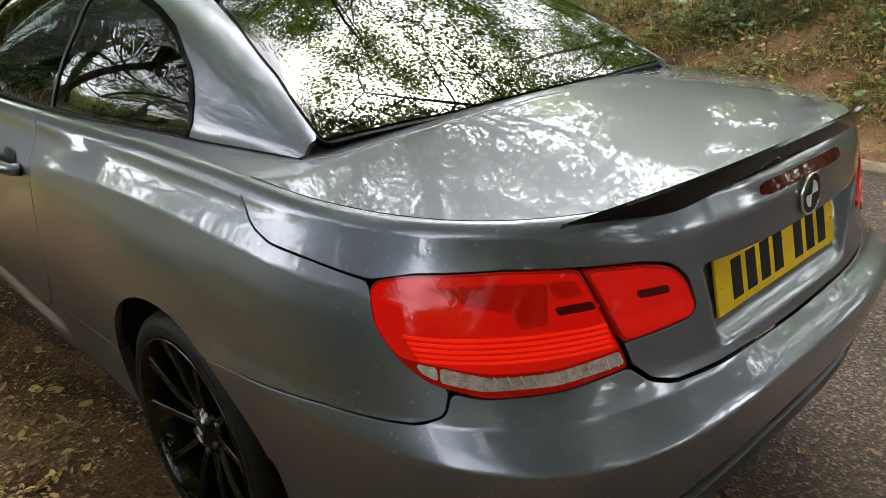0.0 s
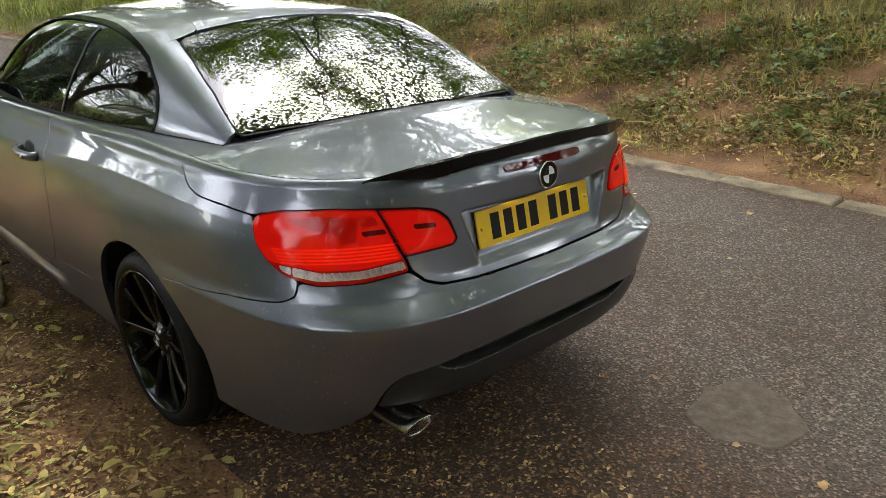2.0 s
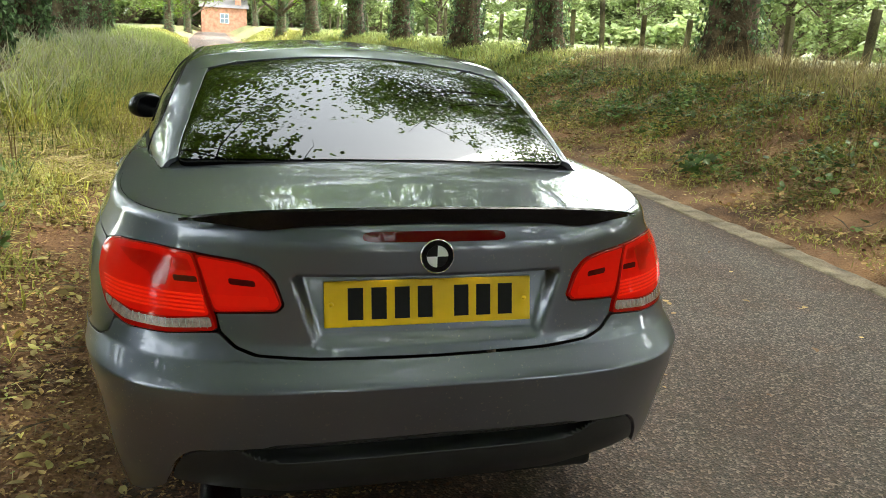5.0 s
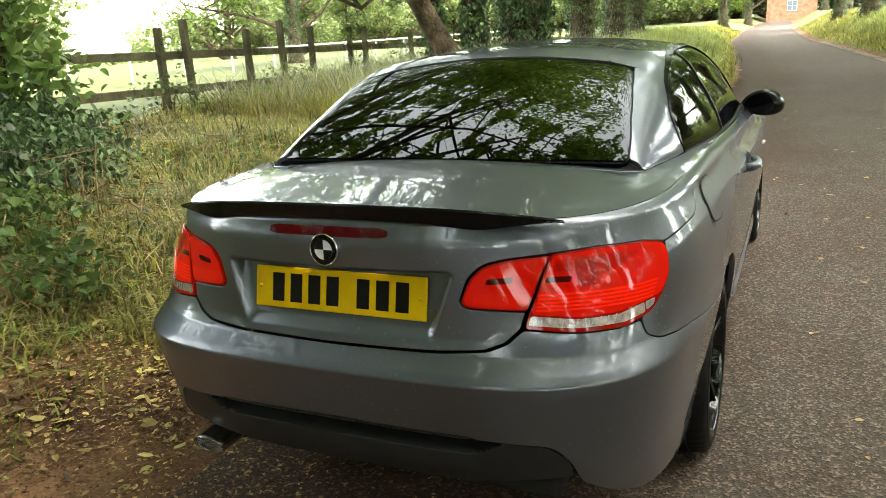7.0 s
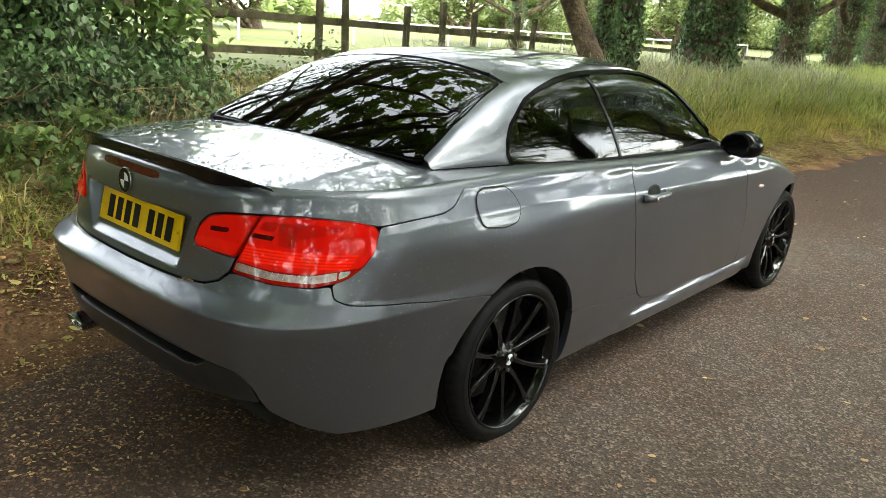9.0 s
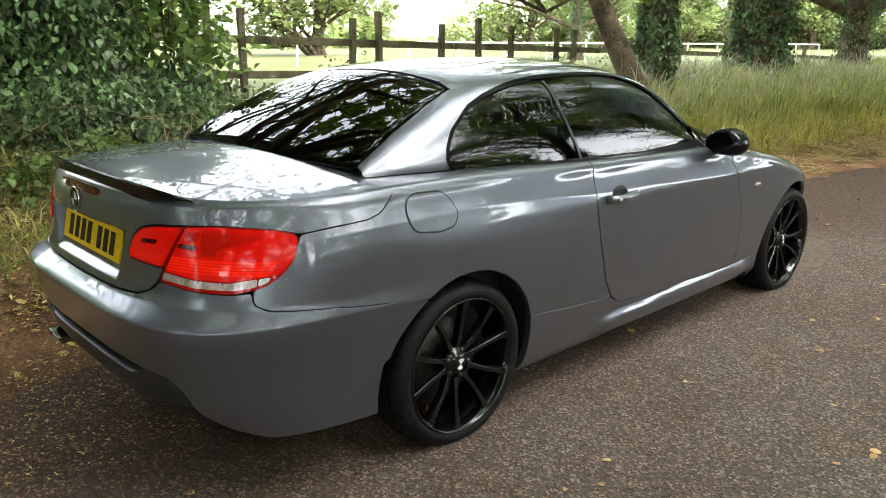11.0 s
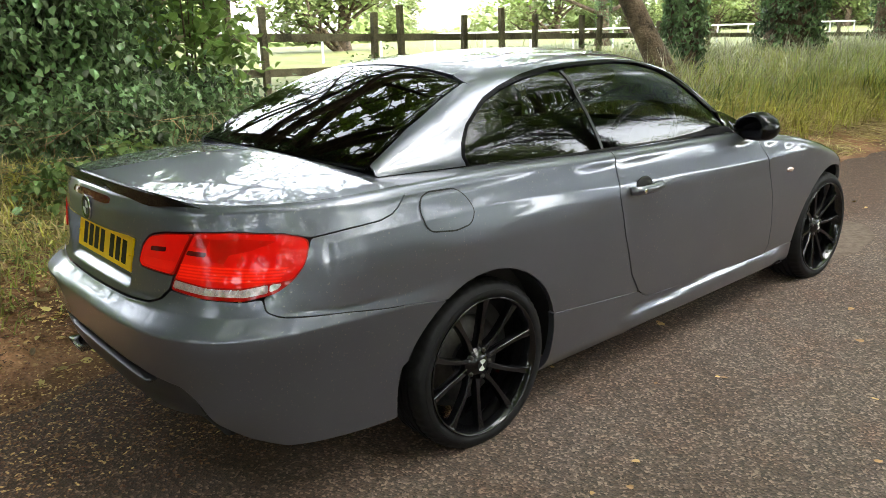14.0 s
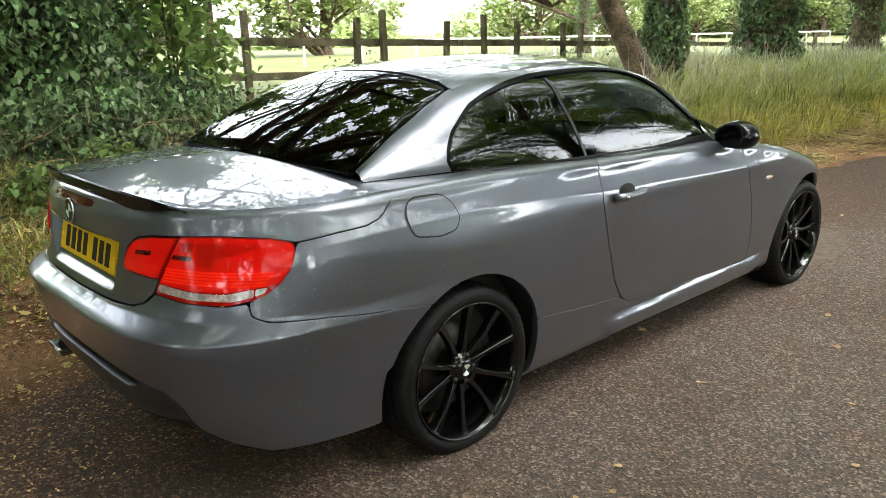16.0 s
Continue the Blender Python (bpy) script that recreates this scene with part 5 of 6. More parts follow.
def sheet(name, outline, chart, mat, parent, gap=0.002, step=0.03, lip=0.016, out=0.0, shape=None, label="", rad=0.02, mirror=False, fine=None, rows=(), e=None):
    """A panel cut along an outline in a chart of the skin, with turned-in edges."""
    poly = rounded(outline, rad)
    area = 0.5 * np.sum(poly[:, 0] * np.roll(poly[:, 1], -1) - np.roll(poly[:, 0], -1) * poly[:, 1])
    if area < 0:
        poly = poly[::-1]
    if gap:
        t = np.roll(poly, -1, 0) - np.roll(poly, 1, 0)
        t /= np.linalg.norm(t, axis=1, keepdims=True) + 1e-9
        poly = poly + gap * np.stack([-t[:, 1], t[:, 0]], 1)
    lo, hi = poly.min(0), poly.max(0)

    def lattice(lo, hi, step):
        X, Y = np.meshgrid(np.arange(lo[0], hi[0], step), np.arange(lo[1], hi[1], step * 0.9))
        X = X + (np.arange(X.shape[0]) % 2)[:, None] * step / 2
        return np.stack([X.ravel(), Y.ravel()], 1)

    pts = lattice(lo, hi, step)
    if fine:
        flo, fhi, fstep = np.array(fine[0]), np.array(fine[1]), fine[2]
        pts = np.concatenate([pts[~((pts > flo) & (pts < fhi)).all(1)], lattice(flo, fhi, fstep)])
    for level in rows:
        lev = level if callable(level) else (lambda a, level=level: np.full(len(a), level))
        pts = pts[np.abs(pts[:, 1] - lev(pts[:, 0])) > 0.011]
        for dv in (-0.005, 0, 0.005):
            xs = np.arange(lo[0], hi[0], 0.014)
            pts = np.concatenate([pts, np.stack([xs, lev(xs) + dv], 1)])
    pts = pts[inside(pts, poly)]
    ok = np.zeros(len(pts), bool)
    for i in range(0, len(pts), 2000):
        ok[i:i + 2000] = near(pts[i:i + 2000], poly) > 0.006
    allp = np.concatenate([poly, pts[ok]])
    n = len(poly)
    v2, _, faces, *_ = delaunay_2d_cdt([Vector(p) for p in allp], [(i, (i + 1) % n) for i in range(n)], [], 1, 1e-6)
    p = np.array([list(v) for v in v2])

    def place(p):
        c = chart(p)
        return shape(c, p) if shape else c

    e = e or {on_cabin: 0.025, on_deck: 0.006}.get(chart, 0.0035 if rows else 0.0015 if shape else 0.006)
    P = place(p)
    A, B = chart(p + (e, 0)) - chart(p - (e, 0)), chart(p + (0, e)) - chart(p - (0, e))
    N0 = np.cross(A, B)
    N0 /= np.linalg.norm(N0, axis=1, keepdims=True) + 1e-12
    centre = np.array([0, 1.2, 0.55])
    flip = np.sum(N0 * (P - centre), 1).mean() < 0
    if flip:
        N0 = -N0
    N = N0
    if shape:
        A, B = place(p + (e, 0)) - place(p - (e, 0)), place(p + (0, e)) - place(p - (0, e))
        N = np.cross(A, B) * (-1 if flip else 1)
        N /= np.linalg.norm(N, axis=1, keepdims=True) + 1e-12
    P = P + N0 * out
    tri = []
    for f in faces:
        for k in range(1, len(f) - 1):
            tri.append((f[0], f[k], f[k + 1]))
    tri = np.array(tri)
    fn = np.cross(P[tri[:, 1]] - P[tri[:, 0]], P[tri[:, 2]] - P[tri[:, 0]])
    wrong = np.sum(fn * N[tri[:, 0]], 1) < 0
    tri[wrong] = tri[wrong][:, ::-1]
    # turned-in edges
    cnt = len(P)
    ekey = {}
    for a, b, c in tri:
        for u, w in ((a, b), (b, c), (c, a)):
            ekey[(u, w)] = True
    rim = [(u, w) for (u, w) in ekey if (w, u) not in ekey]
    V, F, NN = [P], [tri], [N]
    if lip and rim:
        u, w = np.array(rim).T
        tang = P[w] - P[u]
        outw = np.cross(tang, N[u])
        outw /= np.linalg.norm(outw, axis=1, keepdims=True) + 1e-12
        m = len(u)
        soft = 0.0012 if lip > 0.008 else 0.0
        turn = outw if not soft else 0.5 * N[u] + 0.87 * outw
        side_u, side_w = P[u] + outw * soft - N0[u] * soft, P[w] + outw * soft - N0[w] * soft
        V += [P[u], P[w], side_w, side_u, side_w, side_u, P[w] - N0[w] * lip, P[u] - N0[u] * lip]
        NN += [N[u], N[w], turn, turn, outw, outw, outw, outw]
        i = cnt + np.arange(m)
        F += [np.stack([i + m, i, i + 3 * m], 1), np.stack([i + m, i + 3 * m, i + 2 * m], 1)]
        i = i + 4 * m
        F += [np.stack([i, i + m, i + 3 * m], 1), np.stack([i, i + 3 * m, i + 2 * m], 1)]
    V, F, NN = np.concatenate(V), np.concatenate(F), np.concatenate(NN)
    made = []
    for flipx in ((False, True) if mirror else (False,)):
        v, f, nn = V.copy(), F, NN.copy()
        if flipx:
            v[:, 0] *= -1
            nn[:, 0] *= -1
            f = f[:, ::-1]
        ob = raw(name, v, f, mat, parent, True)
        ob.data.normals_split_custom_set_from_vertices([tuple(k) for k in nn])
        if label:
            ob["label"] = label
        made.append(ob)
    return made if mirror else made[0]


car = thing("car", "grey two-door convertible with hard top closed, parked half on the verge", "car")


def over(q):
    """The end of the shoulder's rounding."""
    return float(shoulder(np.array([q]))[0] + fillet(q) * math.pi / 2)


def q_at(y):
    X, Y = ring(QS, np.full(1501, 0.95))
    return float(np.interp(y, Y, QS))


def shoulder_end(y):
    """On the side, the chart's place at the inner end of the shoulder."""
    q = q_at(y)
    v = over(q)
    if y > -0.26:
        v += max(float(skin(np.array([q]), np.array([v]))[0, 0] - belt(y)[0]), 0) + 0.012
    return (way_round(q), v)


def both(points):
    """A closed outline across the tail, from its right half (from the middle to the middle)."""
    return points + [(-p[0], *p[1:]) for p in points[::-1] if abs(p[0]) > 1e-4]


R_ARCH, Z_ARCH = 0.372, 0.312


def arch(yc, a0, a1, n=14, r=R_ARCH):
    """Points round a wheel opening, from angle a0 to a1 (degrees, 0 ahead, 90 up)."""
    return [(yc + r * math.cos(radians(a0 + (a1 - a0) * i / n)), Z_ARCH + r * math.sin(radians(a0 + (a1 - a0) * i / n))) for i in range(n + 1)]


def S(y, z, *r):
    return (sy(y, z), z, *r)


def R(x, z, *r):
    return (sx(x, z), z, *r)


# rear bumper
bump = [R(0, 0.698), R(0.296, 0.702), R(0.42, 0.711), R(0.468, 0.728), R(0.503, 0.760), R(0.62, 0.7455), R(0.715, 0.7415), S(-0.795, 0.748), S(-0.797, 0.714, 0.03), S(-0.765, 0.694, 0.04), S(-0.57, 0.675)]
bump += [S(y, z) for y, z in arch(0, 122, 192)]
bump += [S(-0.46, 0.235), S(-0.75, 0.25), R(0.69, 0.29), R(0.635, 0.35), R(0.615, 0.43, 0.05), R(0.575, 0.478, 0.05), R(0.40, 0.490), R(0.375, 0.497), R(0, 0.500)]
sheet("rear_bumper", both(bump), on_skin, PAINT, car, gap=0.0024, step=0.024, lip=0.02, rad=0.012, rows=(0.646, 0.697), label="grey painted rear bumper with a sharp crease")


def slot(c, p):
    """A long hollow with a straight top and a lower edge that curls up at the ends."""
    x = np.abs(p[:, 0])
    foot = 0.440 + 0.034 * np.clip((x - 0.27) / 0.105, 0, 1) ** 2
    d = np.maximum(np.maximum(x - 0.378, p[:, 1] - 0.4865), foot - p[:, 1])
    k = np.clip(-d / 0.013, 0, 1)
    c = c.copy()
    c[:, 1] += 0.055 * k * k * (3 - 2 * k)
    return c


diff = [R(0, 0.497), R(0.372, 0.494), R(0.397, 0.487), R(0.57, 0.474, 0.04), R(0.608, 0.43, 0.04), R(0.62, 0.375), R(0.58, 0.372, 0.02), R(0.42, 0.352), R(0.36, 0.338), R(0, 0.333)]
sheet("diffuser", both(diff), on_skin, PLASTIC, car, out=-0.004, step=0.03, lip=0.03, shape=slot, fine=((-0.42, 0.425), (0.42, 0.5), 0.006), label="dark grey plastic diffuser with a long slot")
# quarter panels
quarter = [S(-0.636, 0.907), S(-0.52, 0.919), S(-0.41, 0.926), S(-0.345, 0.945, 0.04), S(-0.302, 0.985)]
quarter += [shoulder_end(-0.2595), shoulder_end(0.1), shoulder_end(0.45), shoulder_end(0.765), S(0.765, 0.972), S(0.728, 0.833), S(0.773, 0.661), S(0.851, 0.469), S(0.92, 0.374, 0.01), S(0.62, 0.40)]
quarter += [S(y, z) for y, z in arch(0, 18, 122)]
quarter += [S(-0.57, 0.675), S(-0.765, 0.694, 0.04), S(-0.797, 0.714, 0.03), S(-0.792, 0.752), S(-0.755, 0.768), S(-0.715, 0.795), S(-0.675, 0.84)]
sheet("rear_wing", quarter, on_skin, PAINT, car, gap=0.0024, step=0.028, lip=0.02, rad=0.012, mirror=True, rows=(swage_row,), label="grey painted rear wing with flared arch")

# doors, sills, front wings
door_f = [S(1.905, 0.93), S(1.955, 0.80), S(2.03, 0.64), S(2.085, 0.46), S(2.105, 0.335, 0.02), S(2.07, 0.295, 0.02)]
door = [S(0.765, 0.972), S(0.728, 0.833), S(0.773, 0.661), S(0.851, 0.469), S(0.925, 0.372), S(0.985, 0.335, 0.03), S(1.05, 0.325)]
door = [shoulder_end(0.765)] + door + [S(1.32, 0.315), S(1.86, 0.297)] + door_f[::-1] + [shoulder_end(1.87), shoulder_end(1.5), shoulder_end(1.1)]
doors = sheet("door", door, on_skin, PAINT, car, gap=0.0048, step=0.03, rad=0.012, mirror=True, rows=(swage_row,), label="grey painted long door")


def skirt(c, p):
    """The sill swells to a shelf low down."""
    c = c.copy()
    y = c[:, 1]
    k = np.clip((y - 0.80) / 0.16, 0, 1) * np.clip((2.36 - y) / 0.2, 0, 1)
    k = k * k * (3 - 2 * k)
    z = p[:, 1]
    edge = knots(y, (0.80, 0.92, 1.1, 1.5, 1.95, 2.2), (0.258, 0.262, 0.272, 0.282, 0.284, 0.280))
    t = np.clip((edge + 0.014 - z) / 0.028, 0, 1)
    c[:, 0] += np.sign(c[:, 0]) * k * (0.013 * t * t * (3 - 2 * t) - 0.010 * np.exp(-((z - edge - 0.03) / 0.016) ** 2)) * np.clip((z - 0.15) / 0.05, 0.3, 1)
    return c


sill = [S(0.62, 0.40), S(0.92, 0.374), S(0.985, 0.335, 0.03), S(1.05, 0.325), S(1.32, 0.315), S(1.86, 0.297), S(2.07, 0.295), S(2.2, 0.30)]
sill += [S(y, z) for y, z in arch(2.76, 182, 204, 5)] + [S(2.3, 0.165), S(1.4, 0.165), S(0.45, 0.165)] + [S(y, z) for y, z in arch(0, -24, 18, 7)]
sheet("side_skirt", sill, on_skin, PAINT, car, step=0.02, rad=0.01, lip=0.03, shape=skirt, mirror=True, label="grey painted side skirt with a scooped shelf")

wing = [shoulder_end(1.87)] + door_f + [S(2.2, 0.30)] + [S(y, z) for y, z in arch(2.76, 182, 8)][:-1] + [S(3.14, 0.40), S(3.2, 0.62), S(3.22, 0.72)]
wing += [shoulder_end(3.15), shoulder_end(2.8), shoulder_end(2.4)]
sheet("front_wing", wing, on_skin, PAINT, car, step=0.03, rad=0.012, mirror=True, rows=(swage_row,), label="grey painted front wing")
SN = way_round(3.0)
nose = [S(3.22, 0.72), S(3.2, 0.62), S(3.14, 0.40)] + [S(y, z) for y, z in arch(2.76, 10, -25, 5)] + [S(3.2, 0.2), (SN, 0.2), (SN, 0.75)]
sheet("front_bumper", nose, on_skin, PAINT, car, step=0.04, mirror=True, label="grey painted front bumper")

# bonnet and scuttle
bonnet = [(0, 2.22)] + [tuple(skin(q_at(y), over(q_at(y)))[:2]) for y in (2.05, 2.4, 2.8, 3.1, 3.3)] + [(0.4, 3.42), (0, 3.46)]
bonnet = bonnet + [(-x, y) for x, y in bonnet[::-1] if x > 1e-4]
sheet("bonnet", bonnet, on_deck, PAINT, car, step=0.05, label="grey painted bonnet")

# boot lid: its skirt round the tail, and its top
lid = [R(0, 0.701), R(0.296, 0.706), R(0.415, 0.7135), R(0.4625, 0.730), R(0.4975, 0.763), R(0.508, 0.803, 0.006), R(0.42, 0.808), R(0.366, 0.812, 0.02), R(0.352, 0.828, 0.02), R(0.372, 0.885), R(0.405, 0.918, 0.03), R(0.46, 0.929), R(0.556, 0.934), R(0.645, 0.936), R(0.735, 0.925), S(-0.636, 0.908), S(-0.52, 0.9195), S(-0.41, 0.9265), S(-0.345, 0.9455, 0.04), S(-0.302, 0.9855)]
lid += [shoulder_end(-0.262)] + [(way_round(q), over(q)) for q in np.linspace(q_at(-0.27), 0.03, 28)]


def pocket(c, p):
    """The hollow that holds the number plate."""
    x, z = np.abs(c[:, 0]), p[:, 1]
    edge = 0.288 + 0.052 * np.clip((z - 0.73) / 0.165, 0, 1)
    kx = np.clip((edge - x) / 0.03, 0, 1)
    kz = np.clip((0.8985 - z) / 0.006, 0, 1) * np.clip((z - 0.727) / 0.02, 0, 1)
    k = kx * kx * (3 - 2 * kx) * kz
    floor = -0.952 - 0.285 * (0.885 - z)
    c = c.copy()
    c[:, 1] += k * np.maximum(floor - c[:, 1], 0)
    return c


sheet("boot_lid", both(lid), on_skin, PAINT, car, gap=0.0026, step=0.028, rad=0.01, shape=pocket, e=0.005, fine=((-0.4, 0.705), (0.4, 0.915), 0.009), label="grey painted boot lid with a hollow for the plate")
edge_in = [skin(q, over(q)) for q in np.linspace(0.03, q_at(-0.262), 32)]
deck_pts = [(float(p[0]), float(p[1])) for p in edge_in]
front_edge = [(0.70, -0.262), (0.655, -0.325), (0.60, -0.352), (0.4, -0.378), (0.2, -0.39), (0, -0.394)]
lid_top = deck_pts + front_edge
lid_top = lid_top + [(-x, y) for x, y in lid_top[::-1] if x > 1e-4]
sheet("boot_top", lid_top, on_deck, PAINT, car, gap=0.0, step=0.035, rad=0.004, lip=0.0, label="grey painted top of the boot lid")
sheet("scuttle_strip", [(0.705, -0.25), (0.66, -0.318), (0.60, -0.347), (0.4, -0.373), (0.2, -0.385), (0, -0.389), (-0.2, -0.385), (-0.4, -0.373), (-0.6, -0.347), (-0.66, -0.318), (-0.705, -0.25), (-0.62, -0.2), (0.62, -0.2)], on_deck, PAINT, car, gap=0.001, step=0.04, rad=0.01)

# cabin skin
sail = [side(-0.305, 1.026), side(-0.2, 1.022), side(0.045, 1.016), side(0.028, 1.06), side(0.045, 1.10), side(0.094, 1.160), side(0.176, 1.219), side(0.215, 1.243, 0.004), top(0.60, 0.222), top(0.535, 0.212, 0.004), top(0.56, 0.06), top(0.59, -0.12), top(0.618, -0.30)]
sheet("rear_pillar", sail, on_cabin, PAINT, car, step=0.025, rad=0.02, gap=0.0015, mirror=True, label="grey painted rear roof pillar")
rail = [side(0.215, 1.243, 0.004), side(0.30, 1.275), side(0.45, 1.312), side(0.60, 1.331), side(0.73, 1.338, 0.004), top(0.52, 0.745), top(0.40, 0.752, 0.004), top(0.405, 0.5), top(0.42, 0.30), top(0.44, 0.245), top(0.53, 0.215)]
sheet("roof_rail", rail, on_cabin, PAINT, car, step=0.03, rad=0.02, gap=0.0015, mirror=True, label="grey painted roof rail")
mid_roof = [top(0.40, 0.752), top(0.405, 0.5), top(0.42, 0.30), top(0.44, 0.245), top(0.2, 0.258), top(0, 0.26), top(-0.2, 0.258), top(-0.44, 0.245), top(-0.42, 0.30), top(-0.405, 0.5), top(-0.40, 0.752), top(0, 0.756)]
sheet("rear_roof", mid_roof, on_cabin, PAINT, car, step=0.04, rad=0.01, gap=0.0012, label="grey painted rear roof panel")
fore = [side(0.73, 1.338, 0.004), side(1.03, 1.341), side(1.20, 1.327), side(1.33, 1.292), top(0.59, 1.50), top(0.5, 1.62), top(0.25, 1.66), top(0, 1.665)]
fore = fore + [top(-0.25, 1.66), top(-0.5, 1.62), top(-0.59, 1.50)] + [(y, 2 * CAB - w) for y, w in (side(1.33, 1.292), side(1.20, 1.327), side(1.03, 1.341), side(0.73, 1.338))] + [top(-0.52, 0.745), top(0, 0.757), top(0.52, 0.745)]
sheet("front_roof", fore, on_cabin, PAINT, car, step=0.045, rad=0.012, gap=0.0015, label="grey painted front roof panel")
apil = [side(1.33, 1.292), side(1.48, 1.202), side(1.63, 1.09), side(1.80, 0.985), side(2.15, 0.97), top(0.70, 2.2), top(0.66, 1.95), top(0.61, 1.7), top(0.575, 1.55), top(0.585, 1.50)]
sheet("front_pillar", apil, on_cabin, PAINT, car, step=0.03, rad=0.01, mirror=True, label="grey painted windscreen pillar")

# glass, seals and trim
hind = [top(0.616, -0.312, 0.03), top(0.588, -0.12), top(0.556, 0.07), top(0.53, 0.205, 0.05), top(0.3, 0.235), top(0, 0.243)]
hind_l = [top(-0.3, 0.235), top(-0.53, 0.205, 0.05), top(-0.556, 0.07), top(-0.588, -0.12), top(-0.616, -0.312, 0.03), top(-0.3, -0.347), top(0, -0.355), top(0.3, -0.347)]
sheet("rear_seal", hind + hind_l, on_cabin, TRIM, car, gap=-0.004, step=0.05, out=-0.0025, rad=0.02, label="black rubber seal round the rear window")
pane = [(p[0] + 0.002 * (p[0] < -0.25), p[1], *p[2:]) for p in hind + hind_l]
sheet("rear_window", pane, on_cabin, GLASS_REAR, car, gap=0.004, step=0.03, rad=0.02, lip=0.0, out=0.001, label="dark tinted rear window")

w_out = [side(0.045, 1.016), side(0.028, 1.06), side(0.045, 1.10), side(0.094, 1.160), side(0.176, 1.219), side(0.215, 1.243), side(0.30, 1.275), side(0.45, 1.312), side(0.60, 1.331), side(0.73, 1.338), side(1.03, 1.341), side(1.20, 1.327), side(1.33, 1.292), side(1.48, 1.202), side(1.63, 1.09), side(1.80, 0.985)]
w_in = [side(0.062, 1.016), side(0.046, 1.06), side(0.063, 1.096), side(0.109, 1.152), side(0.188, 1.208), side(0.232, 1.228), side(0.312, 1.257), side(0.46, 1.287), side(0.61, 1.306), side(0.73, 1.313), side(1.02, 1.316), side(1.18, 1.303), side(1.29, 1.270), side(1.42, 1.186), side(1.55, 1.083), side(1.66, 0.99)]
w_in = [(a[0] + 0.42 * (b[0] - a[0]), a[1] + 0.42 * (b[1] - a[1])) for a, b in zip(w_out, w_in)]
sheet("window_surround", w_out + w_in[::-1], on_cabin, TRIM, car, gap=-0.002, step=0.02, rad=0.01, lip=0.012, out=0.003, mirror=True, label="black window surround")
qwin = [side(0.062, 1.010)] + w_in[1:9] + [side(0.665, 1.310, 0.004), side(0.675, 1.22), side(0.70, 1.11), side(0.733, 1.004, 0.004)]
sheet("quarter_window", qwin, on_cabin, GLASS, car, gap=0.001, step=0.04, rad=0.012, lip=0.0, out=-0.004, mirror=True, label="tinted rear quarter window")
dwin = [side(0.675, 1.310, 0.004)] + w_in[9:15] + [side(1.66, 0.992), side(1.2, 0.992), side(0.745, 1.003, 0.004), side(0.712, 1.11), side(0.687, 1.22)]
sheet("door_window", dwin, on_cabin, GLASS, car, gap=0.001, step=0.04, rad=0.012, lip=0.0, out=-0.003, mirror=True, label="tinted door window")
split = [side(0.66, 1.316), side(0.672, 1.22), side(0.697, 1.11), side(0.728, 1.004), side(0.742, 1.003), side(0.712, 1.11), side(0.688, 1.22), side(0.677, 1.317)]
sheet("window_divider", split, on_cabin, PLASTIC, car, gap=0.0, step=0.02, rad=0.003, lip=0.006, out=0.0, mirror=True, label="narrow grey strip between side windows")
wtrim = [side(0.03, 1.010), side(0.4, 1.001), side(0.75, 0.995), side(1.2, 0.982), side(1.74, 0.972), side(1.72, 0.988), side(1.2, 0.997), side(0.75, 1.008), side(0.4, 1.015), side(0.03, 1.024)]
sheet("belt_seal", wtrim, on_cabin, RUBBER, car, gap=0.0, step=0.02, rad=0.003, lip=0.012, out=0.004, mirror=True, label="black rubber strip under the side windows")
foot = [side(-0.315, 1.018), side(-0.2, 1.014), side(0.06, 1.010), side(0.06, 1.026), side(-0.2, 1.027), side(-0.305, 1.026)]
sheet("pillar_seal", foot, on_cabin, TRIM, car, gap=0.0, step=0.02, rad=0.003, lip=0.012, out=0.003, mirror=True)
screen = [top(0.57, 1.56), top(0.4, 1.64), top(0, 1.67), top(-0.4, 1.64), top(-0.57, 1.56), top(-0.66, 1.95), top(-0.7, 2.2), top(0, 2.33), top(0.7, 2.2), top(0.66, 1.95)]
sheet("windscreen", screen, on_cabin, GLASS, car, gap=0.003, step=0.05, rad=0.02, lip=0.0, label="tinted windscreen")

# tail lamps: one piece on the wing, one on the lid
lamp_o = [R(0.515, 0.798), R(0.557, 0.931, 0.006), R(0.645, 0.934), R(0.74, 0.923), S(-0.641, 0.906, 0.02), S(-0.668, 0.84), S(-0.712, 0.792), S(-0.76, 0.762), R(0.715, 0.744), R(0.62, 0.748), R(0.508, 0.764, 0.008)]
lamp_i = [R(0.508, 0.806, 0.008), R(0.55, 0.929, 0.006), R(0.46, 0.924), R(0.408, 0.913, 0.03), R(0.377, 0.88), R(0.358, 0.83, 0.02), R(0.37, 0.816, 0.02), R(0.43, 0.812)]
outer = sheet("tail_lamp", lamp_o, on_skin, RED_DIM, car, gap=0.0002, step=0.02, rad=0.02, lip=0.02, out=0.003, mirror=True, label="red tail lamp on the wing, lit")
inner = sheet("lid_lamp", lamp_i, on_skin, RED_DIM, car, gap=0.0002, step=0.02, rad=0.02, lip=0.02, out=0.003, mirror=True, label="darker red tail lamp on the boot lid")


def inlay(name, pts, mat, lamps_, out, label, rad=0.006, gap=0.0):
    for ob, host in zip(sheet(name, pts, on_skin, mat, car, gap=gap, step=0.012, rad=rad, lip=0.0025, out=out, mirror=True, label=label), lamps_):
        ob.parent = host


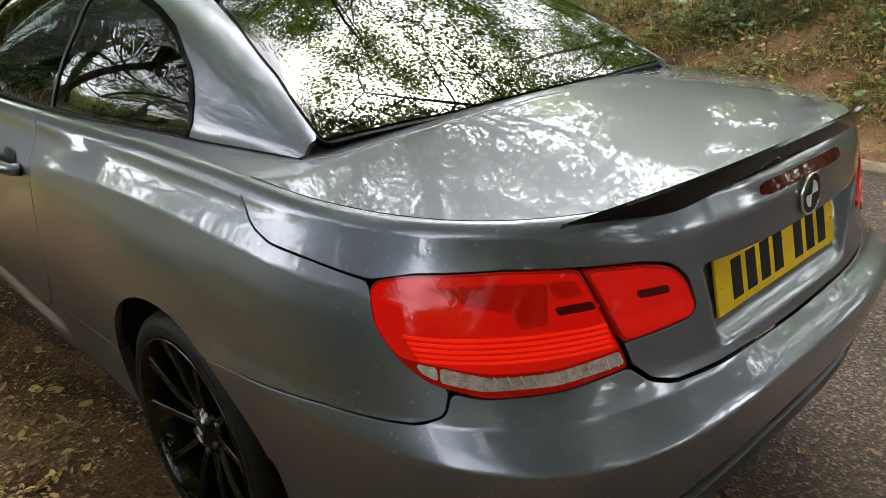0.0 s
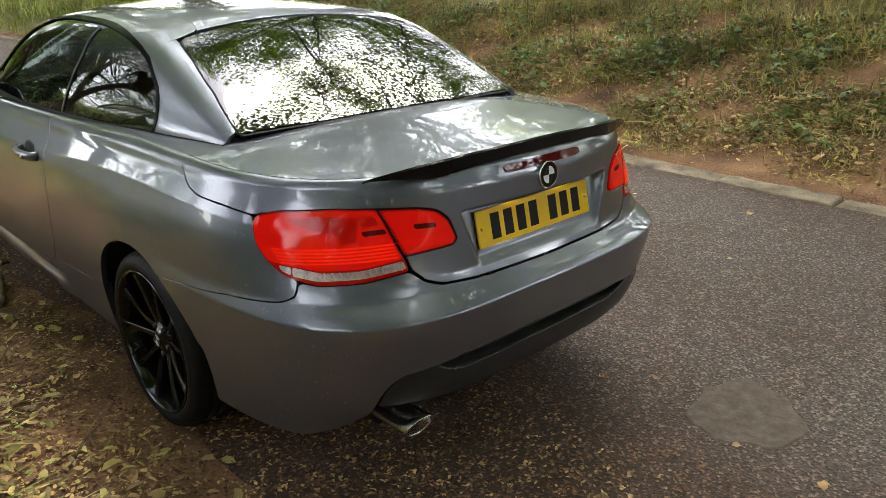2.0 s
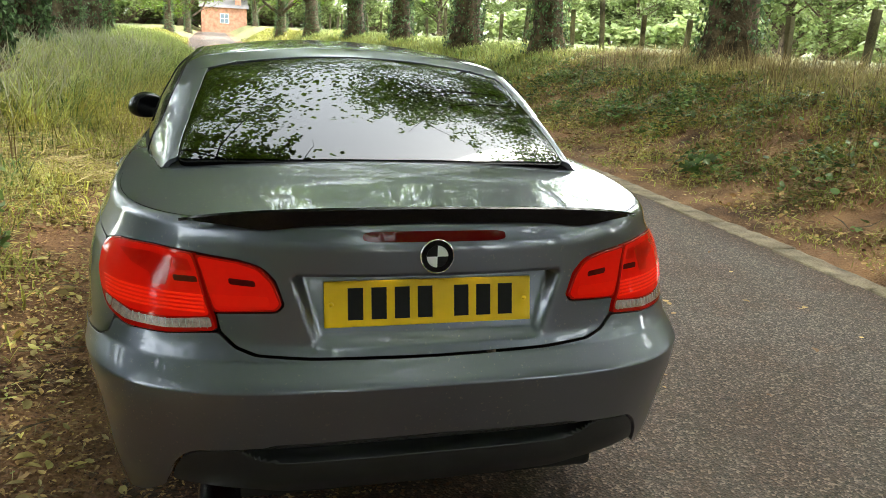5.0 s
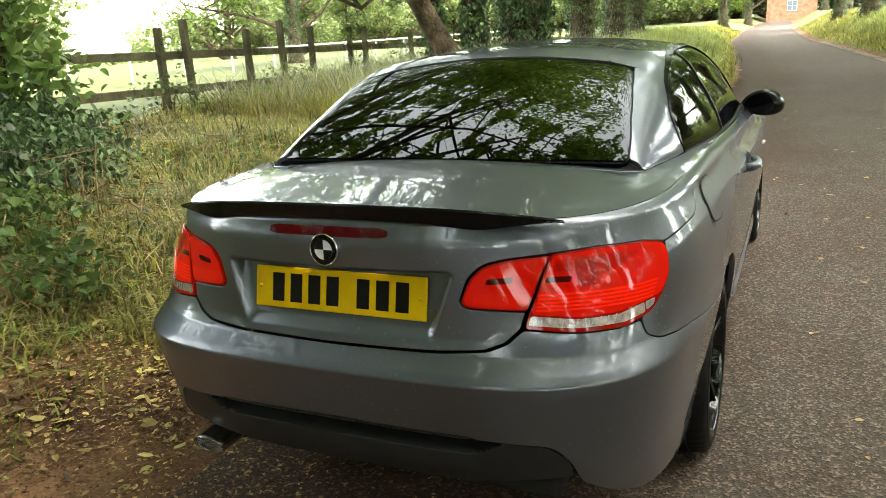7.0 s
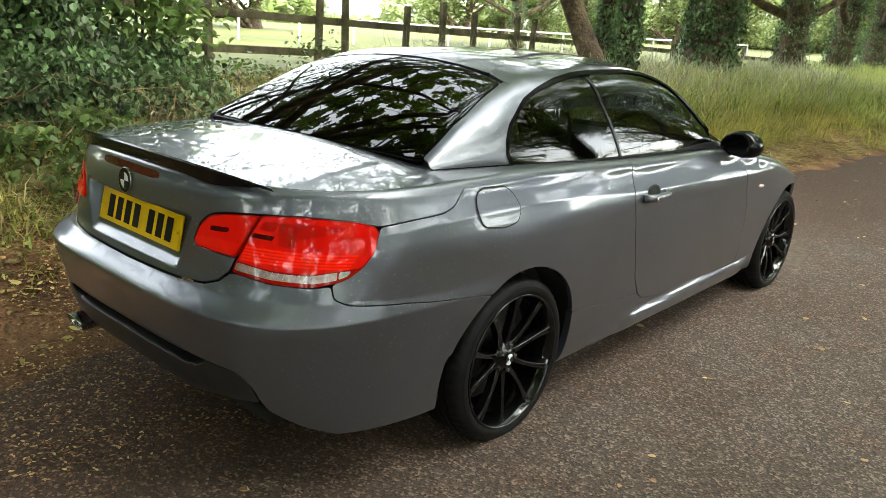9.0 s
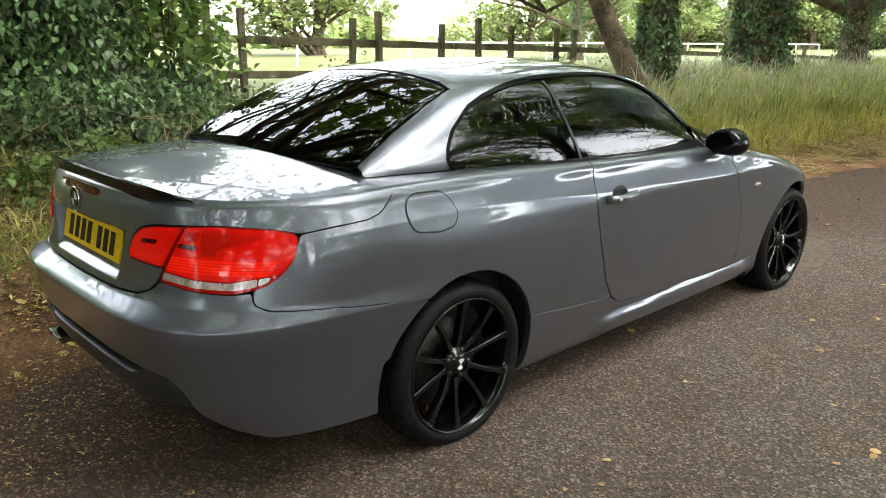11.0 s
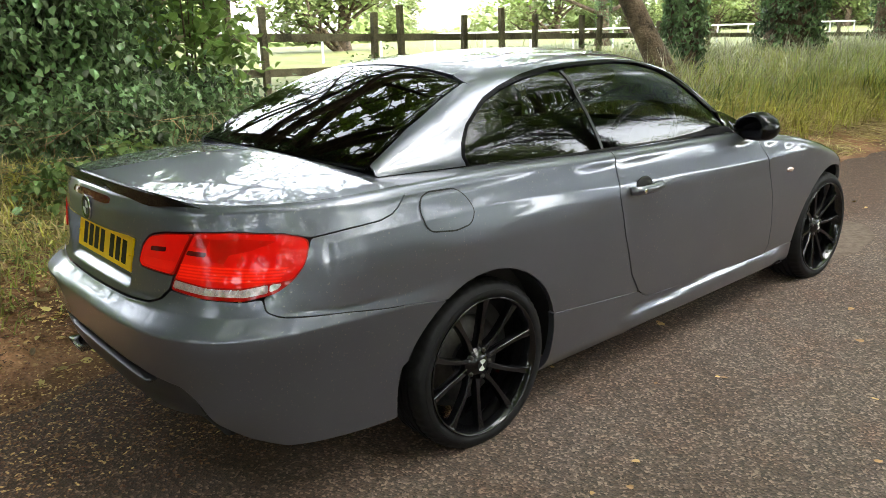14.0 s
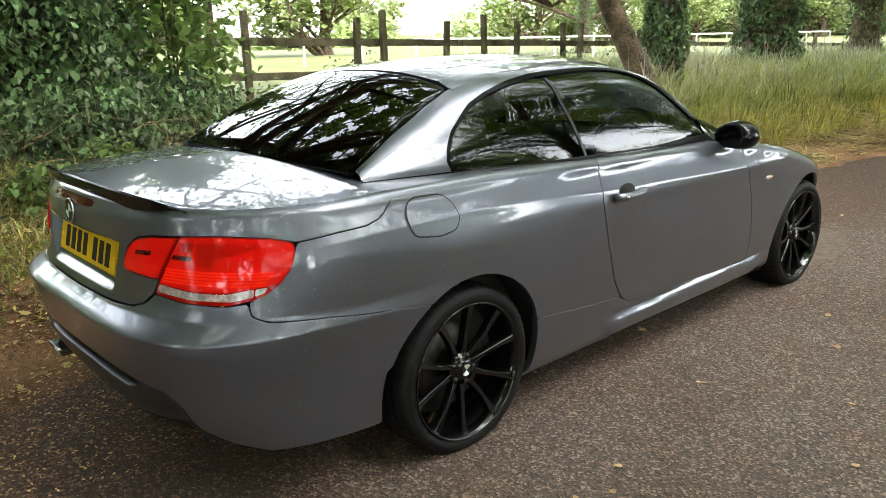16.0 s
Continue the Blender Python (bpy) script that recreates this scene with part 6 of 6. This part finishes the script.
inlay("lens", [R(0.518, 0.797), R(0.559, 0.928), R(0.645, 0.931), R(0.738, 0.920), S(-0.645, 0.904, 0.02), S(-0.671, 0.841), S(-0.712, 0.798), R(0.70, 0.780), R(0.62, 0.782)], RED, outer, 0.0042, "bright red lens", 0.012)
inlay("clear_lens", [R(0.513, 0.771), R(0.519, 0.793), R(0.62, 0.777), R(0.70, 0.774), S(-0.772, 0.787), S(-0.778, 0.764), R(0.715, 0.754), R(0.62, 0.757)], CLEAR, outer, 0.0046, "clear ribbed reversing lens")
inlay("clear_lens", [S(-0.768, 0.787), S(-0.738, 0.790), S(-0.748, 0.776), S(-0.774, 0.766)], CLEAR_PALE, outer, 0.0046, "paler clear end of the reversing lens", 0.004)
for k in range(13):
    x0 = 0.522 + 0.0155 * k
    inlay("rib", [R(x0, 0.761 + 0.0008 * abs(k - 8)), R(x0 + 0.003, 0.786 - 0.0012 * min(k, 8)), R(x0 + 0.0055, 0.786 - 0.0012 * min(k, 8)), R(x0 + 0.0025, 0.761 + 0.0008 * abs(k - 8))], CLEAR_PALE, outer, 0.0054, "", 0.001)
for k in range(5):
    z0 = 0.7945 + 0.0088 * k
    z1, yo = z0 + 0.0048, -0.744 + 0.0068 * k
    inlay("light_guide", [R(0.527 + 0.001 * k, z0 + 0.008), R(0.529 + 0.001 * k, z1 + 0.008), R(0.64, z1 + 0.0035), R(0.735, z1), S(yo + 0.004, z1), S(yo, z0), R(0.735, z0), R(0.64, z0 + 0.0035)], RED_GLOW, outer, 0.0052, "glowing red light strip", 0.002)
# the chambers' inner shade is painted as deeper red sheets on the lens
inlay("chamber", [R(0.615, 0.852), R(0.60, 0.914), R(0.66, 0.916), S(-0.725, 0.906), R(0.70, 0.884), R(0.655, 0.872), R(0.65, 0.848)], RED_MID, outer, 0.0050, "chamber of the lamp, its shade painted in deeper red", 0.006)
inlay("chamber", [R(0.556, 0.892), R(0.566, 0.916), R(0.60, 0.916), R(0.596, 0.888)], RED_MID, outer, 0.0050, "chamber of the lamp, its shade painted in deeper red", 0.006)
inlay("reflector", [R(0.543, 0.868), R(0.547, 0.881), R(0.60, 0.877), R(0.597, 0.864)], DEEP_RED, outer, 0.0054, "dark slot in the lamp", 0.003)
inlay("lens", [R(0.505, 0.809), R(0.546, 0.926), R(0.46, 0.921), R(0.411, 0.909), R(0.381, 0.878), R(0.363, 0.832), R(0.373, 0.820), R(0.43, 0.815)], RED, inner, 0.0042, "red lens", 0.016)
inlay("light_guide", [R(0.383, 0.826), R(0.388, 0.850), R(0.515, 0.846), R(0.502, 0.820)], RED_SOFT, inner, 0.0048, "brighter red band of the lid lamp", 0.01)
inlay("reflector", [R(0.414, 0.870), R(0.417, 0.884), R(0.476, 0.886), R(0.473, 0.872)], DEEP_RED, inner, 0.0052, "dark slot in the lamp", 0.004)

# high brake lamp
sheet("brake_lamp", both([R(0, 1.004), R(0.15, 1.003), R(0.174, 0.998, 0.008), R(0.174, 0.984, 0.008), R(0.15, 0.980), R(0, 0.980)]), on_skin, DEEP_RED, car, gap=0.0, step=0.02, rad=0.006, lip=0.004, out=0.003, label="dark red high brake lamp")

# spoiler lip along the edge of the lid
bm = bmesh.new()
rows_ = []
for i in range(61):
    x = -0.585 + 1.17 * i / 60
    e = abs(x) / 0.585
    q = float(np.interp(abs(x), RX0[:501], QS[:501]))
    p = skin(q, over(q) - 0.004)
    yb, zb = float(p[1]), float(p[2])
    k = (1 - e ** 6)
    rise = 0.034 * (1 - e ** 4.5) + 0.002
    deep = 0.030 * (1 - e ** 4) + 0.006
    drop = k * (0.004 + 0.014 * math.exp(-((abs(x) - 0.40) / 0.09) ** 2))
    sec = [(yb + deep, deck(x, yb + deep) + 0.001), (yb + deep * 0.5, deck(x, yb + deep * 0.5) + rise * 0.40), (yb - 0.006 * k, zb + rise), (yb - 0.013 * k, zb + rise - 0.004), (yb - 0.010 * k, zb + rise * 0.35), (yb - 0.005, zb - drop)]
    rows_.append([bm.verts.new((x, a, float(b))) for a, b in sec])
for a, b in zip(rows_, rows_[1:]):
    for k in range(5):
        bm.faces.new((a[k], b[k], b[k + 1], a[k + 1]))
for r in (rows_[0], rows_[-1]):
    bm.faces.new(r)
bmesh.ops.recalc_face_normals(bm, faces=bm.faces[:])
for e in bm.edges:
    if e.calc_face_angle(0) > 0.7:
        e.smooth = False
part("spoiler", bm, GLOSS_BLACK, car, "gloss black boot spoiler lip")

# badge: plain quarters in a ring
badge = None
M_BADGE = pose(0, -1.0205, 0.948, 90 - 4, 0, 0)
bm = bmesh.new()
lathe(bm, [(0.0, -0.004), (0.041, -0.004), (0.042, 0.002), (0.0405, 0.0045), (0.0385, 0.004), (0.0385, 0.003), (0, 0.003)], 2, 40)
for v in bm.verts:
    v.co = M_BADGE @ v.co
bmesh.ops.recalc_face_normals(bm, faces=bm.faces[:])
badge = part("badge", bm, CHROME, car, "round chrome-ringed badge with plain quarters")
for name, r0, r1, a0, a1, mat, h in (("badge_ring", 0.0265, 0.0385, 0, 360, GLOSS_BLACK, 0.0042), ("badge_quarter", 0, 0.0255, 0, 90, WHITE, 0.0044), ("badge_quarter", 0, 0.0255, 180, 270, WHITE, 0.0044), ("badge_quarter", 0, 0.0255, 90, 180, INK, 0.0044), ("badge_quarter", 0, 0.0255, 270, 360, INK, 0.0044)):
    bm = bmesh.new()
    n = 32 if a1 - a0 == 360 else 10
    outer = [M_BADGE @ Vector((r1 * math.cos(radians(a0 + (a1 - a0) * k / n)), r1 * math.sin(radians(a0 + (a1 - a0) * k / n)), h)) for k in range(n + 1)]
    inner = [M_BADGE @ Vector((r0 * math.cos(radians(a0 + (a1 - a0) * k / n)), r0 * math.sin(radians(a0 + (a1 - a0) * k / n)), h)) for k in range(n + 1)]
    vo, vi = [bm.verts.new(p) for p in outer], [bm.verts.new(p) for p in inner]
    for k in range(n):
        bm.faces.new((vi[k], vo[k], vo[k + 1], vi[k + 1]))
    bmesh.ops.remove_doubles(bm, verts=bm.verts[:], dist=1e-6)
    part(name, bm, mat, badge, smooth=False)

# number plate, its writing as plain bars
MP = pose(0, -0.9795, 0.8215, 90 - math.degrees(math.atan(0.024 / 0.106)), 0, 0)
bm = bmesh.new()
box(bm, (-0.26, -0.0555, -0.004), (0.26, 0.0555, 0.003), 0.003, MP)
plate = part("number_plate", bm, YELLOW, car, "yellow plate with black bars", False)
for k, x in enumerate((-0.185, -0.128, -0.071, -0.014, 0.078, 0.135, 0.192)):
    bm = bmesh.new()
    box(bm, (x - 0.0185, -0.0385, 0.003), (x + 0.0185, 0.0385, 0.0042), 0, MP)
    part("plate_bar", bm, INK, plate, smooth=False)
for x in (-0.243, 0.243):
    bm = bmesh.new()
    bmesh.ops.create_uvsphere(bm, u_segments=10, v_segments=6, radius=0.006, matrix=MP @ pose(x, 0, 0.003))
    part("screw_cap", bm, YELLOW, plate)
for x in (-0.11, 0.11):
    bm = bmesh.new()
    box(bm, (x - 0.02, -0.985, 0.890), (x + 0.02, -0.970, 0.8965), 0.003)
    part("plate_lamp", bm, PLATE_LIGHT, car, "small clear plate lamp")

# fuel flap on the right wing
flap = [S(-0.262, 0.93), S(-0.245, 0.965), S(-0.215, 0.982, 0.03), S(-0.10, 0.978, 0.03), S(-0.065, 0.95), S(-0.045, 0.90), S(-0.07, 0.862, 0.03), S(-0.14, 0.852), S(-0.25, 0.866, 0.03)]
sheet("flap_seam", flap, on_skin, DARK, car, gap=-0.0045, step=0.012, rad=0.02, lip=0.0, out=0.003)
sheet("fuel_flap", flap, on_skin, PAINT, car, gap=0.0005, step=0.012, rad=0.02, lip=0.003, out=0.0042, label="rounded grey fuel flap")


# door handles, indicators, mirrors
def handle(sgn, door_ob):
    bm = bmesh.new()
    pts, rad_ = [], []
    for i in range(13):
        t = i / 12
        y = 0.80 + 0.215 * t
        x = float(skin(np.array([q_at(y)]), np.array([0.842]))[0, 0])
        pts.append((sgn * (x + 0.004 + 0.034 * math.sin(math.pi * min(1, t * 1.04)) ** 0.5), y, 0.838 + 0.004 * t))
        rad_.append(0.016 if i < 11 else 0.012)
    tube(bm, pts, rad_, 10)
    for v in bm.verts:
        v.co.z = 0.84 + (v.co.z - 0.84) * 1.15
    part("handle", bm, PAINT, door_ob, "grey painted bar handle")
    bm = bmesh.new()
    x = float(skin(np.array([q_at(0.83)]), np.array([0.84]))[0, 0])
    bmesh.ops.create_cone(bm, cap_ends=True, segments=16, radius1=0.010, radius2=0.009, depth=0.008, matrix=pose(sgn * (x + 0.052), 0.83, 0.84, 0, 90, 0))
    part("lock", bm, CHROME, door_ob, "chrome key lock")
    # a black ellipsoid stands in for the shade in the handle's cup
    bm = bmesh.new()
    bmesh.ops.create_uvsphere(bm, u_segments=20, v_segments=12, radius=1)
    for v in bm.verts:
        v.co = Vector((sgn * (x - 0.006) + v.co.x * 0.012, 0.90 + v.co.y * 0.062, 0.84 + v.co.z * 0.046))
    part("handle_cup", bm, DARK, door_ob, "black bulge for the shade in the cup behind the handle")


for sgn, d in ((1, doors[0]), (-1, doors[1])):
    handle(sgn, d)
    bm = bmesh.new()
    bmesh.ops.create_uvsphere(bm, u_segments=20, v_segments=14, radius=1)
    for v in bm.verts:
        c = v.co
        flat = -0.55 if c.y < -0.45 else c.y
        c = Vector((c.x * (0.108 - 0.02 * c.z), flat * 0.10, c.z * (0.068 + 0.012 * c.x * sgn)))
        v.co = Matrix.Rotation(radians(-14 * sgn), 4, "Z") @ c + Vector((sgn * 0.885, 1.80, 1.0))
    mirror_ob = part("mirror", bm, GLOSS_BLACK, car, "gloss black door mirror")
    bm = bmesh.new()
    tube(bm, [(sgn * 0.77, 1.74, 0.965), (sgn * 0.79, 1.76, 0.955), (sgn * 0.83, 1.79, 0.955)], [0.032, 0.024, 0.028], 10)
    part("mirror_arm", bm, GLOSS_BLACK, mirror_ob)
    bm = bmesh.new()
    bmesh.ops.create_uvsphere(bm, u_segments=16, v_segments=8, radius=1)
    for v in bm.verts:
        x = float(skin(np.array([q_at(2.2)]), np.array([0.73]))[0, 0])
        v.co = Vector((sgn * (x + v.co.x * 0.012), 2.2 + v.co.y * 0.04, 0.735 + v.co.z * 0.014))
    part("side_indicator", bm, CLEAR, car, "small clear side indicator")

# exhaust
bm = bmesh.new()
prof = [(0.044, 0.20), (0.046, 0.02), (0.047, 0.0), (0.045, -0.004), (0.041, 0.002), (0.040, 0.18), (0.0, 0.18)]
rings_ = lathe(bm, prof, 1, 32)
for v in bm.verts:
    v.co = Vector((v.co.x * 1.2 - 0.51, v.co.y - 1.0 - v.co.z * 0.35, v.co.z * 0.76 + 0.294))
part("exhaust_tip", bm, TIP, car, "oval brushed steel exhaust tip")


# wheels
def make_wheel(label, width):
    w = new("wheel")
    w.parent = car
    tagged(w, label)
    h = width / 2
    bm = bmesh.new()
    prof = [(0.248, -h + 0.02), (0.258, -h + 0.007), (0.268, -h + 0.0005), (0.276, -h - 0.002), (0.288, -h + 0.001), (0.2885, -h + 0.0025), (0.302, -h + 0.008), (0.311, -h + 0.016), (0.3175, -h + 0.034)]
    grooves = []
    for g in (-0.055, -0.019, 0.019, 0.055):
        grooves += [(0.320, g - 0.006), (0.311, g - 0.005), (0.311, g + 0.005), (0.320, g + 0.006)]
    prof = prof + grooves + [(r, -o) for r, o in prof[::-1]]
    rings_ = lathe(bm, prof, 0, 208)
    # sipes cut across the shoulders and the outer ribs
    for i in (7, 8, 9, -8, -9, -10):
        for k, v in enumerate(rings_[i]):
            if k % 4 == (0 if abs(i) % 2 else 1):
                v.co.y *= 0.986
                v.co.z *= 0.986
    bmesh.ops.recalc_face_normals(bm, faces=bm.faces[:])
    for e in bm.edges:
        if e.calc_face_angle(0) > 0.6:
            e.smooth = False
    part("tyre", bm, RUBBER, w, "black tyre with tread blocks")
    bm = bmesh.new()
    lathe(bm, [(0.250, h - 0.018), (0.2605, h - 0.004), (0.2585, h + 0.001), (0.255, h + 0.0005), (0.2505, h - 0.006), (0.243, h - 0.024), (0.235, h - 0.05), (0.229, h - 0.09), (0.225, -h + 0.03), (0.243, -h + 0.01)], 0, 96)
    part("rim", bm, WHEEL_BLACK, w, "gloss black alloy rim")
    # five double spokes
    for k in range(5):
        for sg in (-1, 1):
            bm = bmesh.new()
            n = 9
            rows2 = []
            for i in range(n + 1):
                t = i / n
                r = 0.040 + 0.207 * t
                hw = 0.0078 + 0.010 * (t - 0.45) ** 2 + 0.004 * (1 - t) ** 4 + 0.004 * t ** 6
                x = h - 0.036 + 0.022 * t ** 1.6 - 0.010 * math.exp(-((t - 0.0) / 0.25) ** 2)
                a = radians(90 + 72 * k) + sg * radians(13.5 + 4.5 * t + 9 * (1 - t) ** 6)
                row = []
                for dw, dx in ((-hw * 1.15, -0.030), (-hw, -0.002), (-hw * 0.72, 0.002), (0, -0.008), (hw * 0.72, 0.002), (hw, -0.002), (hw * 1.15, -0.030)):
                    u_, v_ = r, dw
                    row.append(bm.verts.new((x + dx, u_ * math.cos(a) - v_ * math.sin(a), u_ * math.sin(a) + v_ * math.cos(a))))
                rows2.append(row)
            for a_, b_ in zip(rows2, rows2[1:]):
                for j in range(6):
                    bm.faces.new((a_[j], a_[j + 1], b_[j + 1], b_[j]))
            bmesh.ops.recalc_face_normals(bm, faces=bm.faces[:])
            part("spoke", bm, WHEEL_BLACK, w)
    bm = bmesh.new()
    lathe(bm, [(0.0, h - 0.026), (0.031, h - 0.027), (0.036, h - 0.032), (0.062, h - 0.046), (0.066, h - 0.056), (0.068, h - 0.10)], 0, 40)
    part("hub", bm, WHEEL_BLACK, w)
    for k in range(5):
        a = radians(54 + 72 * k)
        bm = bmesh.new()
        bmesh.ops.create_cone(bm, cap_ends=True, segments=12, radius1=0.009, radius2=0.008, depth=0.02, matrix=pose(h - 0.044, 0.052 * math.cos(a), 0.052 * math.sin(a), 0, 90, 0))
        part("wheel_bolt", bm, DISC, w)
    for a0, mat in ((20, WHITE), (110, INK), (200, WHITE), (290, INK)):
        bm = bmesh.new()
        c = bm.verts.new((h - 0.0245, 0, 0))
        arc = [bm.verts.new((h - 0.0245, 0.022 * math.cos(radians(a0 + 9 * j)), 0.022 * math.sin(radians(a0 + 9 * j)))) for j in range(11)]
        for j in range(10):
            bm.faces.new((c, arc[j], arc[j + 1]))
        part("cap_quarter", bm, mat, w, smooth=False)
    bm = bmesh.new()
    lathe(bm, [(0.07, h - 0.115), (0.165, h - 0.115), (0.165, h - 0.135), (0.07, h - 0.135)], 0, 48)
    part("brake_disc", bm, DISC, w, "dull steel brake disc")
    bm = bmesh.new()
    lathe(bm, [(0.0, h - 0.16), (0.2, h - 0.16)], 0, 32)
    part("backplate", bm, DARK, w)
    return w


def set_wheel(w, x, y, turn, spin):
    w.matrix_basis = pose(x, y, 0.316, 0, 0, turn) @ Matrix.Rotation(radians(spin), 4, "X")


first = make_wheel("black five-double-spoke alloy wheel with tyre", 0.235)


def wheel_copy(src):
    made = {}
    for o in (src, *src.children_recursive):
        made[o] = o.copy()
        scene.collection.objects.link(made[o])
        made[o].parent = made.get(o.parent, o.parent)
    return made[src]


others = [wheel_copy(first) for _ in range(3)]
set_wheel(first, 0.745, 0.0, 0, 14)
set_wheel(others[0], 0.735, 2.76, 0, 40)
set_wheel(others[1], -0.745, 0.0, 180, 5)
set_wheel(others[2], -0.735, 2.76, 180, 60)

# wheel wells, floor and inside
for yc in (0.0, 2.76):
    for sgn in (-1, 1):
        bm = bmesh.new()
        rows2 = []
        for k in range(19):
            a = radians(-6 + 190 * k / 18)
            row = []
            for xx, rr in ((0.86, 0.374), (0.845, 0.385), (0.52, 0.385), (0.52, 0.02)):
                py, pz = yc + rr * math.cos(a), Z_ARCH + rr * math.sin(a)
                bx, by = ring(QS, np.full(1501, max(pz, 0.2)))
                xx = min(xx, float(np.interp(py, by, bx)) - (0.022 if rr < 0.38 else 0.03))
                row.append(bm.verts.new((sgn * xx, py, pz)))
            rows2.append(row)
        for a_, b_ in zip(rows2, rows2[1:]):
            for j in range(3):
                bm.faces.new((a_[j], a_[j + 1], b_[j + 1], b_[j]))
        part("wheel_well", bm, DARK, car, "black wheel well liner")
bm = bmesh.new()
box(bm, (-0.55, -0.86, 0.24), (0.55, -0.40, 0.30), 0.02)
box(bm, (-0.50, -0.45, 0.2), (0.50, 3.3, 0.26), 0.02)
box(bm, (-0.80, 0.42, 0.19), (0.80, 2.34, 0.26), 0.02)
part("floor_pan", bm, DARK, car, "black floor pan")


def seat(x, y, back=0.62, lean_=-14):
    s = new("seat")
    s.parent = car
    tagged(s, "black leather seat")
    s.matrix_basis = pose(x, y, 0.36)
    bm = bmesh.new()
    box(bm, (-0.25, -0.25, 0.0), (0.25, 0.28, 0.17), 0.05)
    part("cushion", bm, CLOTH, s)
    bm = bmesh.new()
    box(bm, (-0.25, -0.12, 0.1), (0.25, 0.02, back), 0.05, pose(0, -0.22, 0, -lean_, 0, 0))
    part("backrest", bm, CLOTH, s)
    bm = bmesh.new()
    box(bm, (-0.13, -0.09, back + 0.03), (0.13, 0.02, back + 0.2), 0.04, pose(0, -0.22, 0, -lean_, 0, 0))
    part("headrest", bm, CLOTH, s)


for x in (-0.36, 0.36):
    seat(x, 1.2)
    seat(x, 0.35, 0.5)
bm = bmesh.new()
box(bm, (-0.74, 1.72, 0.55), (0.74, 2.2, 0.93), 0.07)
part("dashboard", bm, CLOTH, car, "black dashboard")
bm = bmesh.new()
box(bm, (-0.72, -0.42, 0.6), (0.72, 0.12, 0.97), 0.04)
part("parcel_shelf", bm, CLOTH, car, "black rear shelf")
bm = bmesh.new()
MS = pose(0.36, 1.62, 0.93, 62, 0, 0)
tube(bm, [MS @ Vector((0.185 * math.cos(2 * math.pi * k / 32), 0.185 * math.sin(2 * math.pi * k / 32), 0)) for k in range(32)], 0.015, 8, closed=True)
wheel_s = part("steering_wheel", bm, CLOTH, car, "black steering wheel")
for a in (0, 180, 270):
    bm = bmesh.new()
    tube(bm, [MS @ Vector((0.03 * math.cos(radians(a)), 0.03 * math.sin(radians(a)), -0.02)), MS @ Vector((0.18 * math.cos(radians(a)), 0.18 * math.sin(radians(a)), 0))], 0.018, 6)
    part("spoke", bm, CLOTH, wheel_s)
bm = bmesh.new()
bmesh.ops.create_uvsphere(bm, u_segments=16, v_segments=8, radius=0.07, matrix=MS @ Matrix.Diagonal((1, 1, 0.45, 1)))
part("hub", bm, CLOTH, wheel_s)
for sgn in (-1, 1):
    bm = bmesh.new()
    box(bm, (sgn * 0.70 - 0.03, 0.0, 0.3), (sgn * 0.70 + 0.03, 2.1, 0.94), 0.02)
    part("inner_trim", bm, CLOTH, car, "black inner side trim")
